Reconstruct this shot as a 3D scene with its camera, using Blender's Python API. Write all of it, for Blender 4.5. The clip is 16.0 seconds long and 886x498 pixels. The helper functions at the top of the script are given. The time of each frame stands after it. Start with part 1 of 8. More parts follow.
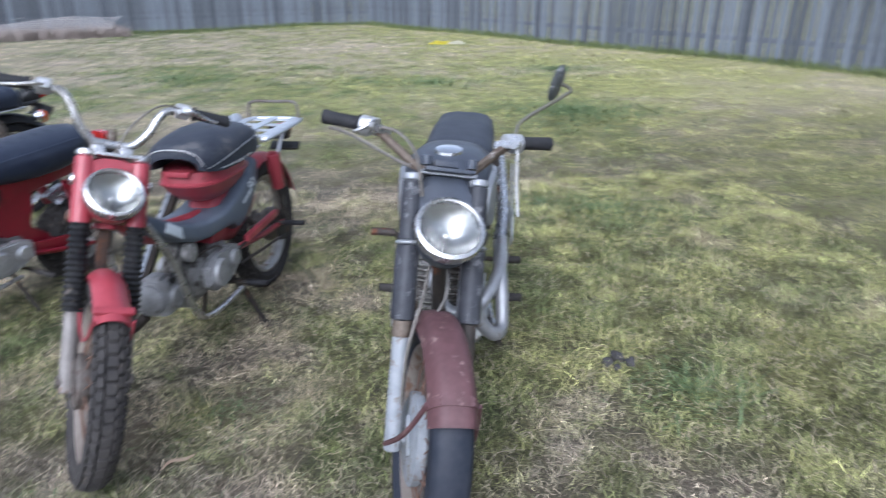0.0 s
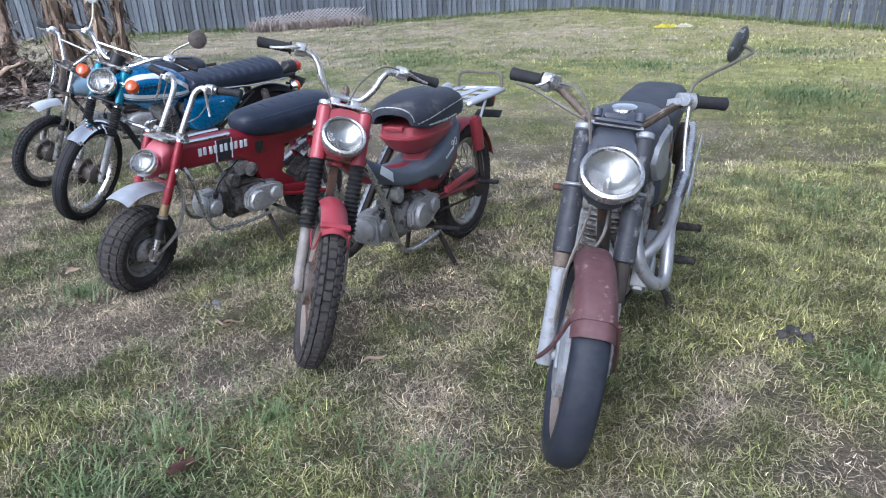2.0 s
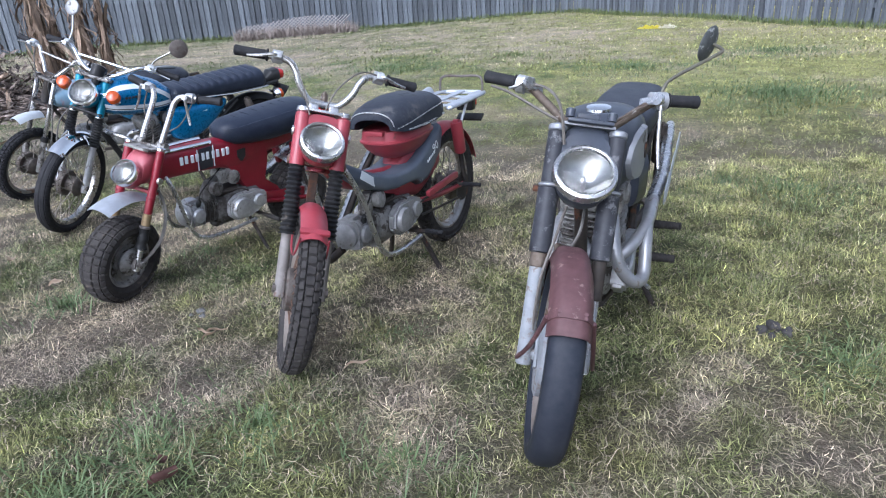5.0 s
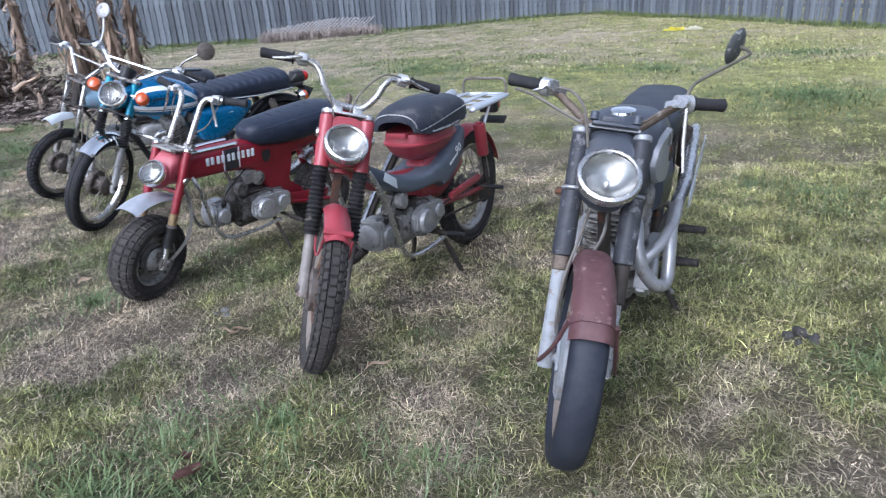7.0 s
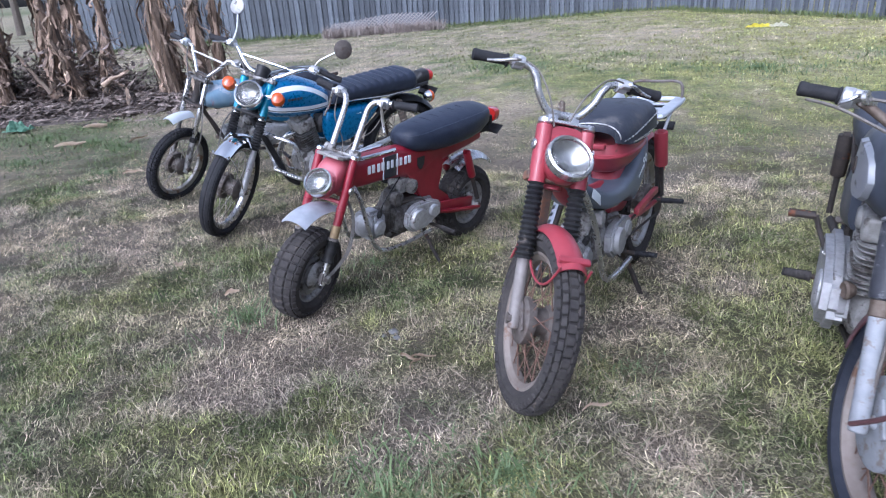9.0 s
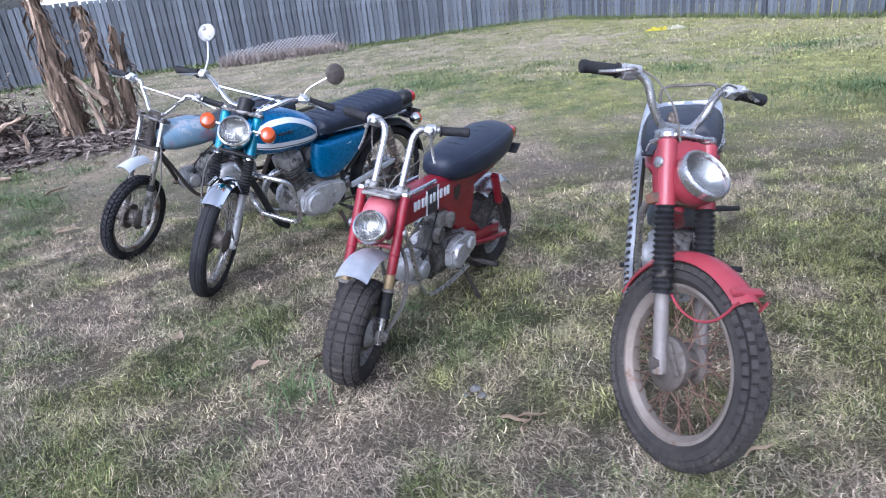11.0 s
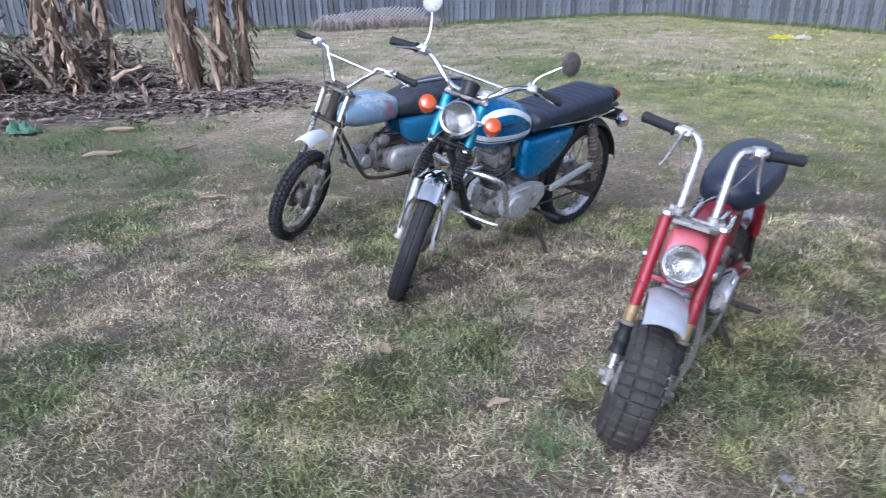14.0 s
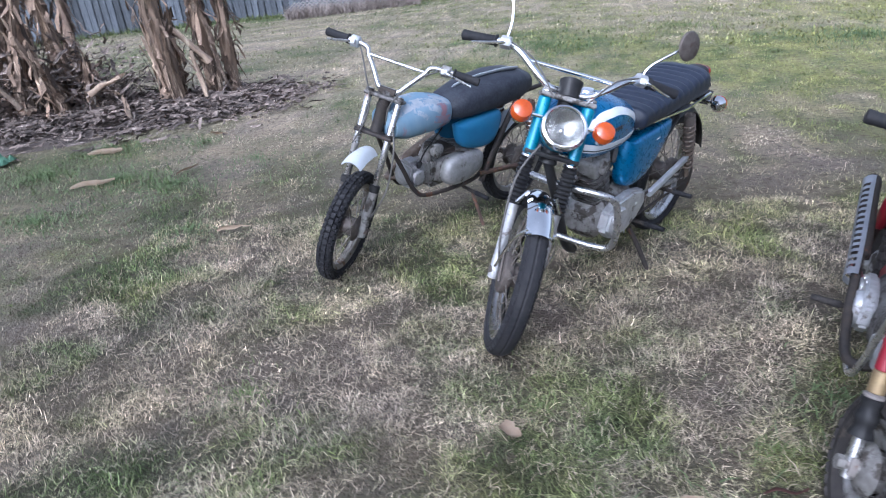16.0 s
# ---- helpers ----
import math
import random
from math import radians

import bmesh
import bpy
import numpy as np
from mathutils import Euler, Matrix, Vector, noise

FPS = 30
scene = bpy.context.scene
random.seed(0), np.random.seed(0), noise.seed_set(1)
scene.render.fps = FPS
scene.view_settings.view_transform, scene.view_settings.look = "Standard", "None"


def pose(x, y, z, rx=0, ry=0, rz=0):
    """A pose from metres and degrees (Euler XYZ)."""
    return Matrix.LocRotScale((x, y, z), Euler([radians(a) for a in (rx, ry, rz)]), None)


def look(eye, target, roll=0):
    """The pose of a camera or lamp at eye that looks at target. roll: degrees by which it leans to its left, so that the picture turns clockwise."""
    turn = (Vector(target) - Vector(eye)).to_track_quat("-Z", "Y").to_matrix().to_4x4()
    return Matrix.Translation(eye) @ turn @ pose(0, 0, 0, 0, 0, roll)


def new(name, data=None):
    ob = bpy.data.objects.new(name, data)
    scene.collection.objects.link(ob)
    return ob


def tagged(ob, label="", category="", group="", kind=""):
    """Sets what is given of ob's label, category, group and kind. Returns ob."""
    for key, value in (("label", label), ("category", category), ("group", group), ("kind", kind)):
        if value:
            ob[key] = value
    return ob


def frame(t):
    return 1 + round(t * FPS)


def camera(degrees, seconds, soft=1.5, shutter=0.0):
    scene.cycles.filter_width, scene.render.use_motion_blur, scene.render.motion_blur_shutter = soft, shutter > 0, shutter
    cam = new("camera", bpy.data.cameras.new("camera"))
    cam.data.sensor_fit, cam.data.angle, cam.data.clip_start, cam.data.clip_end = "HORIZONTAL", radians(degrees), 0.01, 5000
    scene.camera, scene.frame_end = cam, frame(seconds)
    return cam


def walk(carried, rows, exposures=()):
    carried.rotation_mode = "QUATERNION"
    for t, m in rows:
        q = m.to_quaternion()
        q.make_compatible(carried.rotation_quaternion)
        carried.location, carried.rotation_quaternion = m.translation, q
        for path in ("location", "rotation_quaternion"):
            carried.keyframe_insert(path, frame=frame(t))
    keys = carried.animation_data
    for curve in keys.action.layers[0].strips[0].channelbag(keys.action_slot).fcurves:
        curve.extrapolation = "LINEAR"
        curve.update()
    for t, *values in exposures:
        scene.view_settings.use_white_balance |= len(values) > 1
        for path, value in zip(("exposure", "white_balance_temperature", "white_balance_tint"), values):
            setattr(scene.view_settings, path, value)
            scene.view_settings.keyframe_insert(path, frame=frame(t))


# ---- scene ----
cam = camera(68.3, 16.0, soft=1.1, shutter=0.35)
PATH = [
    (0, (1.125, -1.738, 1.266), (1.406, 0.085, 0.503), -0.1),
    (0.5, (1.18, -1.84, 1.242), (0.955, -0.013, 0.461), 0.7),
    (1, (1.235, -1.967, 1.23), (0.755, -0.189, 0.45), -2.7),
    (1.5, (1.21, -1.992, 1.229), (0.804, -0.194, 0.45), -2.9),
    (2, (1.22, -2.009, 1.229), (0.877, -0.201, 0.447), -2.6),
    (2.5, (1.24, -2.019, 1.223), (0.888, -0.213, 0.439), -1.7),
    (3, (1.253, -2.02, 1.225), (0.895, -0.215, 0.441), -2.5),
    (3.5, (1.259, -2.017, 1.226), (0.915, -0.207, 0.448), -3.2),
    (4, (1.259, -2.014, 1.225), (0.929, -0.199, 0.453), -3.3),
    (6.5, (1.265, -2.015, 1.226), (0.948, -0.196, 0.458), -3.8),
    (7, (1.258, -2.019, 1.228), (0.874, -0.21, 0.467), -3.8),
    (7.5, (1.180, -1.988, 1.215), (0.699, -0.21, 0.435), -0.9),
    (8, (0.99, -2.011, 1.239), (0.519, -0.242, 0.434), -0.8),
    (8.5, (0.818, -2.001, 1.258), (0.264, -0.245, 0.476), -3.1),
    (9, (0.642, -1.887, 1.258), (0.147, -0.108, 0.492), -3.9),
    (9.2, (0.586, -1.835, 1.271), (0.096, -0.05, 0.512), -5.1),
    (11.3, (-0.115, -1.591, 1.272), (-0.298, 0.257, 0.53), -6.6),
    (11.5, (-0.182, -1.513, 1.292), (-0.375, 0.335, 0.552), -7.1),
    (12, (-0.277, -1.426, 1.325), (-0.562, 0.428, 0.631), -7.6),
    (12.5, (-0.436, -1.389, 1.29), (-0.801, 0.442, 0.573), -3.9),
    (13, (-0.632, -1.394, 1.316), (-0.772, 0.45, 0.556), -5.1),
    (13.5, (-0.747, -1.39, 1.318), (-0.814, 0.45, 0.537), -3.1),
    (14, (-0.823, -1.35, 1.309), (-1.146, 0.46, 0.522), -1.1),
    (14.5, (-0.924, -1.208, 1.292), (-1.358, 0.555, 0.453), -5.3),
    (15, (-0.975, -1.061, 1.326), (-1.33, 0.717, 0.483), -7.2),
    (15.5, (-1.092, -0.97, 1.322), (-1.429, 0.806, 0.467), -3.9),
    (16, (-1.32, -0.855, 1.332), (-1.59, 0.934, 0.48), -5.6),
]
walk(cam, [(t, look(e, g, r)) for t, e, g, r in PATH],
     exposures=[(0, 0.78, 5350, 12), (4.2, 0.78, 5350, 13), (7, 0.78, 5350, 13), (8.5, 0.82, 5200, 17), (9, 0.83, 5170, 18), (12, 0.86, 5200, 17), (13, 0.82, 5200, 17), (16, 0.75, 5200, 15)])
# ---- world and light ----
world = bpy.data.worlds.new("overcast_sky")
scene.world = world
world.use_nodes = True
wn, wl = world.node_tree.nodes, world.node_tree.links
sky = wn.new("ShaderNodeTexSky")
sky.sky_type, sky.sun_disc = "NISHITA", False
sky.sun_elevation, sky.sun_rotation = radians(38), radians(200)
sky.air_density, sky.dust_density, sky.ozone_density = 1.0, 6.0, 1.0
grey = wn.new("ShaderNodeHueSaturation")
grey.inputs["Saturation"].default_value = 0.35
wl.new(sky.outputs[0], grey.inputs["Color"])
wl.new(grey.outputs[0], wn["Background"].inputs["Color"])
wn["Background"].inputs["Strength"].default_value = 0.15
sun = new("sun", bpy.data.lights.new("sun", "SUN"))
sun.data.energy, sun.data.angle, sun.data.color = 0.9, radians(40), (1.0, 0.97, 0.93)
sun.matrix_world = look((0, 0, 0), (0.35, 0.75, -1.35))


# ---- materials ----
def surf(name, c1, c2=None, rough=0.5, metal=0.0, scale=30.0, bump=0.15, wear=None, wear_at=0.62, wear_scale=9.0,
         wear_rough=0.85, rough_var=0.12, rnd=0.0, coat=0.0, depth=0.002, stretch=(1, 1, 1), spec=0.5):
    """Two scales of variation, and an optional third colour (rust, dirt) in patches with soft edges."""
    m = bpy.data.materials.new(name)
    m.use_nodes = True
    n, l = m.node_tree.nodes, m.node_tree.links
    b = n["Principled BSDF"]
    c2 = c2 or tuple(v * 0.72 for v in c1)
    tc = n.new("ShaderNodeTexCoord")
    mp = n.new("ShaderNodeMapping")
    mp.inputs["Scale"].default_value = stretch
    l.new(tc.outputs["Object"], mp.inputs["Vector"])

    def noise_tex(sc, det=4.0, ro=0.6):
        t = n.new("ShaderNodeTexNoise")
        t.inputs["Scale"].default_value, t.inputs["Detail"].default_value, t.inputs["Roughness"].default_value = sc, det, ro
        l.new(mp.outputs[0], t.inputs["Vector"])
        return t.outputs["Fac"]

    def ramp(src, a, bb):
        r = n.new("ShaderNodeMapRange")
        r.inputs["From Min"].default_value, r.inputs["From Max"].default_value = a, bb
        l.new(src, r.inputs["Value"])
        return r.outputs[0]

    def mix(fac, a, bb):
        x = n.new("ShaderNodeMix")
        x.data_type = "RGBA"
        for k, v in (("A", a), ("B", bb)):
            s = [i for i in x.inputs if i.name == k and i.type == "RGBA"][0]
            if isinstance(v, tuple):
                s.default_value = (*v, 1)
            else:
                l.new(v, s)
        l.new(fac, x.inputs[0])
        return [o for o in x.outputs if o.type == "RGBA"][0]

    fine, broad = noise_tex(scale), noise_tex(scale * 0.17, 3.0)
    add = n.new("ShaderNodeMath")
    add.operation = "ADD"
    l.new(fine, add.inputs[0]), l.new(broad, add.inputs[1])
    col = mix(ramp(add.outputs[0], 0.75, 1.25), c1, c2)
    rg = ramp(fine, 0.2, 0.8)
    rr = n.new("ShaderNodeMath")
    rr.operation = "MULTIPLY_ADD"
    rr.inputs[1].default_value, rr.inputs[2].default_value = rough_var, rough - rough_var / 2
    l.new(rg, rr.inputs[0])
    rough_out, metal_out = rr.outputs[0], None
    if wear:
        w = ramp(noise_tex(wear_scale, 6.0, 0.7), wear_at, wear_at + 0.07)
        col = mix(w, col, wear)
        for which, a, bb in (("r", rough_out, wear_rough), ("m", metal, metal * 0.2)):
            x = n.new("ShaderNodeMix")
            l.new(w, x.inputs[0])
            if isinstance(a, float) or isinstance(a, int):
                x.inputs[2].default_value = a
            else:
                l.new(a, x.inputs[2])
            x.inputs[3].default_value = bb
            if which == "r":
                rough_out = x.outputs[0]
            else:
                metal_out = x.outputs[0]
    if rnd:
        oi = n.new("ShaderNodeObjectInfo")
        h = n.new("ShaderNodeHueSaturation")
        l.new(ramp(oi.outputs["Random"], 0.0, 1.0), h.inputs["Value"])
        h.inputs["Value"].links[0].from_node.inputs["To Min"].default_value = 1 - rnd
        h.inputs["Value"].links[0].from_node.inputs["To Max"].default_value = 1 + rnd
        l.new(col, h.inputs["Color"])
        col = h.outputs[0]
    l.new(col, b.inputs["Base Color"])
    l.new(rough_out, b.inputs["Roughness"])
    if metal_out:
        l.new(metal_out, b.inputs["Metallic"])
    else:
        b.inputs["Metallic"].default_value = metal
    b.inputs["Coat Weight"].default_value = coat
    b.inputs["Specular IOR Level"].default_value = spec
    b.inputs["Coat Roughness"].default_value = 0.15
    if bump:
        bp = n.new("ShaderNodeBump")
        bp.inputs["Strength"].default_value, bp.inputs["Distance"].default_value = bump, depth
        l.new(fine, bp.inputs["Height"])
        l.new(bp.outputs[0], b.inputs["Normal"])
    return m


RUST, DIRT = (0.13, 0.055, 0.03), (0.17, 0.13, 0.09)
M = {
    "rubber": surf("black_rubber", (0.014, 0.014, 0.017), (0.028, 0.028, 0.03), 0.7, scale=60, wear=(0.06, 0.052, 0.045), wear_at=0.63, wear_scale=7, spec=0.2),
    "tyre_dirty": surf("dirty_rubber", (0.030, 0.028, 0.028), (0.052, 0.047, 0.044), 0.85, scale=50, wear=(0.10, 0.082, 0.067), wear_at=0.60, wear_scale=9, spec=0.2),
    "tyre_smooth": surf("worn_rubber", (0.015, 0.018, 0.027), (0.028, 0.031, 0.041), 0.55, scale=40, wear=(0.07, 0.066, 0.064), wear_at=0.66, wear_scale=6, spec=0.2),
    "gaiter": surf("gaiter_rubber", (0.012, 0.012, 0.014), (0.028, 0.028, 0.028), 0.5, scale=40, wear=(0.15, 0.128, 0.11), wear_at=0.60, wear_scale=7, spec=0.2),
    "vinyl": surf("seat_vinyl", (0.013, 0.018, 0.033), (0.024, 0.030, 0.047), 0.4, scale=120, bump=0.3, wear=(0.05, 0.055, 0.066), wear_at=0.68, wear_scale=5, wear_rough=0.55, spec=0.3),
    "vinyl_old": surf("worn_seat_vinyl", (0.022, 0.025, 0.035), (0.045, 0.05, 0.062), 0.5, scale=90, bump=0.3, wear=(0.1, 0.1, 0.1), wear_at=0.62, wear_scale=6, spec=0.2),
    "vinyl_dusty": surf("dusty_seat_vinyl", (0.020, 0.024, 0.036), (0.042, 0.046, 0.058), 0.5, scale=70, bump=0.3, wear=(0.085, 0.085, 0.09), wear_at=0.56, wear_scale=7, spec=0.25),
    "red_trail": surf("faded_red_paint", (0.295, 0.042, 0.056), (0.235, 0.030, 0.042), 0.42, scale=14, bump=0.05, wear=(0.15, 0.05, 0.043), wear_at=0.62, wear_scale=12, coat=0.15),
    "red_mini": surf("candy_red_paint", (0.22, 0.008, 0.021), (0.16, 0.006, 0.015), 0.42, scale=16, bump=0.04, wear=(0.11, 0.03, 0.022), wear_at=0.68, wear_scale=14, coat=0.15),
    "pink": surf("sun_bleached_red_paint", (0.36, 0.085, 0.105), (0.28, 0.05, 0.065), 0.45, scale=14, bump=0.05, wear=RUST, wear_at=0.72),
    "blue": surf("metallic_blue_paint", (0.010, 0.165, 0.375), (0.008, 0.13, 0.31), 0.28, 0.45, scale=60, bump=0.03, coat=0.25, rough_var=0.08),
    "teal": surf("fork_blue_paint", (0.01, 0.23, 0.36), (0.01, 0.18, 0.30), 0.3, 0.3, scale=60, bump=0.03, coat=0.5),
    "blue_old": surf("chalky_blue_paint", (0.092, 0.205, 0.315), (0.20, 0.29, 0.37), 0.6, scale=16, bump=0.1, wear=(0.30, 0.17, 0.20), wear_at=0.56, wear_scale=10, stretch=(1, 1, 0.4)),
    # chalking, with sky light on the tank top put into its colour
    "chalk_sheen": surf("chalk_and_sheen_paint", (0.40, 0.42, 0.46), (0.24, 0.30, 0.37), 0.75, scale=30, bump=0.1, wear=(0.14, 0.24, 0.34), wear_at=0.52, wear_scale=24),
    "rosy": surf("faded_pink_paint", (0.30, 0.18, 0.21), (0.24, 0.20, 0.25), 0.7, scale=30, bump=0.1, wear=(0.14, 0.23, 0.33), wear_at=0.52, wear_scale=22),
    "blue_side": surf("side_cover_blue", (0.02, 0.13, 0.27), (0.03, 0.17, 0.32), 0.45, scale=15, bump=0.05, wear=DIRT, wear_at=0.7),
    "white": surf("white_paint", (0.50, 0.54, 0.58), (0.40, 0.43, 0.46), 0.6, scale=14, bump=0.05, wear=(0.24, 0.22, 0.20), wear_at=0.60),
    "stripe": surf("white_stripe", (0.72, 0.76, 0.80), (0.65, 0.7, 0.74), 0.35, scale=30, bump=0.0),
    "black_stripe": surf("black_stripe", (0.02, 0.022, 0.03), (0.03, 0.03, 0.04), 0.4, scale=30, bump=0.0),
    "chrome": surf("chrome", (0.90, 0.91, 0.93), (0.80, 0.81, 0.83), 0.13, 1.0, scale=40, bump=0.03, wear=(0.35, 0.28, 0.22), wear_at=0.72, wear_scale=16, rough_var=0.1),
    "chrome_bright": surf("bright_chrome", (0.93, 0.94, 0.95), (0.86, 0.87, 0.88), 0.06, 1.0, scale=40, bump=0.02, rough_var=0.04, wear=(0.30, 0.24, 0.19), wear_at=0.74, wear_scale=22),
    "chrome_old": surf("dull_chrome", (0.60, 0.60, 0.61), (0.44, 0.43, 0.42), 0.28, 0.9, scale=50, bump=0.08, wear=(0.26, 0.17, 0.12), wear_at=0.63, wear_scale=18),
    "rust_bar": surf("rusted_bar", (0.085, 0.060, 0.044), (0.15, 0.122, 0.098), 0.7, 0.4, scale=80, bump=0.3, wear=(0.36, 0.34, 0.32), wear_at=0.60, wear_scale=20),
    "alu": surf("cast_aluminium", (0.55, 0.56, 0.58), (0.36, 0.36, 0.37), 0.42, 0.55, scale=45, bump=0.2, wear=(0.15, 0.13, 0.115), wear_at=0.58, wear_scale=16),
    # next two: grime, with shade between engine parts put into the dark tones
    "alu_dirt_shade": surf("dirty_shaded_aluminium", (0.33, 0.325, 0.315), (0.17, 0.16, 0.15), 0.6, 0.3, scale=45, bump=0.3, wear=(0.055, 0.047, 0.04), wear_at=0.51, wear_scale=15),
    "alu_grime_shade": surf("grimy_shaded_aluminium", (0.19, 0.185, 0.18), (0.075, 0.068, 0.062), 0.6, 0.3, scale=45, bump=0.3, wear=(0.04, 0.034, 0.03), wear_at=0.50, wear_scale=13),
    "alu_scuffed": surf("scuffed_aluminium", (0.36, 0.36, 0.37), (0.24, 0.24, 0.24), 0.5, 0.4, scale=45, bump=0.2, wear=(0.10, 0.088, 0.078), wear_at=0.60, wear_scale=16),
    "pipe_grey": surf("grey_pipe", (0.36, 0.365, 0.38), (0.25, 0.25, 0.26), 0.36, 0.55, scale=25, bump=0.08, wear=(0.20, 0.15, 0.12), wear_at=0.62, wear_scale=13),
    "silver_paint": surf("silver_paint", (0.52, 0.55, 0.60), (0.40, 0.42, 0.46), 0.36, 0.5, scale=25, bump=0.08, wear=(0.26, 0.21, 0.18), wear_at=0.64, wear_scale=13),
    "fork_alu": surf("oxidised_fork_leg", (0.20, 0.182, 0.172), (0.13, 0.115, 0.105), 0.6, 0.15, scale=30, bump=0.15, wear=(0.13, 0.09, 0.07), wear_at=0.58, wear_scale=12),
    "whitewash": surf("whitened_fork_leg", (0.27, 0.282, 0.30), (0.18, 0.19, 0.21), 0.7, 0.1, scale=25, bump=0.2, wear=(0.17, 0.145, 0.13), wear_at=0.54, wear_scale=34),
    "iron": surf("dark_iron", (0.035, 0.033, 0.033), (0.07, 0.058, 0.05), 0.65, 0.4, scale=40, bump=0.25, wear=RUST, wear_at=0.60, spec=0.2),
    "black_paint": surf("black_paint", (0.018, 0.018, 0.02), (0.03, 0.03, 0.03), 0.35, scale=30, bump=0.05, wear=(0.09, 0.07, 0.055), wear_at=0.66, spec=0.2),
    "frame_rust": surf("rusty_frame_paint", (0.07, 0.05, 0.045), (0.12, 0.075, 0.055), 0.75, 0.2, scale=35, bump=0.25, wear=(0.17, 0.08, 0.045), wear_at=0.52),
    "charcoal": surf("charcoal_plastic", (0.088, 0.106, 0.138), (0.118, 0.136, 0.165), 0.42, scale=20, bump=0.08, wear=(0.14, 0.135, 0.135), wear_at=0.66, wear_scale=6, spec=0.3),
    "grey_paint": surf("old_grey_paint", (0.058, 0.067, 0.088), (0.042, 0.047, 0.06), 0.38, scale=18, bump=0.1, wear=(0.17, 0.15, 0.14), wear_at=0.66, wear_scale=9, spec=0.3),
    "shroud": surf("grey_fork_shroud", (0.024, 0.025, 0.031), (0.046, 0.048, 0.056), 0.45, scale=30, bump=0.2, wear=(0.15, 0.15, 0.16), wear_at=0.56, wear_scale=22, spec=0.2),
    "maroon": surf("rusty_maroon_fender", (0.100, 0.045, 0.048), (0.068, 0.030, 0.032), 0.62, scale=34, bump=0.25, wear=(0.22, 0.155, 0.14), wear_at=0.60, wear_scale=18),
    "knee": surf("knee_pad", (0.21, 0.22, 0.245), (0.28, 0.29, 0.31), 0.45, 0.3, scale=16, bump=0.1, wear=(0.09, 0.085, 0.08), wear_at=0.6),
    "rim": surf("weathered_rim", (0.36, 0.35, 0.33), (0.24, 0.22, 0.20), 0.4, 0.7, scale=30, bump=0.15, wear=(0.16, 0.10, 0.065), wear_at=0.52, wear_scale=14),
    "rim_chrome": surf("chromed_rim", (0.58, 0.575, 0.57), (0.44, 0.43, 0.42), 0.28, 1.0, scale=30, bump=0.05, wear=(0.25, 0.19, 0.15), wear_at=0.66, wear_scale=16),
    "rim_rust": surf("rusty_rim", (0.19, 0.155, 0.13), (0.26, 0.23, 0.205), 0.6, 0.4, scale=30, bump=0.2, wear=(0.15, 0.09, 0.06), wear_at=0.56, wear_scale=12),
    "hub_dull": surf("dull_hub_alloy", (0.15, 0.132, 0.12), (0.09, 0.076, 0.068), 0.6, 0.4, scale=40, bump=0.2, wear=(0.08, 0.06, 0.05), wear_at=0.55, wear_scale=14),
    "brass": surf("tarnished_brass", (0.34, 0.25, 0.13), (0.22, 0.16, 0.09), 0.5, 0.5, scale=40, bump=0.15),
    "spoke": surf("spoke_steel", (0.30, 0.29, 0.27), (0.2, 0.17, 0.14), 0.5, 0.8, scale=60, bump=0.0),
    "spoke_rust": surf("rusty_spoke", (0.17, 0.10, 0.07), (0.12, 0.07, 0.05), 0.75, 0.3, scale=60, bump=0.0),
    "amber": surf("amber_lens", (0.46, 0.070, 0.005), (0.38, 0.055, 0.004), 0.2, scale=80, bump=0.1, coat=0.6),
    "red_lens": surf("red_lens", (0.45, 0.02, 0.015), (0.36, 0.015, 0.012), 0.2, scale=80, bump=0.1, coat=0.6),
    "cable": surf("cable_sheath", (0.06, 0.058, 0.055), (0.14, 0.13, 0.12), 0.6, scale=40, bump=0.0),
    "cable_pale": surf("pale_cable_sheath", (0.16, 0.145, 0.13), (0.08, 0.07, 0.06), 0.6, scale=40, bump=0.0),
    "olive_steel": surf("tarnished_steel", (0.135, 0.128, 0.098), (0.085, 0.080, 0.065), 0.55, 0.4, scale=60, bump=0.15, wear=(0.24, 0.23, 0.20), wear_at=0.60, wear_scale=30),
    "mottled": surf("pitted_mirror_back", (0.050, 0.055, 0.058), (0.10, 0.108, 0.11), 0.65, 0.1, scale=70, bump=0.4, wear=(0.30, 0.31, 0.31), wear_at=0.56, wear_scale=38),
    "mirror_glass": surf("mirror_glass", (0.42, 0.42, 0.42), (0.35, 0.35, 0.35), 0.08, 1.0, scale=20, bump=0.0, rough_var=0.05, wear=(0.42, 0.41, 0.39), wear_at=0.55, wear_scale=30, wear_rough=0.6),
    "reflector": surf("lamp_reflector", (0.42, 0.42, 0.415), (0.35, 0.35, 0.345), 0.24, 1.0, scale=20, bump=0.0, rough_var=0.08),
}


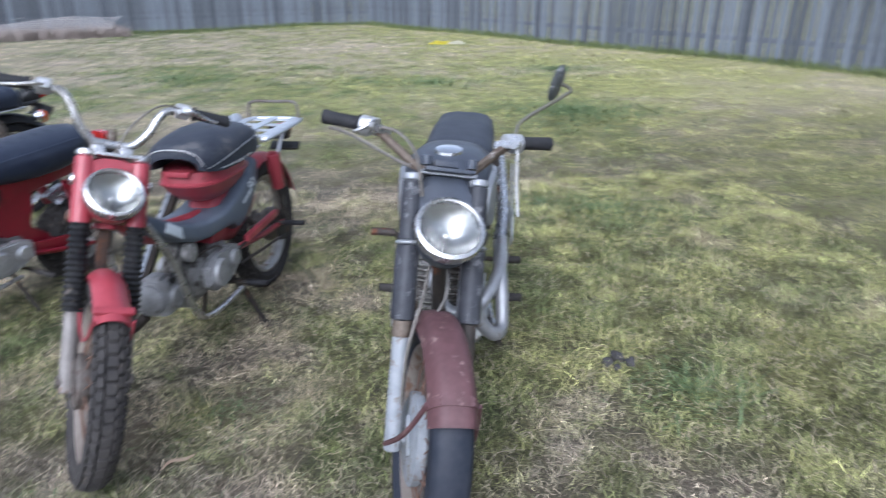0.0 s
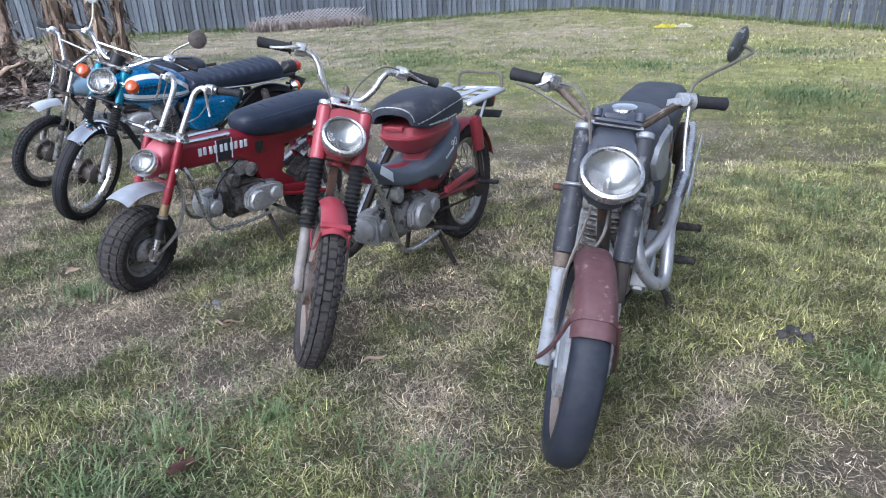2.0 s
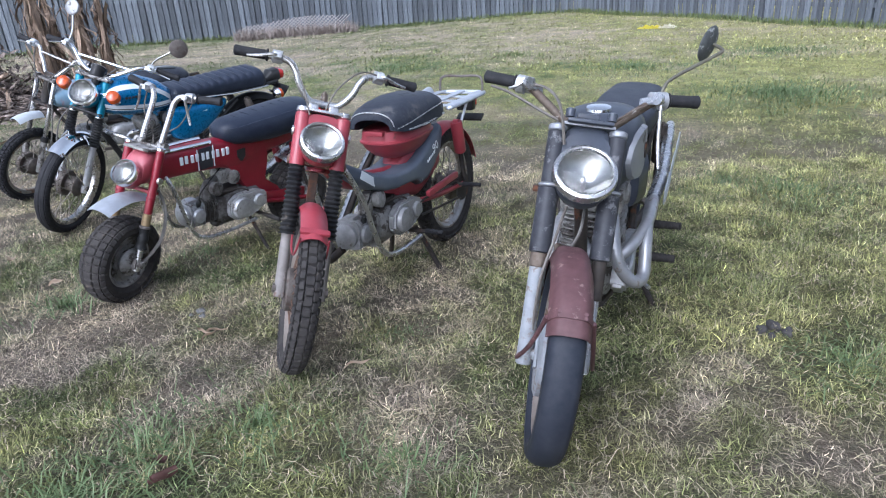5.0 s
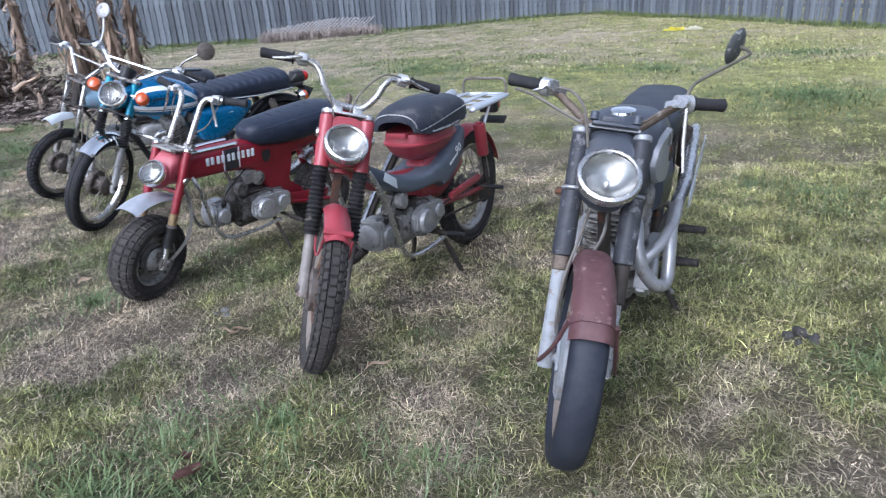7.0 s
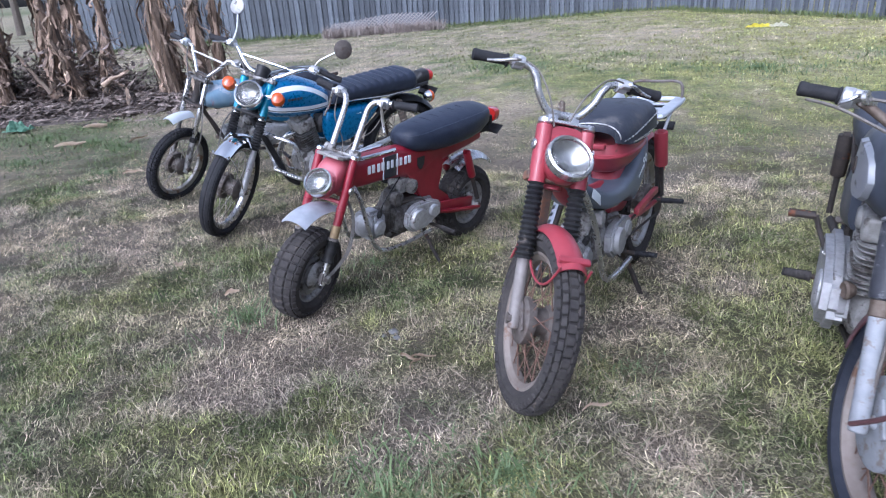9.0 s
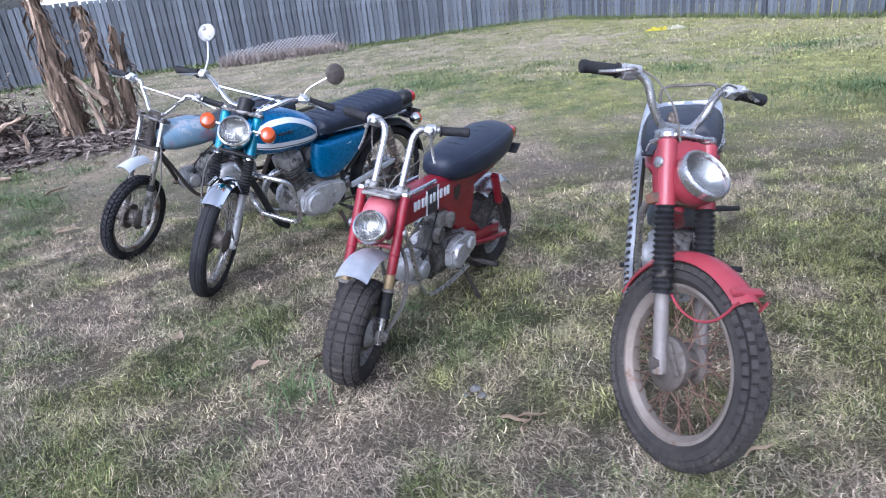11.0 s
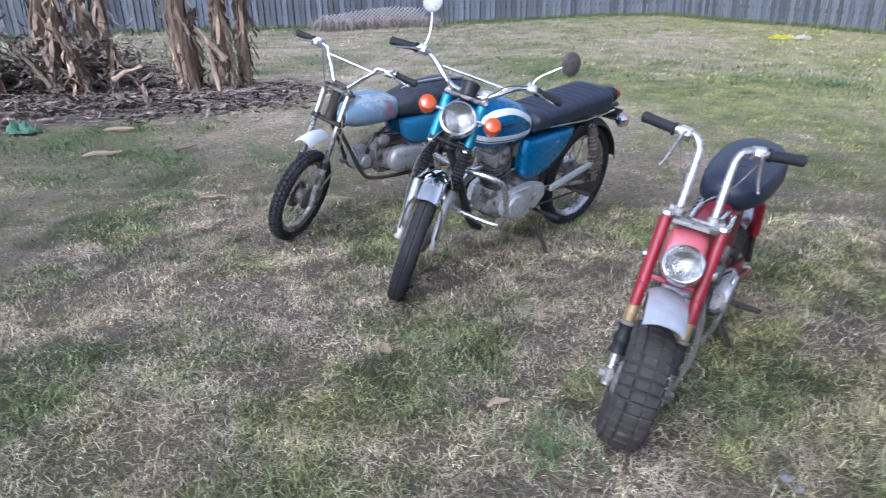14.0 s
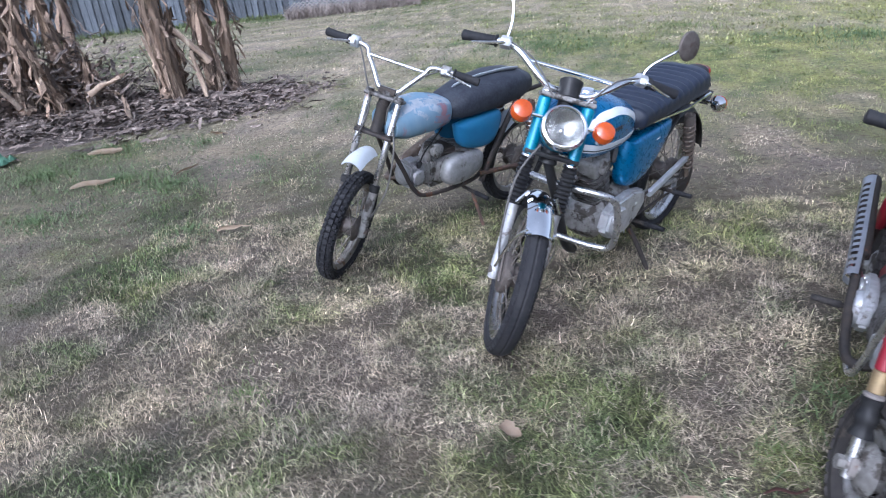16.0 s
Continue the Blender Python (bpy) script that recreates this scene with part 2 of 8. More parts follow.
def glass(name, tint, rough, scale=0.0):
    m = bpy.data.materials.new(name)
    m.use_nodes = True
    n, l = m.node_tree.nodes, m.node_tree.links
    b = n["Principled BSDF"]
    b.inputs["Base Color"].default_value = (*tint, 1)
    b.inputs["Transmission Weight"].default_value, b.inputs["IOR"].default_value = 1.0, 1.3
    b.inputs["Roughness"].default_value = rough
    if scale:
        tc, w, bp = n.new("ShaderNodeTexCoord"), n.new("ShaderNodeTexWave"), n.new("ShaderNodeBump")
        w.inputs["Scale"].default_value, w.bands_direction = scale, "Y"
        bp.inputs["Strength"].default_value, bp.inputs["Distance"].default_value = 0.16, 0.002
        l.new(tc.outputs["Object"], w.inputs["Vector"]), l.new(w.outputs["Fac"], bp.inputs["Height"]), l.new(bp.outputs[0], b.inputs["Normal"])
    return m


M["lens"] = glass("fluted_lamp_glass", (0.95, 0.955, 0.945), 0.06, 30.0)


# ---- mesh helpers ----
def V(*a):
    return Vector(a)


def part(name, bm, material, parent, label="", at=None, sharp=38):
    """Links a bmesh as one mesh object under a thing or a part."""
    if at is not None:
        bm.transform(at)
    bmesh.ops.recalc_face_normals(bm, faces=bm.faces)
    me = bpy.data.meshes.new(name)
    bm.to_mesh(me)
    bm.free()
    for p in me.polygons:
        p.use_smooth = True
    me.set_sharp_from_angle(angle=radians(sharp))
    me.materials.append(M[material] if isinstance(material, str) else material)
    ob = new(name, me)
    ob.parent = parent
    if label:
        tagged(ob, label)
    return ob


def rounded(ctrl, k=5, closed=False):
    """A smooth line through the given points."""
    c = [Vector(p) for p in ctrl]
    out = []
    m = len(c)
    for i in range(m - 1):
        p0, p1, p2, p3 = c[max(i - 1, 0)], c[i], c[i + 1], c[min(i + 2, m - 1)]
        for j in range(k):
            t = j / k
            out.append(0.5 * ((2 * p1) + (p2 - p0) * t + (2 * p0 - 5 * p1 + 4 * p2 - p3) * t * t + (3 * p1 - p0 - 3 * p2 + p3) * t ** 3))
    out.append(c[-1])
    return out


def skin(bm, loops, caps=True, ring=False):
    """Joins closed loops of equal count into a tube of quads."""
    vs = [[bm.verts.new(p) for p in lp] for lp in loops]
    n = len(vs[0])
    for a, b in zip(vs, vs[1:] + ([vs[0]] if ring else [])):
        for i in range(n):
            bm.faces.new((a[i], a[(i + 1) % n], b[(i + 1) % n], b[i]))
    if caps and not ring:
        bm.faces.new(vs[0]), bm.faces.new(vs[-1])
    return bm


def tube(bm, pts, r, n=8, flat=1.0):
    pts = [Vector(p) for p in pts]
    rs = r if isinstance(r, (list, tuple)) else [r] * len(pts)
    side = None
    loops = []
    for i, p in enumerate(pts):
        d = (pts[min(i + 1, len(pts) - 1)] - pts[max(i - 1, 0)]).normalized()
        if side is None:
            side = d.orthogonal().normalized()
        side = (side - d * side.dot(d)).normalized()
        up = d.cross(side)
        loops.append([p + rs[i] * (math.cos(2 * math.pi * k / n) * side + flat * math.sin(2 * math.pi * k / n) * up) for k in range(n)])
    return skin(bm, loops)


def bar(bm, ctrl, r, n=8, k=5, flat=1.0):
    return tube(bm, rounded(ctrl, k), r, n, flat)


def lathe(bm, prof, origin=(0, 0, 0), axis=(0, 1, 0), n=24, ring=False):
    """prof: (radius, height along the axis)."""
    q = Vector(axis).to_track_quat("Z", "Y").to_matrix()
    o = Vector(origin)
    loops = [[o + q @ V(max(r, 2e-4) * math.cos(2 * math.pi * k / n), max(r, 2e-4) * math.sin(2 * math.pi * k / n), h) for k in range(n)] for r, h in prof]
    return skin(bm, loops, ring=ring)


def block(bm, size, at=Matrix(), bevel=0.004, seg=2):
    """A box with rounded edges, centred on the pose."""
    tmp = bmesh.new()
    bmesh.ops.create_cube(tmp, size=1.0, matrix=Matrix.Diagonal((*size, 1)))
    if bevel:
        bmesh.ops.bevel(tmp, geom=list(tmp.edges), offset=min(bevel, min(size) * 0.45), segments=seg, affect="EDGES", profile=0.6)
    tmp.transform(at)
    me = bpy.data.meshes.new("tmp")
    tmp.to_mesh(me)
    tmp.free()
    bm.from_mesh(me)
    bpy.data.meshes.remove(me)
    return bm


def body(bm, stations, n=20, at=None):
    """A hull of rounded cross-sections along x: (x, z_bottom, z_top, half_width, roundness[, y])."""
    loops = []
    for s in stations:
        x, zb, zt, hw, p = s[:5]
        y0 = s[5] if len(s) > 5 else 0.0
        lp = []
        for k in range(n):
            a = 2 * math.pi * (k + 0.5) / n
            ca, sa = math.cos(a), math.sin(a)
            lp.append(V(x, y0 + hw * math.copysign(abs(ca) ** (2 / p), ca), (zb + zt) / 2 + (zt - zb) / 2 * math.copysign(abs(sa) ** (2 / p), sa)))
        loops.append(lp)
    skin(bm, loops)
    if at is not None:
        bm.transform(at)
    return bm


def bowl(bm, cx, levels, p=3.0, n=32):
    """A tub of rounded outlines stacked in z: (z, half_length, half_width[, shift in x])."""
    loops = []
    for lv in levels:
        z, hl, hw = lv[:3]
        sh = lv[3] if len(lv) > 3 else 0.0
        lp = []
        for k in range(n):
            t = 2 * math.pi * (k + 0.5) / n
            ca, sa = math.cos(t), math.sin(t)
            lp.append(V(cx + sh + hl * math.copysign(abs(ca) ** (2 / p), ca), hw * math.copysign(abs(sa) ** (2 / p), sa), z))
        loops.append(lp)
    return skin(bm, loops)


def plate(bm, outline, y0, y1, bevel=0.004):
    """A flat piece in the x-z plane with thickness from y0 to y1."""
    tmp = bmesh.new()
    a = [tmp.verts.new((x, y0, z)) for x, z in outline]
    f = tmp.faces.new(a)
    r = bmesh.ops.extrude_face_region(tmp, geom=[f])
    bmesh.ops.translate(tmp, verts=[v for v in r["geom"] if isinstance(v, bmesh.types.BMVert)], vec=(0, y1 - y0, 0))
    if bevel:
        bmesh.ops.bevel(tmp, geom=[e for e in tmp.edges], offset=bevel, segments=2, affect="EDGES")
    me = bpy.data.meshes.new("tmp")
    tmp.to_mesh(me)
    tmp.free()
    bm.from_mesh(me)
    bpy.data.meshes.remove(me)
    return bm


def pillow(bm, outline, y0, y1, k=4):
    """A pressed cover in the x-z plane: rolled edges and a gently domed face from y0 out to y1."""
    ring = rounded([(x, 0, z) for x, z in outline + outline[:1]], k)[:-1]
    c = sum(ring, V(0, 0, 0)) / len(ring)
    loops = []
    for f, h in ((0.97, 0.0), (1.0, 0.18), (1.0, 0.40), (0.975, 0.60), (0.93, 0.74), (0.85, 0.85), (0.68, 0.94), (0.42, 0.985), (0.15, 1.0)):
        loops.append([V(c.x + (p.x - c.x) * f, y0 + (y1 - y0) * h, c.z + (p.z - c.z) * f) for p in ring])
    return skin(bm, loops)


def mudguard(bm, centre, R, a0, a1, width, drop, thick=0.003, n=18, m=7, power=2.4):
    """A fender that follows a wheel from angle a0 to a1 (degrees from forward, upwards)."""
    c = Vector(centre)
    loops = []
    for i in range(n + 1):
        a = radians(a0 + (a1 - a0) * i / n)
        w = width
        out, inn = [], []
        for k in range(m):
            s = -1 + 2 * k / (m - 1)
            r = R - drop * abs(s) ** power
            out.append(c + V(r * math.cos(a), s * w / 2, r * math.sin(a)))
            inn.append(c + V((r - thick) * math.cos(a), s * (w / 2 - thick), (r - thick) * math.sin(a)))
        loops.append(out + inn[::-1])
    return skin(bm, loops)


def tyre_mesh(R, w, h, tread):
    """A tyre round the y axis, one closed skin with the tread cut into it. tread: knobs, blocks, ribs or none."""
    count, deep, rows, shifted = {"knobs": (54, 0.0085, 5, True), "blocks": (34, 0.0068, 5, False), "ribs": (46, 0.0028, 4, True), "none": (18, 0.0012, 3, False)}[tread]
    across = []   # angle round the section, tread row or None
    half = radians(78)
    pitch = 2 * half / rows
    for j in range(rows):
        c = -half + pitch * (j + 0.5)
        across += [(c - pitch * 0.5, None), (c - pitch * 0.36, j), (c, j), (c + pitch * 0.36, j)]
    across += [(half, None)] + [(half + (2 * math.pi - 2 * half) * q / 9, None) for q in range(1, 9)]
    rng = random.Random(int(R * 1000 + w * 10000))
    loops = []
    n = count * 6
    for i in range(n):
        t = 2 * math.pi * i / n
        lp = []
        for a, row in across:
            ca, sa = math.cos(a), math.sin(a)
            r = R - h / 2 + h / 2 * math.copysign(abs(ca) ** 0.85, ca)
            y = w / 2 * math.copysign(abs(sa) ** 0.8, sa) * (1.0 if ca > -0.3 else 0.82)
            if row is not None:
                gap = (i + (3 if shifted and row % 2 else 0)) % 6 == 0
                if not (gap and tread != "none" and not (tread == "ribs" and row in (1, 2))):
                    k = deep * rng.uniform(0.88, 1.05)
                    r, y = r + k * ca * 0.7, y + k * sa * 0.7
                else:
                    r, y = r - deep * 0.3 * ca, y - deep * 0.3 * sa
            elif abs(a) <= half + 1e-6:
                r, y = r - deep * 0.3 * ca, y - deep * 0.3 * sa
            lp.append(V(r * math.cos(t), y, -r * math.sin(t)))
        loops.append(lp)
    bm = bmesh.new()
    return skin(bm, loops, ring=True)


def wheel(name, root, at, R, w, h, tread, tyre_mat, rim_mat, hub_r=0.055, hub_w=0.11, spokes=36, spoke_mat="spoke", hub_mat="hub_dull", drum_side=0, solid=False):
    """hub > tyre, rim, spokes; round the y axis at the pose."""
    bm = bmesh.new()
    lathe(bm, [(0.012, -hub_w * 0.62), (0.018, -hub_w * 0.5), (hub_r * 0.7, -hub_w * 0.48), (hub_r, -hub_w * 0.4), (hub_r * 1.08, -hub_w * 0.34), (hub_r * 0.8, -hub_w * 0.26),
               (hub_r * 0.8, hub_w * 0.26), (hub_r * 1.08, hub_w * 0.34), (hub_r, hub_w * 0.4), (hub_r * 0.7, hub_w * 0.48), (0.018, hub_w * 0.5), (0.012, hub_w * 0.62)], n=28)
    if drum_side:
        lathe(bm, [(hub_r * 1.28, drum_side * hub_w * 0.18), (hub_r * 1.34, drum_side * hub_w * 0.24), (hub_r * 1.34, drum_side * hub_w * 0.42), (hub_r * 1.2, drum_side * hub_w * 0.47), (0.02, drum_side * hub_w * 0.52)], n=32)
        block(bm, (0.09, 0.008, 0.018), Matrix.Translation((0.03, drum_side * hub_w * 0.54, 0.03)) @ Matrix.Rotation(0.7, 4, "Y"), 0.003)
    lathe(bm, [(0.011, -hub_w * 0.85), (0.011, hub_w * 0.85)], n=10)
    for s in (-1, 1):
        lathe(bm, [(0.017, s * hub_w * 0.72), (0.017, s * hub_w * 0.84)], n=6)
    hub = part(name, bm, hub_mat, root, "drum brake hub with axle", at)
    part("tyre", tyre_mesh(R, w, h, tread), tyre_mat, hub, at=at, sharp=30)
    ri = R - h * 0.93
    bm = bmesh.new()
    rw = w * 0.66
    lathe(bm, [(ri + 0.012, -rw / 2), (ri + 0.014, -rw / 2 + 0.004), (ri - 0.004, -rw / 2 + 0.009), (ri - 0.013, -rw * 0.2), (ri - 0.015, 0), (ri - 0.013, rw * 0.2), (ri - 0.004, rw / 2 - 0.009),
               (ri + 0.014, rw / 2 - 0.004), (ri + 0.012, rw / 2), (ri - 0.001, rw / 2), (ri - 0.017, rw * 0.24), (ri - 0.019, 0), (ri - 0.017, -rw * 0.24), (ri - 0.001, -rw / 2)], n=56, ring=True)
    if solid:
        lathe(bm, [(hub_r * 0.9, -rw * 0.30), (hub_r * 1.3, -rw * 0.34), (ri - 0.035, -rw * 0.20), (ri - 0.014, -rw * 0.30), (ri - 0.014, -rw * 0.24), (ri - 0.035, -rw * 0.14), (hub_r * 1.3, -rw * 0.28), (hub_r * 0.9, -rw * 0.24)], n=40, ring=True)
        lathe(bm, [(hub_r * 0.9, rw * 0.30), (hub_r * 1.3, rw * 0.34), (ri - 0.035, rw * 0.20), (ri - 0.014, rw * 0.30), (ri - 0.014, rw * 0.24), (ri - 0.035, rw * 0.14), (hub_r * 1.3, rw * 0.28), (hub_r * 0.9, rw * 0.24)], n=40, ring=True)
    part("rim", bm, rim_mat, hub, at=at)
    if solid:
        return hub
    mesh = {}
    for i in range(spokes):
        s = 1 if i % 2 else -1
        lean = (1 if (i // 2) % 2 else -1) * 0.62
        if (s, lean) not in mesh:
            bm = bmesh.new()
            a = V(hub_r * 1.0 * math.cos(lean), s * hub_w * 0.33, hub_r * 1.0 * math.sin(lean))
            b = V(ri - 0.012, s * 0.004, 0)
            tube(bm, [a, b], 0.0021, 5)
            me = bpy.data.meshes.new("spoke")
            bm.to_mesh(me)
            bm.free()
            me.materials.append(M[spoke_mat])
            mesh[(s, lean)] = me
        o = new("spoke", mesh[(s, lean)])
        o.parent = hub
        o.matrix_local = at @ Matrix.Rotation(2 * math.pi * i / spokes, 4, "Y")
    return hub


class Front:
    """The steered front end: places are given along the fork (u up from the axle), to the left (y) and ahead of the fork line (v)."""

    def __init__(self, wb, R, rake, trail, steer):
        r = radians(rake)
        self.axle = V(wb, 0, R)
        self.a, self.n = V(-math.sin(r), 0, math.cos(r)), V(math.cos(r), 0, math.sin(r))
        foot = V(wb + trail, 0, 0)
        self.S = Matrix.Translation(foot) @ Matrix.Rotation(radians(steer), 4, self.a) @ Matrix.Translation(-foot)
        self.basis = Matrix((self.n, (0, 1, 0), self.a)).transposed().to_4x4()
        self.frame = self.S @ Matrix.Translation(self.axle) @ self.basis   # x ahead, y left, z up the fork
        self.wheel = self.S @ Matrix.Translation(self.axle)
        self.foot = foot
        off = (V(wb, 0, R) - foot)
        self.head = -(off.dot(self.n))      # steering axis, as v from the fork line


def ribbed(bm, x, y, z0, z1, r, waves, n=16):
    prof = []
    k = waves * 4
    for i in range(k + 1):
        t = i / k
        prof.append((r * (0.88 + 0.12 * math.cos(2 * math.pi * waves * t)) * (1.06 - 0.12 * t), z0 + (z1 - z0) * t))
    return lathe(bm, prof, (x, y, 0), (0, 0, 1), n)


def headlamp(root, fr, u, v, R, depth, shell_mat, rim_mat="chrome", tilt=0, label=""):
    """shell > rim, reflector, glass; faces ahead (level when the fork's rake is undone)."""
    ang = math.atan2(-fr.a.x, fr.a.z) + radians(tilt)
    at = fr.frame @ Matrix.Translation((v, 0, u)) @ Matrix.Rotation(-ang, 4, "Y") @ Matrix.Rotation(math.pi / 2, 4, "Y")  # z now points ahead
    bm = bmesh.new()
    lathe(bm, [(R * 0.25, -depth), (R * 0.55, -depth * 0.93), (R * 0.82, -depth * 0.68), (R * 0.95, -depth * 0.3), (R * 0.98, 0.0), (R * 0.93, 0.0), (R * 0.92, -depth * 0.3), (R * 0.6, -depth * 0.8), (R * 0.2, -depth * 0.9)], (0, 0, 0), (0, 0, 1), 36)
    shell = part("headlight", bm, shell_mat, root, label, at)
    bm = bmesh.new()
    lathe(bm, [(R * 0.98, -0.016), (R * 1.03, -0.013), (R * 1.055, 0.0), (R * 1.02, 0.012), (R * 0.93, 0.016), (R * 0.885, 0.013), (R * 0.885, 0.005), (R * 0.95, 0.0)], (0, 0, 0), (0, 0, 1), 48, ring=True)
    part("rim", bm, rim_mat, shell, at=at)
    bm = bmesh.new()
    prof = [(R * 0.9 * math.sqrt(i / 12), -R * 0.52 * (1 - i / 12)) for i in range(13)]
    lathe(bm, prof, (0, 0, 0), (0, 0, 1), 36)
    bmesh.ops.delete(bm, geom=[f for f in bm.faces if len(f.verts) > 4], context="FACES_ONLY")
    lathe(bm, [(0.008, -R * 0.50), (0.008, -R * 0.30), (0.003, -R * 0.26)], (0, 0, 0), (0, 0, 1), 12)
    part("reflector", bm, "reflector", shell, at=at)
    bm = bmesh.new()
    front = [(R * 0.9 * math.sin(i / 8 * 1.2) / math.sin(1.2), 0.006 + 0.018 * (math.cos(i / 8 * 1.2) - math.cos(1.2)) / (1 - math.cos(1.2))) for i in range(9)]
    lathe(bm, front + [(r, z - 0.003) for r, z in front[::-1]], (0, 0, 0), (0, 0, 1), 36)
    g = part("lens", bm, "lens", shell, "fluted glass lens", at=at)
    g.visible_shadow = False
    return shell


def grip_and_lever(root, side, frame, inner, outer, r=0.016, rubber="rubber", lever=True, clamp=True, lever_mat="chrome_old", drop=(0.03, 0.0, -0.02), clamp_mat="alu", ball=True, reach=0.12):
    """A rubber grip from inner to outer, with the perch and lever ahead of it; in the frame's coordinates."""
    a, b = Vector(inner), Vector(outer)
    d = (b - a).normalized()
    bm = bmesh.new()
    prof = [(r * 0.85, 0), (r * 1.3, 0.002), (r * 1.35, 0.006), (r * 1.0, 0.010)]
    L = (b - a).length
    k = 9
    for i in range(k):
        prof += [(r, 0.012 + (L - 0.03) * i / k), (r * 1.06, 0.012 + (L - 0.03) * (i + 0.5) / k)]
    prof += [(r * 1.1, L - 0.014), (r * 1.12, L - 0.004), (r * 0.8, L)]
    lathe(bm, prof, a, d, 16)
    part("grip", bm, rubber, root, "black rubber grip", frame)
    if clamp:
        bm = bmesh.new()
        c = a - d * 0.028
        lathe(bm, [(r * 0.9, -0.02), (r * 1.35, -0.018), (r * 1.4, 0.014), (r * 0.9, 0.018)], c, d, 14)
        block(bm, (0.05, 0.03, 0.022), Matrix.Translation(c + V(0.022, 0, -0.004)), 0.006)
        part("lever_perch", bm, clamp_mat, root, "", frame)
    if lever:
        bm = bmesh.new()
        s = a - d * 0.03 + V(0.038, 0, -0.006)
        e = Vector(drop)
        pts = rounded([s, s + d * (reach * 0.2) + V(0.012, 0, -0.002), s + d * (reach * 0.6) + e * 0.6, s + d * reach + e], 4)
        tube(bm, pts, [0.006] * (len(pts) - 3) + [0.005, 0.005, 0.005], 7, 0.75)
        if ball:
            bmesh.ops.create_icosphere(bm, subdivisions=2, radius=0.009, matrix=Matrix.Translation(pts[-1]))
        part("lever", bm, lever_mat, root, "", frame)


def stand_in(name, label, category, origin, heading, lean, group="parked motorcycles"):
    root = new(name)
    root.empty_display_size = 0.1
    root.matrix_world = Matrix.Translation(origin) @ Matrix.Rotation(radians(heading), 4, "Z") @ Matrix.Rotation(radians(-lean), 4, "X")
    return tagged(root, label, category, group)


# ---- the yard ----
def value_noise(x, y, scale, seed):
    """Smooth noise from 0 to 1 on a lattice of random values, over arrays of places."""
    table = np.random.default_rng(seed).uniform(0, 1, (256, 256))
    u, v = np.asarray(x) * scale + 900.3, np.asarray(y) * scale + 700.7
    i, j = np.floor(u).astype(int), np.floor(v).astype(int)
    f, g = u - i, v - j
    f, g = f * f * (3 - 2 * f), g * g * (3 - 2 * g)
    i, j, i2, j2 = i % 256, j % 256, (i + 1) % 256, (j + 1) % 256
    return (table[i, j] * (1 - f) + table[i2, j] * f) * (1 - g) + (table[i, j2] * (1 - f) + table[i2, j2] * f) * g


def layered(x, y, scale, seed, octaves=3):
    total, weight = 0.0, 0.0
    for k in range(octaves):
        total = total + value_noise(x, y, scale * 2.1 ** k, seed + 7 * k) * 0.55 ** k
        weight += 0.55 ** k
    return total / weight


# green and straw patches of the lawn: x, y, radius
GREEN = [(-1.29, 0.54, 0.26), (-0.03, -0.65, 0.36), (-0.38, -0.42, 0.22), (2.3, 1.25, 0.6), (3.44, 4.5, 0.75), (2.9, 5.0, 0.5), (1.95, 0.75, 0.4), (-0.45, 7.6, 0.8), (1.47, -0.16, 0.25), (2.45, 0.75, 0.35),
         (2.25, -0.05, 0.22), (0.58, -0.72, 0.3), (4.6, 6.7, 0.9), (-1.94, 0.47, 0.15), (-1.79, 1.65, 0.25), (-1.5, 0.2, 0.14), (0.02, 0.68, 0.3), (1.5, 7.0, 0.8), (-3.3, 2.05, 0.3), (-2.57, 0.56, 0.16),
         (-3.44, 1.55, 0.1), (-1.06, 0.83, 0.16), (-0.66, 0.64, 0.12), (-3.67, 2.95, 0.5), (0.42, 6.1, 0.6), (1.1, 5.0, 0.5), (-0.4, 2.1, 0.25), (-2.0, 6.5, 0.7), (-1.1, 9.0, 0.8)]
STRAW = [(-0.56, 0.0, 0.26), (-0.61, -0.27, 0.16), (0.06, -0.41, 0.12), (0.78, -0.59, 0.2), (0.79, -0.23, 0.16), (0.45, 0.1, 0.26), (0.98, 0.85, 0.3), (1.94, -0.06, 0.14), (2.05, -0.57, 0.2), (1.63, -0.3, 0.16),
         (1.5, 11.3, 1.6), (2.35, 3.1, 0.4), (1.16, 2.2, 0.4), (-0.78, 0.61, 0.16), (-0.74, 0.17, 0.18), (-1.5, 0.28, 0.12), (-1.98, 1.36, 0.24), (-2.3, 1.0, 0.3), (-0.64, 1.03, 0.2), (0.35, 0.95, 0.22),
         (-0.34, 0.19, 0.2), (-1.31, 3.4, 0.6), (0.0, 3.3, 0.5), (-2.4, 0.65, 0.2), (-2.0, 0.92, 0.22), (-0.82, 0.85, 0.14), (-3.1, 1.0, 0.45), (-2.9, 0.5, 0.3), (-1.15, 1.4, 0.3), (-3.6, 4.2, 0.6)]


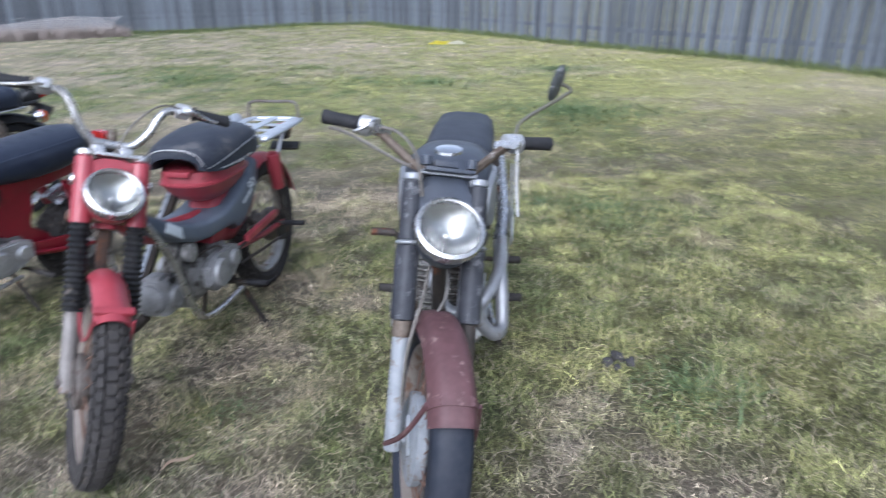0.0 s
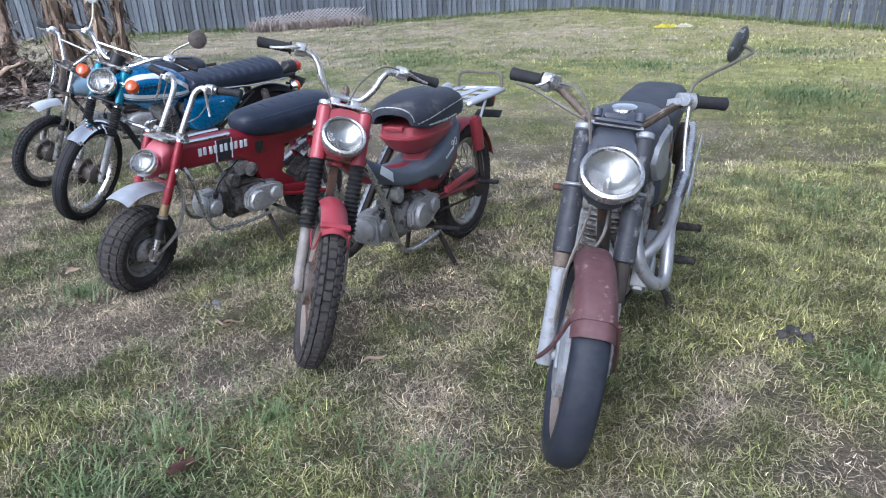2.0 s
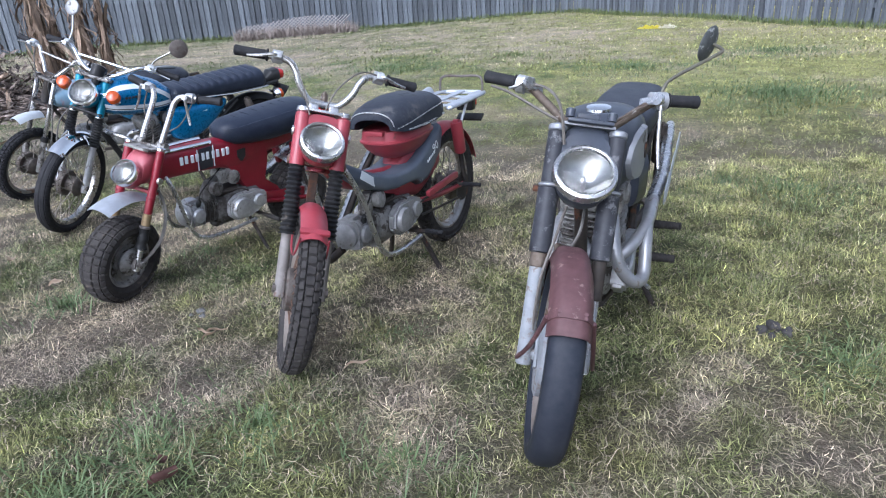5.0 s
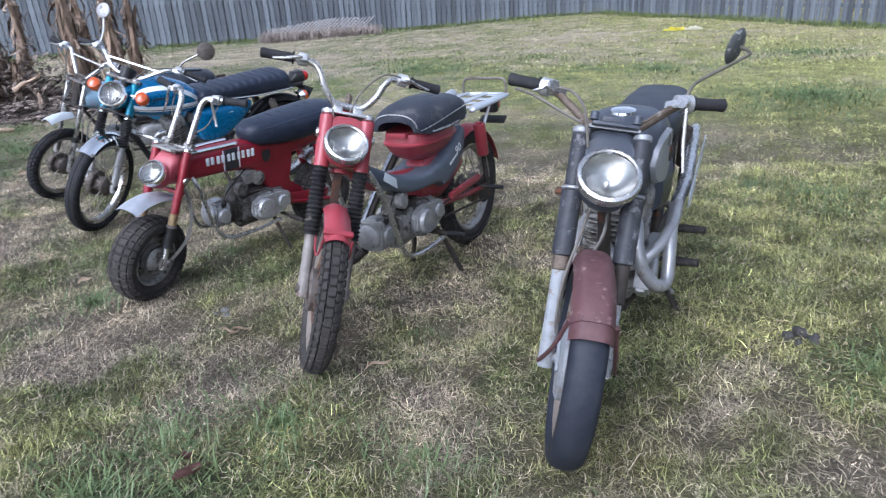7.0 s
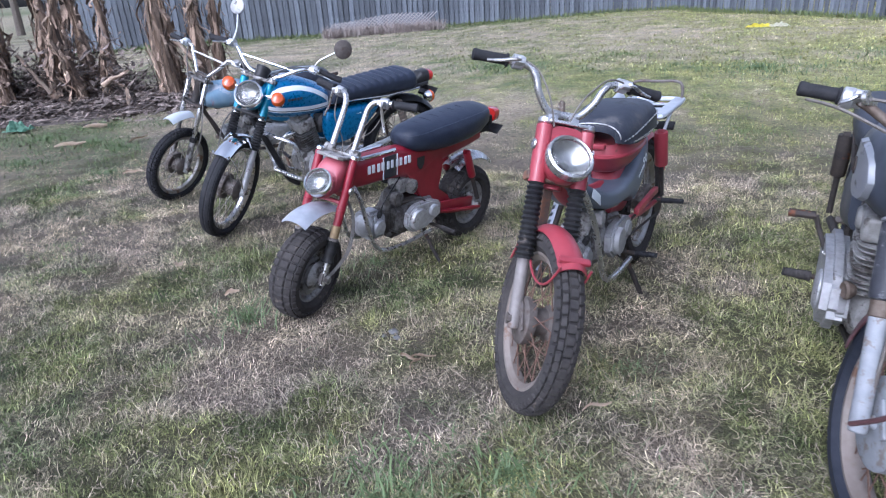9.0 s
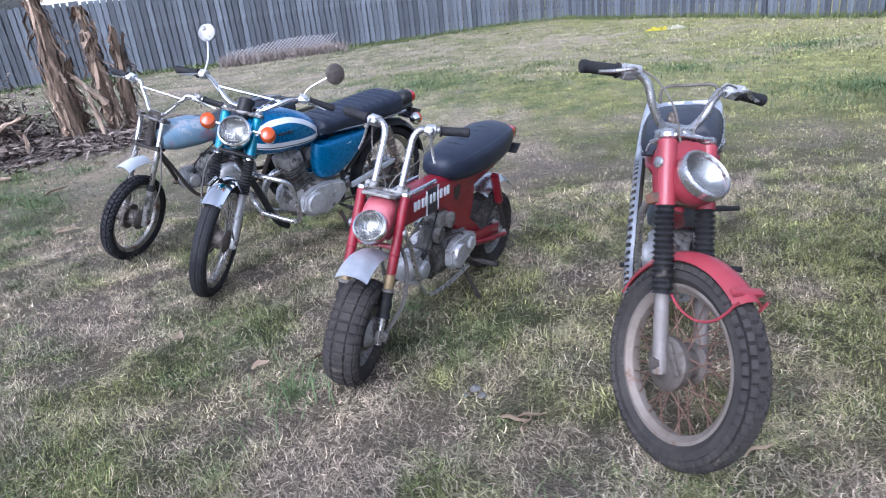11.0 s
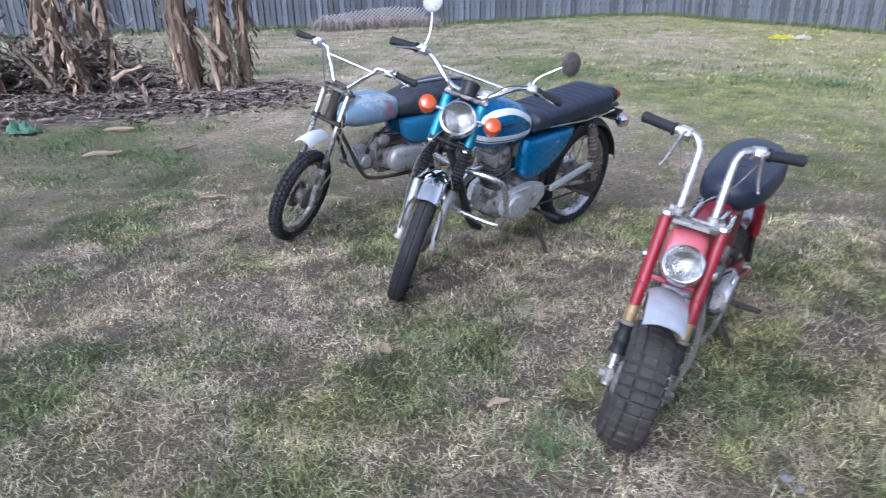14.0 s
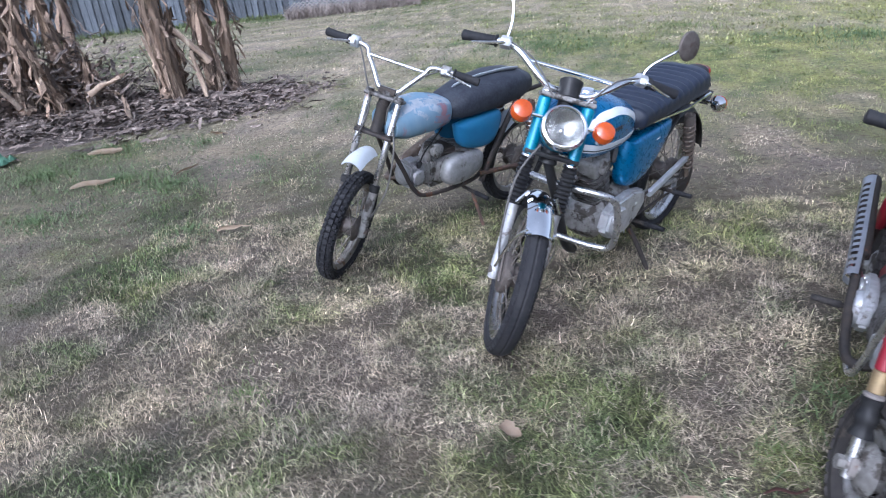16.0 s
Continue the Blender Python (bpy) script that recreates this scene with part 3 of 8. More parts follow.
def dryness(x, y):
    """0 is fresh green, 1 dry straw."""
    x, y = np.asarray(x, float), np.asarray(y, float)
    wx, wy = x + 0.30 * (layered(x, y, 3.0, 61) - 0.5), y + 0.30 * (layered(x, y, 3.0, 62) - 0.5)
    d = 0.47 + 0.7 * (layered(wx, wy, 0.9, 11) - 0.5) + 0.9 * (layered(wx, wy, 3.3, 21, 3) - 0.5) + 0.9 * (layered(wx, wy, 8.5, 25, 3) - 0.5)
    d = d - 0.025 - 0.035 * np.clip(x, -3.2, 3.4) - 0.02 * np.clip((y - 2.5) / 1.5, 0, 1) + 0.03 * np.clip((y - 7) / 5, 0, 1)
    off = ((x + 13.8) * 6.5 - (y - 12.8) * 16.0) / 17.27   # greener along the west fence
    d = d - 0.30 * np.exp(-(off / 1.1) ** 2) - 0.10 * np.clip((x - 1.2) / 1.5, 0, 1)
    for px, py, r in GREEN:
        d = d - 0.38 * np.exp(-((wx - px) ** 2 + (wy - py) ** 2) / (r * r))
    for px, py, r in STRAW:
        d = d + 0.34 * np.exp(-((wx - px) ** 2 + (wy - py) ** 2) / (r * r))
    return np.clip(d, 0, 1)


def turf_material(name, blades):
    """Winter lawn: the meshes carry how dry each spot is; the shades of green and straw drift from place to place."""
    m = bpy.data.materials.new(name)
    m.use_nodes = True
    n, l = m.node_tree.nodes, m.node_tree.links
    b = n["Principled BSDF"]
    geo = n.new("ShaderNodeNewGeometry")
    flat = n.new("ShaderNodeVectorMath")
    flat.operation = "MULTIPLY"
    flat.inputs[1].default_value = (1, 1, 0)
    l.new(geo.outputs["Position"], flat.inputs[0])

    def field(sc, det, a, bb, shift=0.0):
        t, r, mv = n.new("ShaderNodeTexNoise"), n.new("ShaderNodeMapRange"), n.new("ShaderNodeVectorMath")
        mv.inputs[1].default_value = (shift, shift * 1.7, 0)
        l.new(flat.outputs[0], mv.inputs[0])
        t.inputs["Scale"].default_value, t.inputs["Detail"].default_value, t.inputs["Roughness"].default_value = sc, det, 0.6
        r.inputs["From Min"].default_value, r.inputs["From Max"].default_value = a, bb
        l.new(mv.outputs[0], t.inputs["Vector"]), l.new(t.outputs["Fac"], r.inputs["Value"])
        return r.outputs[0]

    def mix(fac, a, bb):
        x = n.new("ShaderNodeMix")
        x.data_type = "RGBA"
        for k, v in (("A", a), ("B", bb)):
            s = [i for i in x.inputs if i.name == k and i.type == "RGBA"][0]
            if isinstance(v, tuple):
                s.default_value = (*v, 1)
            else:
                l.new(v, s)
        l.new(fac, x.inputs[0])
        return [o for o in x.outputs if o.type == "RGBA"][0]

    att = n.new("ShaderNodeAttribute")
    att.attribute_name = "dry"
    sep, east = n.new("ShaderNodeSeparateXYZ"), n.new("ShaderNodeMath")   # yellower green to the east
    l.new(geo.outputs["Position"], sep.inputs[0])
    east.operation, east.use_clamp = "MULTIPLY_ADD", True
    east.inputs[1].default_value = 0.12
    l.new(sep.outputs["X"], east.inputs[0]), l.new(field(2.6, 3, 0.34, 0.72, 31.0), east.inputs[2])
    green = mix(east.outputs[0], (0.082, 0.112, 0.042), (0.262, 0.262, 0.098))
    straw = mix(field(1.9, 3, 0.38, 0.62, 57.0), (0.455, 0.375, 0.272), (0.325, 0.270, 0.220))
    soil = mix(field(6.0, 4, 0.4, 0.6, 11.0), (0.040, 0.032, 0.025), (0.085, 0.066, 0.050))
    if blades:
        col = mix(att.outputs["Fac"], green, straw)
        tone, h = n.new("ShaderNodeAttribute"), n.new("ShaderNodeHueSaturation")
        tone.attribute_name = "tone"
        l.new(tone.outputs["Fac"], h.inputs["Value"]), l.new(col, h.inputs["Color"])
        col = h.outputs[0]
    else:
        ground_tone = mix(att.outputs["Fac"], green, straw)
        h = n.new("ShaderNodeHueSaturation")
        under = n.new("ShaderNodeAttribute")   # shade between close blades painted in: ground darker near, lighter farther off
        under.attribute_name = "ground_tone"
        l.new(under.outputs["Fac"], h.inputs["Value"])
        l.new(ground_tone, h.inputs["Color"])
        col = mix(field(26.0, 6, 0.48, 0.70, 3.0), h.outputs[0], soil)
        bp, hn = n.new("ShaderNodeBump"), n.new("ShaderNodeTexNoise")
        hn.inputs["Scale"].default_value, hn.inputs["Detail"].default_value = 70.0, 6.0
        l.new(flat.outputs[0], hn.inputs["Vector"])
        bp.inputs["Strength"].default_value, bp.inputs["Distance"].default_value = 0.8, 0.03
        l.new(hn.outputs["Fac"], bp.inputs["Height"]), l.new(bp.outputs[0], b.inputs["Normal"])
    l.new(col, b.inputs["Base Color"])
    b.inputs["Roughness"].default_value = 0.8
    b.inputs["Specular IOR Level"].default_value = 0.2
    return m


def lie(x, y):
    """Height of the ground: level under the parked row but for small lumps, with shallow hollows farther off."""
    x, y = np.asarray(x, float), np.asarray(y, float)
    far = np.clip((np.hypot(x + 0.3, y - 0.8) - 3.0) / 4, 0, 1)
    return 0.03 * far * np.sin(0.9 * x + 1.3) * np.cos(0.7 * y) + 0.016 * (layered(x, y, 4.5, 41) - 0.55)


def steps(a, b, n):
    return list(np.linspace(a, b, n, endpoint=False))


xs = np.array([-900, -300, -100, -40] + steps(-20, -4, 32) + steps(-4, 4, 160) + steps(4, 20, 32) + [20, 40, 100, 300, 900])
ys = np.array([-900, -300, -100, -30] + steps(-10, -1.6, 18) + steps(-1.6, 3.2, 96) + steps(3.2, 28, 62) + [28, 40, 100, 300, 900])
gx, gy = np.meshgrid(xs, ys, indexing="ij")
gz = np.where((np.abs(gx) < 25) & (gy > -15) & (gy < 28.5), lie(gx, gy), 0.0)
nx, ny = gx.shape
k = np.arange(nx * ny).reshape(nx, ny)
quads = np.stack([k[:-1, :-1], k[1:, :-1], k[1:, 1:], k[:-1, 1:]], axis=-1).reshape(-1, 4)
me = bpy.data.meshes.new("ground")
me.from_pydata(np.stack([gx, gy, gz], axis=-1).reshape(-1, 3).tolist(), [], quads.tolist())
me.attributes.new("dry", "FLOAT", "POINT").data.foreach_set("value", dryness(gx, gy).ravel().astype(np.float32))
beside = np.clip(np.maximum.reduce([-3.2 - gx, gx - 3.5, -1.1 - gy]) / 0.6, 0, 1)   # outside the darkened near ground
me.attributes.new("ground_tone", "FLOAT", "POINT").data.foreach_set("value", (0.27 + np.maximum(0.75 * np.clip((gy - 2.0) / 3.6, 0, 1), 0.26 * beside)).ravel().astype(np.float32))
me.polygons.foreach_set("use_smooth", [True] * len(me.polygons))
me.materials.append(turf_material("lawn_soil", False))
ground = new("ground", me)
tagged(ground, "patchy winter lawn, green with straw and bare soil", "lawn", kind="structure")

M["paling"] = surf("weathered_paling", (0.135, 0.150, 0.172), (0.070, 0.079, 0.093), 0.85, scale=12, bump=0.5, rnd=0.42, stretch=(6, 6, 0.6), depth=0.004, wear=(0.05, 0.05, 0.058), wear_at=0.6, wear_scale=5)


def fence(name, a, b, first, step=0.143):
    """A paling fence: rails and posts behind, each paling a piece of its own; strips added behind the gaps darken them.
    """
    a, b = Vector((*a, 0)), Vector((*b, 0))
    d = (b - a).normalized()
    L = (b - a).length
    turn = Matrix.Rotation(math.atan2(d.y, d.x), 4, "Z")
    bm = bmesh.new()
    for z in (0.35, 1.05, 1.55):
        block(bm, (L, 0.04, 0.08), Matrix.Translation((L / 2, 0.035, z)), 0.004)
    for i in range(int(L / 2.4) + 1):
        block(bm, (0.1, 0.1, 1.75), Matrix.Translation((min(2.4 * i, L - 0.05), 0.105, 0.87)), 0.006)
    root = part(name, bm, "paling", None)
    root.matrix_world = Matrix.Translation(a) @ turn
    tagged(root, "weathered grey timber paling fence with narrow gaps", "fence", kind="structure")
    rng = random.Random(first)
    kinds = []
    for k in range(6):
        bm = bmesh.new()
        block(bm, (0.127 - 0.003 * k if k < 5 else 0.07, 0.016 if k < 5 else 0.012, 1.80 + 0.012 * k if k < 5 else 1.74), Matrix(), 0.003, 1)
        me = bpy.data.meshes.new("paling")
        bm.to_mesh(me)
        bm.free()
        me.materials.append(M["paling"])
        kinds.append(me)
    x = 0.06
    while x < L:
        o = new("paling", kinds[rng.randrange(5)])
        o.parent = root
        o.matrix_local = Matrix.Translation((x, -0.012 + rng.uniform(-0.004, 0.004), 0.93 + rng.uniform(-0.015, 0.015))) @ Matrix.Rotation(rng.gauss(0, 0.010), 4, "Y") @ Matrix.Rotation(rng.gauss(0, 0.05), 4, "Z")
        gap = step * rng.uniform(0.96, 1.05)
        # no second row of palings: strip added behind the gap to darken it
        o = new("paling", kinds[5])
        o.parent = root
        o.matrix_local = Matrix.Translation((x + gap / 2, 0.066, 0.90)) @ Matrix.Rotation(rng.gauss(0, 0.004), 4, "Y")
        x += gap
    return root


# ---- the motorcycles ----
def B():
    return bmesh.new()


def fins(bm, origin, axis, r, length, count, thick=0.0035, core=0.76, p=5.0, n=24):
    """A finned barrel in one skin along the axis."""
    ax = Vector(axis).normalized()
    q = ax.to_track_quat("Z", "Y").to_matrix()
    o = Vector(origin)
    loops = []
    step = length / count
    for i in range(count):
        z = step * i
        big = r * (1.0 - 0.05 * (i % 2))
        for zz, k in ((z, core * r), (z + (step - thick) / 2, core * r), (z + (step - thick) / 2 + 0.0004, big), (z + (step + thick) / 2, big), (z + (step + thick) / 2 + 0.0004, core * r)):
            lp = []
            for m in range(n):
                t = 2 * math.pi * (m + 0.5) / n
                ca, sa = math.cos(t), math.sin(t)
                lp.append(o + q @ V(k * math.copysign(abs(ca) ** (2 / p), ca), k * math.copysign(abs(sa) ** (2 / p), sa), zz))
            loops.append(lp)
    return skin(bm, loops)


def bolts(bm, centre, axis, ring, count, r=0.005, h=0.004):
    ax = Vector(axis).normalized()
    q = ax.to_track_quat("Z", "Y").to_matrix()
    for i in range(count):
        a = 2 * math.pi * (i + 0.3) / count
        lathe(bm, [(r, 0), (r, h), (r * 0.5, h * 1.2)], Vector(centre) + q @ V(ring * math.cos(a), ring * math.sin(a), 0), ax, 6)


def flat_engine(root, x, z, s, mat="alu", case="alu_grime_shade", boxy=False):
    """A small engine with its cylinder lying forward: engine > cylinder, cylinder_head, side covers, carburettor."""
    bm = B()
    body(bm, [(x - 0.17 * s, z - 0.05, z + 0.03, 0.05, 3.5), (x - 0.14 * s, z - 0.075, z + 0.06, 0.062, 3.5), (x - 0.02, z - 0.085, z + 0.075, 0.066, 3.5), (x + 0.08 * s, z - 0.085, z + 0.06, 0.066, 3.5), (x + 0.12 * s, z - 0.06, z + 0.04, 0.058, 3.5)])
    block(bm, (0.26 * s, 0.05, 0.03), Matrix.Translation((x - 0.01, 0, z - 0.085)), 0.008)
    eng = part("engine", bm, case, root, "oily alloy engine with painted-in shade, cylinder lying forward")
    bm = B()
    fins(bm, (x + 0.11 * s, 0, z + 0.0), (1, 0, 0.06), 0.056, 0.085 * s, 7, 0.005)
    part("cylinder", bm, case, eng)
    bm = B()
    fins(bm, (x + 0.195 * s, 0, z + 0.004), (1, 0, 0.06), 0.059, 0.085 * s, 6, 0.006, 0.86)
    lathe(bm, [(0.050, -0.002), (0.048, 0.010), (0.034, 0.018), (0.012, 0.020)], (x + 0.28 * s, 0, z + 0.010), (1, 0, 0.06), 20)
    for side in (-1, 1):
        lathe(bm, [(0.036, -0.01), (0.036, 0.010), (0.030, 0.017), (0.012, 0.019)], (x + 0.235 * s, side * 0.052, z + 0.006), (0, side, 0), 20)
    block(bm, (0.05, 0.05, 0.03), Matrix.Translation((x + 0.235 * s, 0, z + 0.062)), 0.006)
    part("cylinder_head", bm, mat, eng)
    bm = B()
    lathe(bm, [(0.011, 0), (0.012, 0.006), (0.012, 0.03), (0.007, 0.036)], (x + 0.225 * s, 0.045, z + 0.05), (0.1, 0.5, 1), 12)
    tube(bm, rounded([(x + 0.23 * s, 0.062, z + 0.082), (x + 0.22 * s, 0.07, z + 0.12), (x + 0.14 * s, 0.05, z + 0.16), (x + 0.05 * s, 0.02, z + 0.19)], 5), 0.0035, 6)
    part("spark_lead", bm, "black_paint", eng)
    # dark block added in place of the shaded gap over the crankcase
    bm = B()
    block(bm, (0.12 * s, 0.10, 0.03), Matrix.Translation((x + 0.04 * s, 0, z + 0.075)), 0.008)
    bar(bm, [(x - 0.05, 0.085, z + 0.06), (x + 0.0, 0.088, z + 0.085), (x + 0.09 * s, 0.07, z + 0.09)], 0.004, 6)
    part("engine_top", bm, "iron", eng, "dark block standing in for the shaded gap above the crankcase")
    for side in (1, -1):
        bm = B()
        pts = [(x - 0.165 * s, z - 0.035), (x - 0.165 * s, z + 0.03), (x - 0.10 * s, z + 0.055), (x + 0.02, z + 0.06), (x + 0.075 * s, z + 0.03), (x + 0.085 * s, z - 0.03), (x + 0.04, z - 0.07), (x - 0.05, z - 0.075)]
        if boxy:
            pillow(bm, [(x - 0.03 + (q[0] - x + 0.03) * 1.08, z + (q[1] - z) * 1.12) for q in pts], side * 0.058, side * 0.122)
        else:
            plate(bm, pts, side * 0.062, side * 0.098, 0.008)
            lathe(bm, [(0.052, 0), (0.052, 0.012), (0.046, 0.02), (0.015, 0.022)], (x + 0.012, side * 0.096, z - 0.008), (0, side, 0), 28)
            lathe(bm, [(0.032, 0), (0.032, 0.008), (0.026, 0.014), (0.01, 0.014)], (x - 0.105 * s, side * 0.096, z + 0.0), (0, side, 0), 20)
            bolts(bm, (x - 0.03, side * 0.097, z - 0.005), (0, side, 0), 0.072, 6)
        part("side_cover", bm, mat, eng, "cast alloy engine side cover")
    bm = B()
    lathe(bm, [(0.02, 0), (0.02, 0.05), (0.026, 0.055), (0.026, 0.085), (0.018, 0.09)], (x + 0.15 * s, 0.02, z + 0.055), (-0.15, 0.1, 1), 16)
    lathe(bm, [(0.03, 0), (0.033, 0.01), (0.033, 0.03), (0.02, 0.034)], (x + 0.13 * s, 0.05, z + 0.115), (-0.1, 1, 0.0), 18)
    bar(bm, [(x + 0.16 * s, 0.0, z + 0.06), (x + 0.13 * s, 0, z + 0.12), (x + 0.05, 0, z + 0.14)], 0.018, 10)
    part("carburettor", bm, case, eng)
    return eng


def upright_engine(root, x, z, s, tilt, mat="alu", case="alu_dirt_shade", cyl_r=0.062, cyl_h=0.12, barrel="alu_grime_shade"):
    """A single with a standing cylinder: engine > cylinder, cylinder_head, side covers, carburettor."""
    bm = B()
    body(bm, [(x - 0.18 * s, z - 0.03, z + 0.06, 0.05, 3.2), (x - 0.15 * s, z - 0.07, z + 0.08, 0.07, 3.2), (x - 0.02, z - 0.1, z + 0.085, 0.08, 3.2), (x + 0.09 * s, z - 0.095, z + 0.075, 0.08, 3.2), (x + 0.14 * s, z - 0.05, z + 0.03, 0.06, 3.2)])
    eng = part("engine", bm, case, root, "alloy single-cylinder engine with oil stains and painted-in shade")
    ax = V(math.sin(radians(tilt)), 0, math.cos(radians(tilt)))
    o = V(x + 0.05 * s, 0, z + 0.07)
    bm = B()
    fins(bm, o, ax, cyl_r, cyl_h, 9, 0.005)
    part("cylinder", bm, barrel, eng)
    bm = B()
    c = o + ax * (cyl_h + 0.035)
    q = ax.to_track_quat("Z", "Y").to_matrix().to_4x4()
    block(bm, (cyl_r * 1.9, cyl_r * 1.8, 0.07), Matrix.Translation(c) @ q, 0.014, 3)
    block(bm, (cyl_r * 1.2, cyl_r * 1.4, 0.03), Matrix.Translation(c + ax * 0.045) @ q, 0.01, 2)
    for side in (-1, 1):
        lathe(bm, [(0.034, 0), (0.034, 0.01), (0.026, 0.018), (0.01, 0.019)], c + V(0, side * cyl_r * 0.88, 0.0), (0, side, 0), 20)
    part("cylinder_head", bm, case, eng)
    for side in (1, -1):
        bm = B()
        pts = [(x - 0.19 * s, z - 0.01), (x - 0.18 * s, z + 0.05), (x - 0.08 * s, z + 0.075), (x + 0.03, z + 0.07), (x + 0.10 * s, z + 0.04), (x + 0.12 * s, z - 0.03), (x + 0.07 * s, z - 0.08), (x - 0.04, z - 0.09), (x - 0.13 * s, z - 0.06)]
        plate(bm, pts, side * 0.075, side * 0.122, 0.01)
        lathe(bm, [(0.058, 0), (0.058, 0.008), (0.05, 0.016), (0.012, 0.017)], (x + 0.035, side * 0.12, z - 0.01), (0, side, 0), 28)
        bolts(bm, (x - 0.03, side * 0.121, z - 0.005), (0, side, 0), 0.078, 7)
        part("side_cover", bm, mat, eng, "cast alloy engine side cover")
    bm = B()
    r0 = c + V(-cyl_r * 0.9, 0, -0.01)
    bar(bm, [r0, r0 + V(-0.04, 0, 0.01), r0 + V(-0.11, 0, 0.0)], 0.018, 10)
    lathe(bm, [(0.022, 0), (0.024, 0.05), (0.03, 0.055), (0.03, 0.10), (0.02, 0.105)], r0 + V(-0.06, 0, -0.06), (0, 0, 1), 18)
    lathe(bm, [(0.034, 0), (0.036, 0.006), (0.036, 0.03), (0.024, 0.036)], r0 + V(-0.06, 0.02, 0.02), (0, 1, 0), 20)
    part("carburettor", bm, "alu_grime_shade", eng)
    return eng


def shock(root, top, foot, cover, spring=True, r=0.024, coil="chrome_old"):
    a, b = Vector(top), Vector(foot)
    d = (b - a)
    bm = B()
    lathe(bm, [(r, 0), (r * 1.05, 0.01), (r * 1.05, d.length * 0.48), (r * 0.9, d.length * 0.5)], a, d, 16)
    lathe(bm, [(0.012, -0.012), (0.012, 0.012)], a, (0, 1, 0), 12)
    s = part("rear_shock", bm, cover, root)
    bm = B()
    lathe(bm, [(0.011, d.length * 0.4), (0.011, d.length * 0.98)], a, d, 12)
    if spring:
        dd = d.normalized()
        side = dd.orthogonal().normalized()
        up = dd.cross(side)
        pts = [a + dd * (d.length * (0.12 + 0.72 * i / 90)) + r * 1.08 * (math.cos(i * 0.7) * side + math.sin(i * 0.7) * up) for i in range(91)]
        tube(bm, pts, 0.0042, 6)
    part("spring", bm, coil if spring else "iron", s)
    return s


def slotted(bm, line, r, side=(0, -1, 0)):
    """A half-round shield with rows of slots along a pipe."""
    rows = []
    side = Vector(side)
    for i, p in enumerate(line):
        d = (line[min(i + 1, len(line) - 1)] - line[max(i - 1, 0)]).normalized()
        up = d.cross(side).normalized()
        rows.append([bm.verts.new(p + (side * math.cos(t) + up * math.sin(t)) * r) for t in [radians(-100 + 25 * k) for k in range(9)]])
    for i in range(len(rows) - 1):
        for k in range(8):
            if i % 2 and k in (1, 2, 5, 6) and 2 < i < len(rows) - 4:
                continue   # a slot
            bm.faces.new((rows[i][k], rows[i][k + 1], rows[i + 1][k + 1], rows[i + 1][k]))
    bmesh.ops.solidify(bm, geom=list(bm.faces), thickness=0.0015)


def peg(root, x, y, z, side, rubber="rubber", L=0.08, fat=1.0):
    bm = B()
    bar(bm, [(x, side * (y - 0.09), z), (x, side * y, z)], 0.009, 8)
    p = part("footpeg", bm, "iron", root)
    bm = B()
    k = 7
    prof = [(0.010, 0)]
    for i in range(k):
        prof += [(0.0125 - 0.0004 * i, L * (i + 0.1) / k), (0.0125 - 0.0004 * i, L * (i + 0.65) / k), (0.0112 - 0.0004 * i, L * (i + 0.75) / k)]
    lathe(bm, [(r * fat, q) for r, q in prof + [(0.0115, L), (0.007, L + 0.004)]], (x, side * y, z), (0, side, 0.03), 12)
    part("peg_rubber", bm, rubber, p)


def cable(root, pts, r=0.0035, mat="cable", frame=None):
    bm = B()
    tube(bm, rounded(pts, 6), r, 5)
    return part("cable", bm, mat, root, "", frame)


def fork_legs(root, fr, half, top, spec, sides=(-1, 1)):
    """spec: rings (z0, z1, radius, material, waves) from the axle up, for both legs; each leg > its sleeves."""
    for side in sides:
        bm = B()
        tube(bm, [(0, side * half, spec[0][1]), (0, side * half, top)], 0.0135, 12)
        leg = part("fork_leg", bm, "chrome_old", root, "", fr.frame)
        for nm, z0, z1, r, mat, waves in spec:
            bm = B()
            if waves:
                ribbed(bm, 0, side * half, z0, z1, r, waves)
            else:
                lathe(bm, [(r * 0.8, z0), (r, z0 + 0.004), (r, z1 - 0.004), (r * 0.8, z1)], (0, side * half, 0), (0, 0, 1), 20)
                if nm == "slider":
                    block(bm, (0.04, 0.018, 0.045), Matrix.Translation((0, side * (half - 0.002), 0.0)), 0.006)
                    lathe(bm, [(0.014, -0.02), (0.014, 0.012)], (0, side * half, 0), (0, side, 0), 8)
            part(nm, bm, mat, leg, "", fr.frame)


def clamps(root, fr, half, u, mat, low, low_mat):
    for z, m in ((u, mat), (low, low_mat)):
        bm = B()
        block(bm, (0.045 - fr.head, 2 * half + 0.038, 0.017), Matrix.Translation((fr.head / 2, 0, z)), 0.009, 3)
        for side in (-1, 1):
            lathe(bm, [(0.017, 0.008), (0.017, 0.018), (0.008, 0.02)], (0, side * half, z), (0, 0, 1), 10)
        if z == u:
            lathe(bm, [(0.018, u), (0.018, u + 0.022), (0.01, u + 0.025)], (fr.head, 0, 0), (0, 0, 1), 6)
        else:
            lathe(bm, [(0.026, low - 0.01), (0.026, u - 0.01)], (fr.head, 0, 0), (0, 0, 1), 16)
        part("triple_clamp", bm, m, root, "", fr.frame)


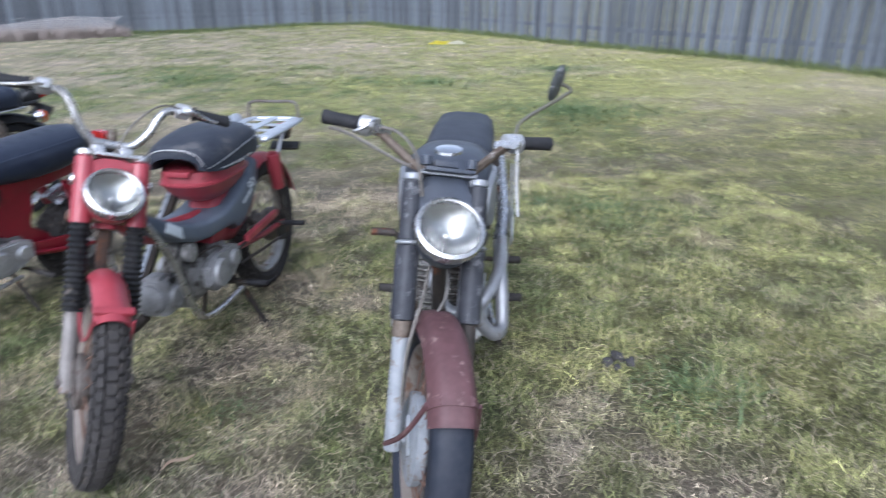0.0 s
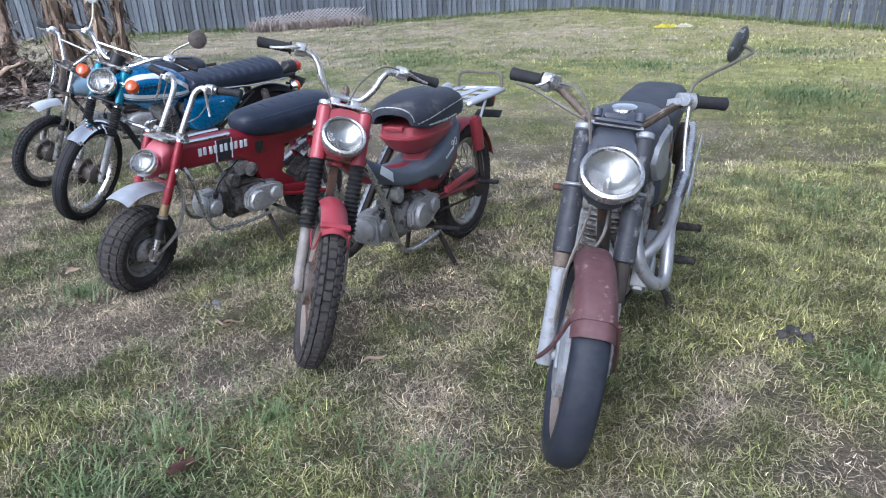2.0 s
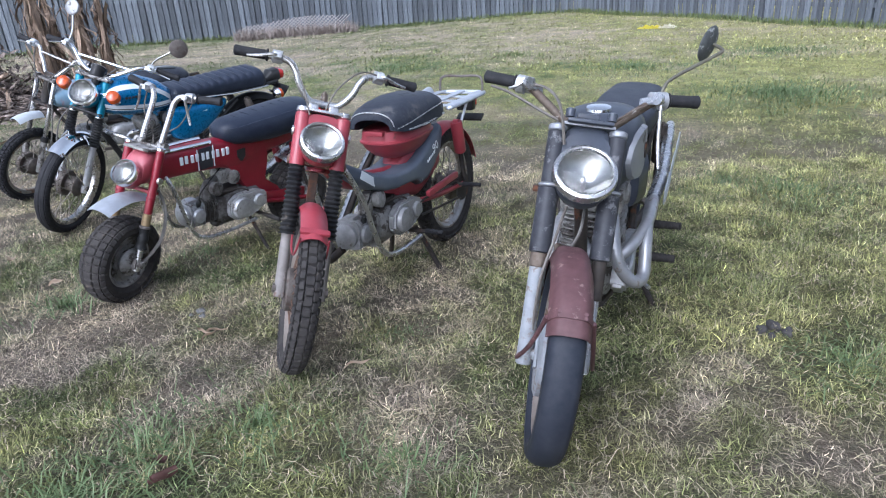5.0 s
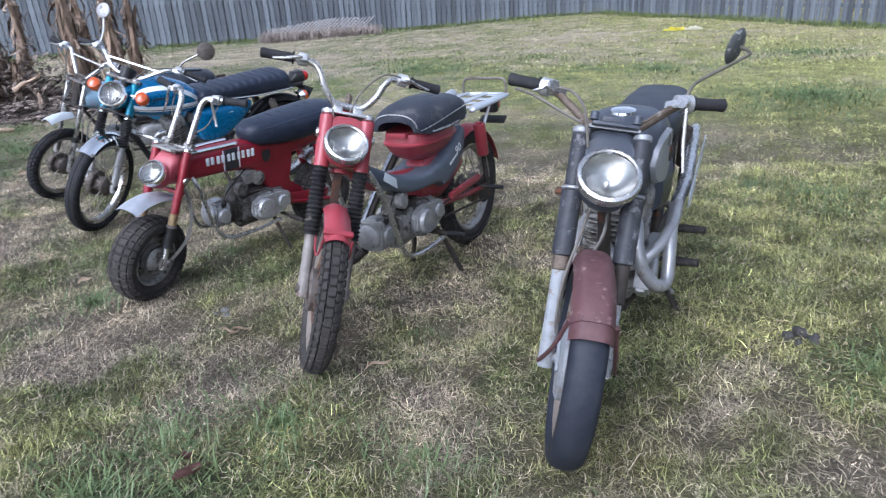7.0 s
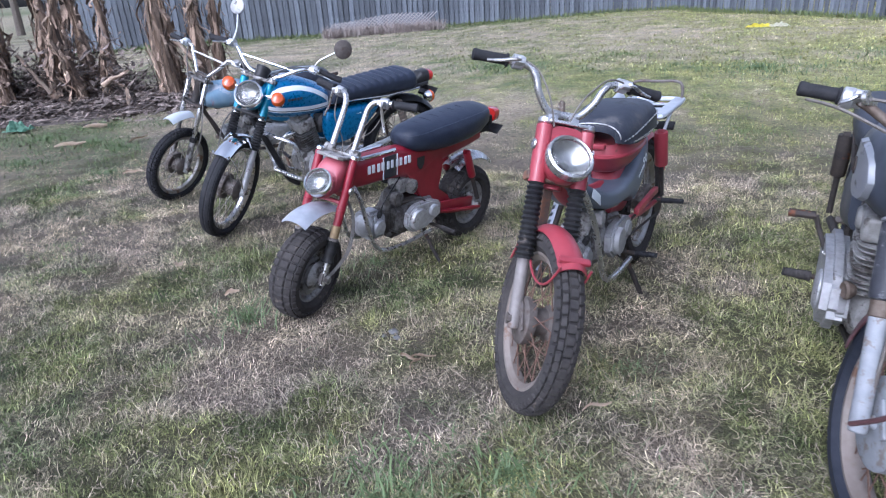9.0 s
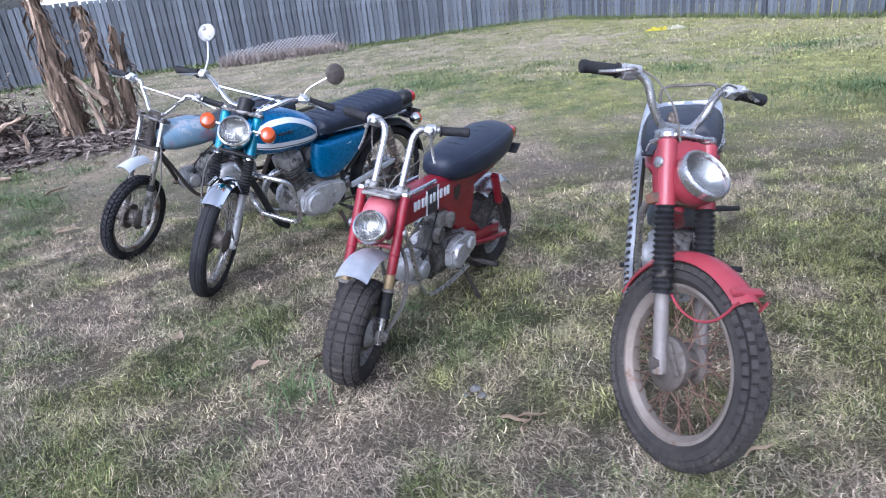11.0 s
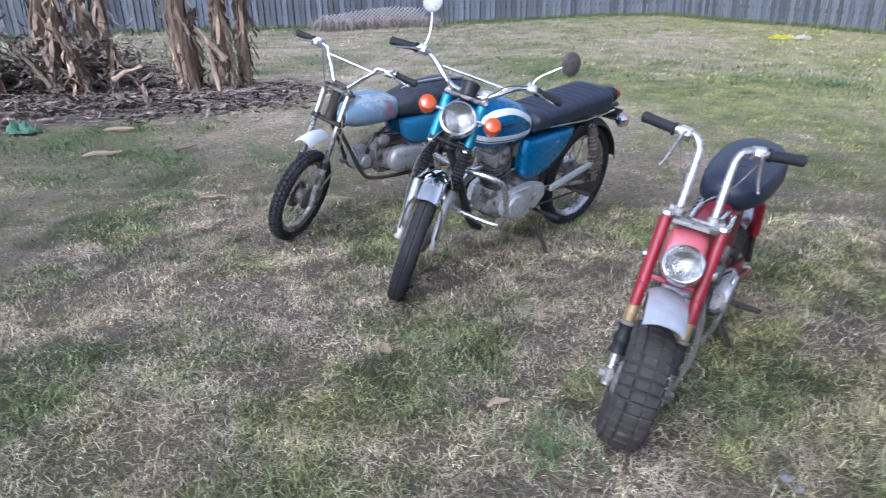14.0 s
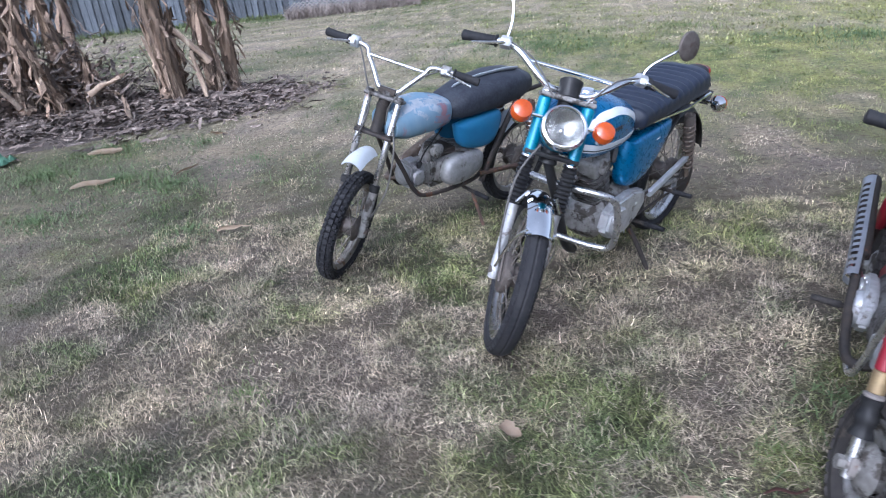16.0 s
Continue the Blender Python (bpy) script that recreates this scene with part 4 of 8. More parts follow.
def bars(root, fr, ctrl, r, mat, cross=None, label=""):
    """A handlebar through the given points of the left half, mirrored."""
    full = [V(x, -y, z) for x, y, z in ctrl[::-1]] + [V(*p) for p in ctrl]
    bm = B()
    tube(bm, rounded(full, 5), r, 12)
    h = part("handlebar", bm, mat, root, label, fr.frame)
    if cross:
        bm = B()
        tube(bm, [V(cross[0], -cross[1], cross[2]), V(cross[0], cross[1], cross[2])], r * 0.62, 10)
        part("crossbar", bm, mat, h, "", fr.frame)
    return h


def letters(root, text, size, at, mat, parent=None):
    cu = bpy.data.curves.new("lettering", "FONT")
    cu.body, cu.size, cu.extrude = text, size, 0.0006
    tmp = bpy.data.objects.new("tmp", cu)
    scene.collection.objects.link(tmp)
    me = bpy.data.meshes.new_from_object(tmp.evaluated_get(bpy.context.evaluated_depsgraph_get()))
    bpy.data.objects.remove(tmp)
    me.transform(at)
    me.materials.append(M[mat])
    o = new("lettering", me)
    o.parent = root
    return o


def head_tube(bm, fr, z0, length, r):
    o = fr.foot + fr.a * (z0 / fr.a.z)
    return lathe(bm, [(r * 1.1, 0), (r * 1.1, 0.012), (r, 0.016), (r, length - 0.016), (r * 1.1, length - 0.012), (r * 1.1, length)], o, fr.a, 18)


def decal(bm, stations, line, w, side, proud=0.0016):
    """A painted band on a hull of body() stations: line runs in x and z, w is its half width."""
    st = sorted(stations)

    def flank(x, z):
        x = min(max(x, st[0][0]), st[-1][0])
        for p, q in zip(st, st[1:]):
            if p[0] <= x <= q[0]:
                t = (x - p[0]) / (q[0] - p[0])
                zb, zt, hw, pw = [p[i] + (q[i] - p[i]) * t for i in (1, 2, 3, 4)]
                v = min(0.985, abs(2 * (z - (zb + zt) / 2) / (zt - zb)))
                return hw * (1 - v ** pw) ** (1 / pw)
        return 0.0

    pts = rounded([(x, 0, z) for x, z in line], 6)
    loops = []
    for i, p in enumerate(pts):
        t = (pts[min(i + 1, len(pts) - 1)] - pts[max(i - 1, 0)]).normalized()
        nz = V(-t.z, 0, t.x)
        row = [p + nz * (w * k) for k in (-1, -0.5, 0, 0.5, 1)]
        loops.append([V(q.x, side * (flank(q.x, q.z) + proud), q.z) for q in row] + [V(q.x, side * (flank(q.x, q.z) - 0.006), q.z) for q in row[::-1]])
    return skin(bm, loops)


SIDE = Matrix(((-1, 0, 0, 0), (0, 0, 1, 0), (0, 1, 0, 0), (0, 0, 0, 1)))   # writing read from the bike's left


def trail_bike():
    root = stand_in("trail_motorcycle", "faded red step-through trail motorcycle on its centre stand", "motorcycle", (0.755, 1.049, 0), 252.85, -0.8)
    fr = Front(1.231, 0.275, 26.2, 0.075, 42.6)
    wheel("front_wheel", root, fr.wheel, 0.277, 0.076, 0.076, "knobs", "tyre_dirty", "rim_rust", drum_side=-1, spoke_mat="spoke_rust")
    wheel("rear_wheel", root, Matrix.Translation((0, 0, 0.275)), 0.277, 0.076, 0.076, "knobs", "tyre_dirty", "rim", drum_side=1)
    headlamp(root, fr, 0.500, 0.066, 0.072, 0.09, "red_trail", "chrome_old", label="round headlight in a red shell")
    bm = B()   # headlight nacelle and fork ears
    body(bm, [(-0.085, 0.45, 0.602, 0.046, 4), (-0.04, 0.425, 0.604, 0.055, 4.4), (-0.002, 0.428, 0.604, 0.062, 4.4), (0.018, 0.44, 0.600, 0.061, 3.6)])
    part("headlight_shroud", bm, "red_trail", root, "", fr.frame)
    bm = B()
    block(bm, (0.115, 0.125, 0.010), Matrix.Translation((-0.028, 0, 0.61)), 0.004)
    block(bm, (0.05, 0.035, 0.03), Matrix.Translation((-0.055, 0.035, 0.628)), 0.006)
    block(bm, (0.05, 0.035, 0.03), Matrix.Translation((-0.055, -0.035, 0.628)), 0.006)
    part("top_clamp", bm, "chrome_old", root, "", fr.frame)
    fork_legs(root, fr, 0.068, 0.61, [("slider", -0.03, 0.20, 0.0195, "fork_alu", 0), ("gaiter", 0.185, 0.42, 0.029, "gaiter", 15), ("upper_cover", 0.415, 0.60, 0.026, "red_trail", 0), ("cap", 0.60, 0.62, 0.024, "chrome_old", 0)])
    bm = B()
    block(bm, (0.05, 0.2, 0.03), Matrix.Translation((-0.02, 0, 0.44)), 0.008)
    block(bm, (0.02, 0.03, 0.26), Matrix.Translation((-0.075, 0, 0.38)), 0.006)
    part("lower_clamp", bm, "frame_rust", root, "", fr.frame)
    h = bars(root, fr, [(-0.055, 0.02, 0.652), (-0.05, 0.055, 0.657), (-0.038, 0.092, 0.70), (-0.03, 0.115, 0.748), (-0.033, 0.155, 0.774), (-0.048, 0.305, 0.775)], 0.0115, "chrome_old", label="upswept dull chrome handlebar")
    for side in (-1, 1):
        grip_and_lever(h, side, fr.frame, (-0.040, side * 0.205, 0.777), (-0.050, side * 0.318, 0.775), drop=(-0.02, 0, -0.01), ball=False, reach=0.10)
    lathe_b = B()
    lathe(lathe_b, [(0.012, 0), (0.012, 0.05), (0.006, 0.06)], (-0.06, 0.0, 0.64), (-0.2, 0, 1), 8)
    part("steering_stem", lathe_b, "rust_bar", root, "", fr.frame)
    for pts in ([(0.0, 0.17, 0.775), (0.025, 0.10, 0.765), (0.03, 0.03, 0.69), (0.01, 0.0, 0.61)], [(0.0, -0.16, 0.775), (0.02, -0.12, 0.745), (0.04, -0.08, 0.67), (0.03, -0.05, 0.59)]):
        cable(h, pts, 0.003, "cable_pale", fr.frame)
    for side in (-1, 1):
        bm = B()
        lathe(bm, [(0.014, 0), (0.017, 0.004), (0.015, 0.009), (0.005, 0.011)], (0.0, side * 0.090, 0.535), (0, side, 0), 18)
        part("side_bolt", bm, "chrome_old", root, "pale round side bolt", fr.frame)
    bm = B()
    mudguard(bm, (0, 0, 0), 0.303, 62, 165, 0.086, 0.026, n=22)
    block(bm, (0.022, 0.094, 0.014), Matrix.Rotation(radians(-68), 4, "Y") @ Matrix.Translation((0.297, 0, 0)) @ Matrix.Rotation(radians(90), 4, "Y"), 0.006)
    gd = part("front_fender", bm, "red_trail", root, "faded red front fender", fr.wheel)
    bm = B()
    for side in (-1, 1):
        y = side * 0.055
        bar(bm, [(0.14, y * 0.8, 0.265), (0.10, y * 0.9, 0.19), (0.03, y * 0.95, 0.155), (-0.06, y * 0.95, 0.17), (-0.16, y * 0.8, 0.25)], 0.0036, 8)
    part("fender_stay", bm, "red_trail", gd, "", fr.wheel)
    # frame and panels
    bm = B()
    tube(bm, rounded([(0.97, 0, 0.76), (0.93, 0, 0.64), (0.82, 0, 0.54), (0.62, 0, 0.49), (0.42, 0, 0.47), (0.28, 0, 0.50)], 5), 0.036, 12)
    head_tube(bm, fr, 0.62, 0.18, 0.03)
    body(bm, [(0.10, 0.40, 0.52, 0.03, 3), (0.20, 0.36, 0.58, 0.045, 3), (0.34, 0.33, 0.62, 0.06, 3), (0.46, 0.36, 0.56, 0.06, 3), (0.52, 0.38, 0.46, 0.05, 3)])
    for side in (-1, 1):
        bar(bm, [(0.42, side * 0.075, 0.33), (0.2, side * 0.085, 0.30), (0.0, side * 0.09, 0.285)], 0.017, 10, flat=0.7)
    part("frame", bm, "red_trail", root, "red tubular step-through frame")
    bm = B()   # bent centre cover: a narrow arm from the head, dipping over the engine and rising to the rear
    body(bm, [(0.945, 0.615, 0.655, 0.040, 3.4), (0.90, 0.57, 0.635, 0.064, 3.6), (0.84, 0.53, 0.60, 0.078, 4), (0.76, 0.485, 0.558, 0.088, 4.4), (0.68, 0.455, 0.528, 0.096, 4.6), (0.60, 0.440, 0.512, 0.099, 4.6), (0.52, 0.437, 0.506, 0.1, 4.6),
              (0.45, 0.428, 0.515, 0.1, 4.6), (0.40, 0.398, 0.530, 0.1, 4.6), (0.34, 0.402, 0.556, 0.1, 4.6), (0.27, 0.436, 0.588, 0.098, 4.4), (0.20, 0.480, 0.614, 0.092, 4), (0.15, 0.535, 0.618, 0.078, 3.4), (0.135, 0.56, 0.60, 0.06, 3)], 28)
    lathe(bm, [(0.006, 0), (0.006, 0.004), (0.003, 0.005)], (0.415, 0.099, 0.425), (0, 1, 0), 8)
    part("leg_cover", bm, "charcoal", root, "scuffed charcoal plastic centre cover", sharp=50)
    bm = B()
    for side in (-1, 1):
        lathe(bm, [(0.026, -0.03), (0.03, 0.0), (0.03, 0.012), (0.024, 0.016), (0.024, 0.05)], (0.175, side * 0.03, 0.585), (-0.55, 0, 0.8), 18)
    part("intake_duct", bm, "alu_scuffed", root, "pale ribbed intake duct")
    bm = B()
    block(bm, (0.105, 0.003, 0.032), Matrix.Translation((0.80, 0.0855, 0.543)) @ Matrix.Rotation(radians(-33), 4, "Y"), 0.001)
    part("badge", bm, "stripe", root, "white badge plate")
    bm = B()
    for i in range(5):
        block(bm, (0.011, 0.003, 0.012), Matrix.Translation((0.345 - 0.016 * i, 0.100, 0.490 + 0.006 * i)) @ Matrix.Rotation(radians(20), 4, "Y"), 0.001)
    part("badge", bm, "stripe", root, "white lettering bars")
    letters(root, "90", 0.055, Matrix.Translation((0.285, 0.1, 0.51)) @ Matrix.Rotation(radians(20), 4, "Y") @ SIDE, "stripe")
    bm = B()   # under-seat tank
    bowl(bm, 0.41, [(0.540, 0.075, 0.050, 0.01), (0.545, 0.095, 0.062, 0.01), (0.560, 0.130, 0.082, 0.008), (0.588, 0.165, 0.104, 0.004), (0.612, 0.184, 0.116), (0.618, 0.192, 0.122), (0.625, 0.192, 0.122), (0.630, 0.184, 0.116), (0.665, 0.178, 0.110)], 2.7)
    block(bm, (0.03, 0.085, 0.02), Matrix.Translation((0.588, 0, 0.662)), 0.006)
    part("fuel_tank", bm, "red_trail", root, "red tub-shaped fuel tank under the seat")
    pad = [(0.195, 0.695, 0.738, 0.10, 3.0), (0.205, 0.68, 0.757, 0.122, 3.4), (0.26, 0.668, 0.777, 0.137, 3.6), (0.38, 0.661, 0.784, 0.138, 3.4), (0.50, 0.660, 0.780, 0.131, 3.0), (0.56, 0.668, 0.771, 0.122, 2.8), (0.594, 0.676, 0.760, 0.112, 2.6), (0.606, 0.682, 0.748, 0.104, 2.5)]

    def arch(st, t, thin=0.0):
        x, zb, zt, hw, p = st
        c, q = math.cos(t), max(0.0, math.sin(t))
        return V(x, math.copysign(abs(c) ** (2 / p), c) * (hw - thin), zb + q ** (2 / p) * (zt - thin * 1.3 - zb))

    bm = B()   # saddle hull, hollow below, with an arched front edge
    turns = [math.pi * k / 20 for k in range(21)]
    skin(bm, [[arch(st, t) for t in turns] + [arch(st, t, 0.022) for t in turns[::-1]] for st in pad])
    seat = part("seat", bm, "vinyl_dusty", root, "dusty black vinyl seat with pale piping", sharp=50)
    bm = B()
    tube(bm, [arch(pad[-1], math.pi * (0.04 + 0.92 * k / 24)) + V(0.001, 0, 0.001) for k in range(25)], 0.0024, 6)
    part("piping", bm, "chrome_old", seat)
    for side in (-1, 1):
        bm = B()
        line = [arch(st, 0.06 + 0.34 * k / 6 if side > 0 else math.pi - 0.06 - 0.34 * k / 6) + V(0, side * 0.001, 0.001) for k, st in enumerate(pad[6:0:-1])]
        tube(bm, rounded(line, 4), 0.0024, 6)
        part("piping", bm, "chrome_old", seat)
        bm = B()
        tube(bm, [(0.215, side * 0.127, 0.674), (0.40, side * 0.1385, 0.668), (0.53, side * 0.1225, 0.670)], 0.0055, 6)
        part("trim_strip", bm, "chrome_old", seat)
    # rear carrier
    bm = B()
    for side in (-1, 1):
        tube(bm, rounded([(0.12, side * 0.10, 0.675), (0.10, side * 0.125, 0.68), (-0.22, side * 0.125, 0.68), (-0.27, side * 0.10, 0.68), (-0.28, 0, 0.68)], 4), 0.010, 8)
        bar(bm, [(-0.05, side * 0.12, 0.675), (-0.02, side * 0.10, 0.59), (0.02, side * 0.10, 0.55)], 0.007, 8)
    rack = part("rear_rack", bm, "silver_paint", root, "chromed steel rear carrier")
    for size, at in [((0.36, 0.040, 0.005), (-0.08, y, 0.687)) for y in (-0.105, 0.0, 0.105)] + [((0.036, 0.25, 0.005), (x, 0, 0.682)) for x in (0.09, -0.02, -0.13, -0.24)]:
        bm = B()
        block(bm, size, Matrix.Translation(at), 0.001)
        part("slat", bm, "silver_paint", rack)
    bm = B()
    tube(bm, rounded([(-0.25, 0.115, 0.675), (-0.255, 0.115, 0.735), (-0.26, 0.09, 0.76), (-0.26, 0, 0.76), (-0.26, -0.09, 0.76), (-0.255, -0.115, 0.735), (-0.25, -0.115, 0.675)], 4), 0.0065, 8)
    part("rack_hoop", bm, "hub_dull", rack)
    bm = B()
    mudguard(bm, (0, 0, 0.275), 0.313, 62, 166, 0.104, 0.028, n=22)
    part("rear_fender", bm, "red_trail", root, "red rear fender")
    bm = B()
    block(bm, (0.05, 0.09, 0.06), Matrix.Translation((-0.30, 0, 0.615)), 0.01)
    block(bm, (0.05, 0.14, 0.012), Matrix.Translation((-0.345, 0, 0.54)) @ Matrix.Rotation(0.5, 4, "Y"), 0.003)
    tl = part("tail_light", bm, "black_paint", root)
    bm = B()
    body(bm, [(-0.355, 0.60, 0.64, 0.03, 3), (-0.345, 0.585, 0.65, 0.042, 3), (-0.322, 0.585, 0.65, 0.044, 3)])
    part("lens", bm, "red_lens", tl, "red tail lens")
    for side in (-1, 1):
        shock(root, (0.05, side * 0.105, 0.60), (-0.005, side * 0.105, 0.30), "red_trail", spring=False, r=0.027)
    flat_engine(root, 0.585, 0.32, 1.0, mat="alu_scuffed", case="alu_dirt_shade")
    bm = B()   # tubular engine guard on both sides
    for side in (-1, 1):
        tube(bm, rounded([(0.955, side * 0.05, 0.655), (0.93, side * 0.085, 0.60), (0.87, side * 0.105, 0.46), (0.845, side * 0.11, 0.36), (0.795, side * 0.11, 0.255), (0.74, side * 0.11, 0.215), (0.64, side * 0.112, 0.20), (0.50, side * 0.12, 0.205)], 5), 0.0105, 10)
    part("engine_guard", bm, "chrome_old", root, "bent tubular engine guard")
    for side in (-1, 1):
        peg(root, 0.47, 0.13, 0.215, side)
        peg(root, 0.05, 0.12, 0.30, side, L=0.09)
    bm = B()
    for side in (-1, 1):
        tube(bm, rounded([(0.44, side * 0.06, 0.22), (0.40, side * 0.09, 0.12), (0.37, side * 0.135, -0.012)], 4), 0.011, 8)
    tube(bm, [(0.43, -0.08, 0.2), (0.43, 0.08, 0.2)], 0.012, 8)
    part("centre_stand", bm, "iron", root, "rusty centre stand")
    # exhaust with slotted shield along the right side
    bm = B()
    path = [(0.86, -0.03, 0.27), (0.87, -0.09, 0.22), (0.80, -0.135, 0.22), (0.68, -0.145, 0.30), (0.52, -0.145, 0.44), (0.36, -0.145, 0.555), (0.20, -0.145, 0.62)]
    tube(bm, rounded(path, 6), 0.016, 10)
    ex = part("exhaust_pipe", bm, "iron", root)
    bm = B()
    tube(bm, rounded([(0.30, -0.147, 0.575), (0.26, -0.147, 0.60), (0.08, -0.148, 0.655), (-0.16, -0.148, 0.69), (-0.19, -0.148, 0.693)], 4), [0.02] + [0.0255] * 15 + [0.018], 14)
    part("muffler", bm, "silver_paint", ex, "silver muffler")
    bm = B()
    slotted(bm, rounded(path[2:6] + [(0.30, -0.147, 0.585)], 14), 0.027)
    part("heat_shield", bm, "silver_paint", ex, "slotted heat shield")
    bm = B()
    for z0, z1 in ((0.275, 0.225), (0.335, 0.33)):
        tube(bm, [(0.44, 0.095, z0), (0.0, 0.095, z1)], 0.0055, 6)
    lathe(bm, [(0.068, 0), (0.07, 0.003), (0.068, 0.006), (0.02, 0.006)], (0, 0.09, 0.275), (0, 1, 0), 32)
    part("chain", bm, "iron", root)
    bm = B()
    block(bm, (0.30, 0.022, 0.028), Matrix.Translation((0.22, 0.10, 0.352)) @ Matrix.Rotation(radians(1), 4, "Y"), 0.007)
    part("chain_guard", bm, "red_trail", root)
    return root


def mini_bike():
    root = stand_in("mini_motorcycle", "small candy-red mini motorcycle with fat tyres on its side stand", "motorcycle", (-0.135, 1.282, 0), 244.7, 7.4)
    fr = Front(1.048, 0.183, 22.5, 0.06, 15.7)
    wheel("front_wheel", root, fr.wheel, 0.188, 0.122, 0.086, "blocks", "tyre_dirty", "alu_dirt_shade", hub_r=0.058, hub_w=0.13, solid=True, hub_mat="alu_dirt_shade")
    wheel("rear_wheel", root, Matrix.Translation((0, 0, 0.183)), 0.188, 0.122, 0.086, "blocks", "tyre_dirty", "alu_dirt_shade", hub_r=0.058, hub_w=0.13, solid=True, hub_mat="alu_dirt_shade")
    headlamp(root, fr, 0.377, 0.086, 0.056, 0.085, "pink", label="headlight in a faded red shell")
    bm = B()
    body(bm, [(-0.06, 0.35, 0.49, 0.05, 3.2), (0.0, 0.34, 0.49, 0.057, 3.2), (0.025, 0.335, 0.47, 0.057, 3), (0.045, 0.34, 0.435, 0.055, 2.6)])
    part("headlight_shroud", bm, "pink", root, "sun-bleached red headlight nacelle", fr.frame)
    bm = B()
    block(bm, (0.12, 0.125, 0.012), Matrix.Translation((-0.005, 0, 0.496)) @ Matrix.Rotation(radians(10), 4, "Y"), 0.004)
    block(bm, (0.035, 0.17, 0.014), Matrix.Translation((-0.035, 0, 0.505)), 0.005)
    for side in (-1, 1):
        lathe(bm, [(0.017, 0.495), (0.018, 0.525), (0.012, 0.53)], (-0.032, side * 0.05, 0), (0, 0, 1), 14)
        lathe(bm, [(0.016, 0), (0.016, 0.014)], (-0.032, side * 0.064, 0.515), (0, side, 0), 8)
    part("top_clamp", bm, "alu_dirt_shade", root, "", fr.frame)
    fork_legs(root, fr, 0.079, 0.505, [("slider", -0.03, 0.09, 0.0125, "fork_alu", 0), ("gaiter", 0.070, 0.160, 0.0255, "gaiter", 2), ("collar", 0.158, 0.172, 0.022, "fork_alu", 0), ("sleeve", 0.17, 0.225, 0.0185, "brass", 0), ("upper_cover", 0.222, 0.495, 0.0175, "red_mini", 0), ("ring", 0.285, 0.297, 0.0195, "red_mini", 0), ("cap", 0.493, 0.511, 0.0185, "chrome", 0)])
    bm = B()
    block(bm, (0.03, 0.18, 0.016), Matrix.Translation((-0.015, 0, 0.315)), 0.006)
    part("lower_clamp", bm, "red_mini", root, "", fr.frame)
    for side in (-1, 1):
        bm = B()
        pts = [(-0.032, side * 0.05, 0.505), (-0.035, side * 0.05, 0.55), (-0.05, side * 0.05, 0.655), (-0.056, side * 0.053, 0.705), (-0.066, side * 0.073, 0.735), (-0.085, side * 0.115, 0.743), (-0.105, side * 0.19, 0.752)]
        tube(bm, rounded(pts, 6), 0.0125, 12)
        h = part("handlebar", bm, "chrome_old", root, "tall folding chrome handlebar half", fr.frame)
        grip_and_lever(h, side, fr.frame, (-0.090, side * 0.132, 0.744), (-0.114, side * 0.235, 0.759), r=0.0155, drop=(-0.015, 0, -0.11), reach=0.04, ball=False)
    for pts in ([(-0.08, 0.12, 0.72), (-0.10, 0.07, 0.62), (-0.09, 0.01, 0.56), (-0.05, -0.015, 0.47)], [(-0.08, -0.11, 0.72), (-0.055, -0.085, 0.64), (-0.07, -0.03, 0.55), (-0.05, -0.005, 0.47)]):
        cable(root, pts, 0.0028, "cable_pale", fr.frame)
    for y in (0.112, 0.12):
        cable(root, [(-0.03, y * 0.7, 0.33), (-0.06, y, 0.25), (-0.055, y * 1.1, 0.12), (-0.01, y * 0.8, 0.0)], 0.004, "cable", fr.frame)
    for side in (-1, 1):
        bm = B()
        lathe(bm, [(0.014, 0), (0.016, 0.004), (0.014, 0.010), (0.005, 0.012)], (-0.005, side * 0.094, 0.372), (0, side, 0), 16)
        part("fork_bolt", bm, "chrome_old", root, "round side bolt", fr.frame)
    bm = B()
    mudguard(bm, (0, 0, 0), 0.298, 70, 126, 0.112, 0.022, n=14)
    block(bm, (0.03, 0.05, 0.03), Matrix.Rotation(radians(-80), 4, "Y") @ Matrix.Translation((0.278, 0, 0)), 0.004)
    part("front_fender", bm, "silver_paint", root, "short silver front fender", fr.wheel)
    bm = B()   # pressed backbone frame
    body(bm, [(0.855, 0.46, 0.60, 0.034, 3.5), (0.80, 0.48, 0.603, 0.044, 3.5), (0.66, 0.475, 0.602, 0.05, 3.5), (0.52, 0.458, 0.597, 0.05, 3.5), (0.44, 0.43, 0.587, 0.05, 3.5), (0.38, 0.43, 0.58, 0.048, 3.5), (0.30, 0.455, 0.572, 0.046, 3.5), (0.15, 0.475, 0.562, 0.042, 3.5), (0.02, 0.488, 0.556, 0.038, 3.5), (-0.08, 0.50, 0.55, 0.03, 3.5)], 24)
    plate(bm, [(0.50, 0.47), (0.445, 0.41), (0.405, 0.345), (0.36, 0.295), (0.29, 0.265), (0.20, 0.205), (0.13, 0.195), (0.115, 0.225), (0.19, 0.285), (0.255, 0.335), (0.235, 0.40), (0.225, 0.47), (0.25, 0.53), (0.46, 0.53)], -0.045, 0.045, 0.008)
    fm = part("frame", bm, "red_mini", root, "candy-red pressed steel backbone frame")
    bm = B()
    for side in (-1, 1):
        block(bm, (0.07, 0.004, 0.098), Matrix.Translation((0.60, side * 0.0502, 0.536)), 0.001)
    part("stripe", bm, "black_stripe", fm, "black band with white edges")
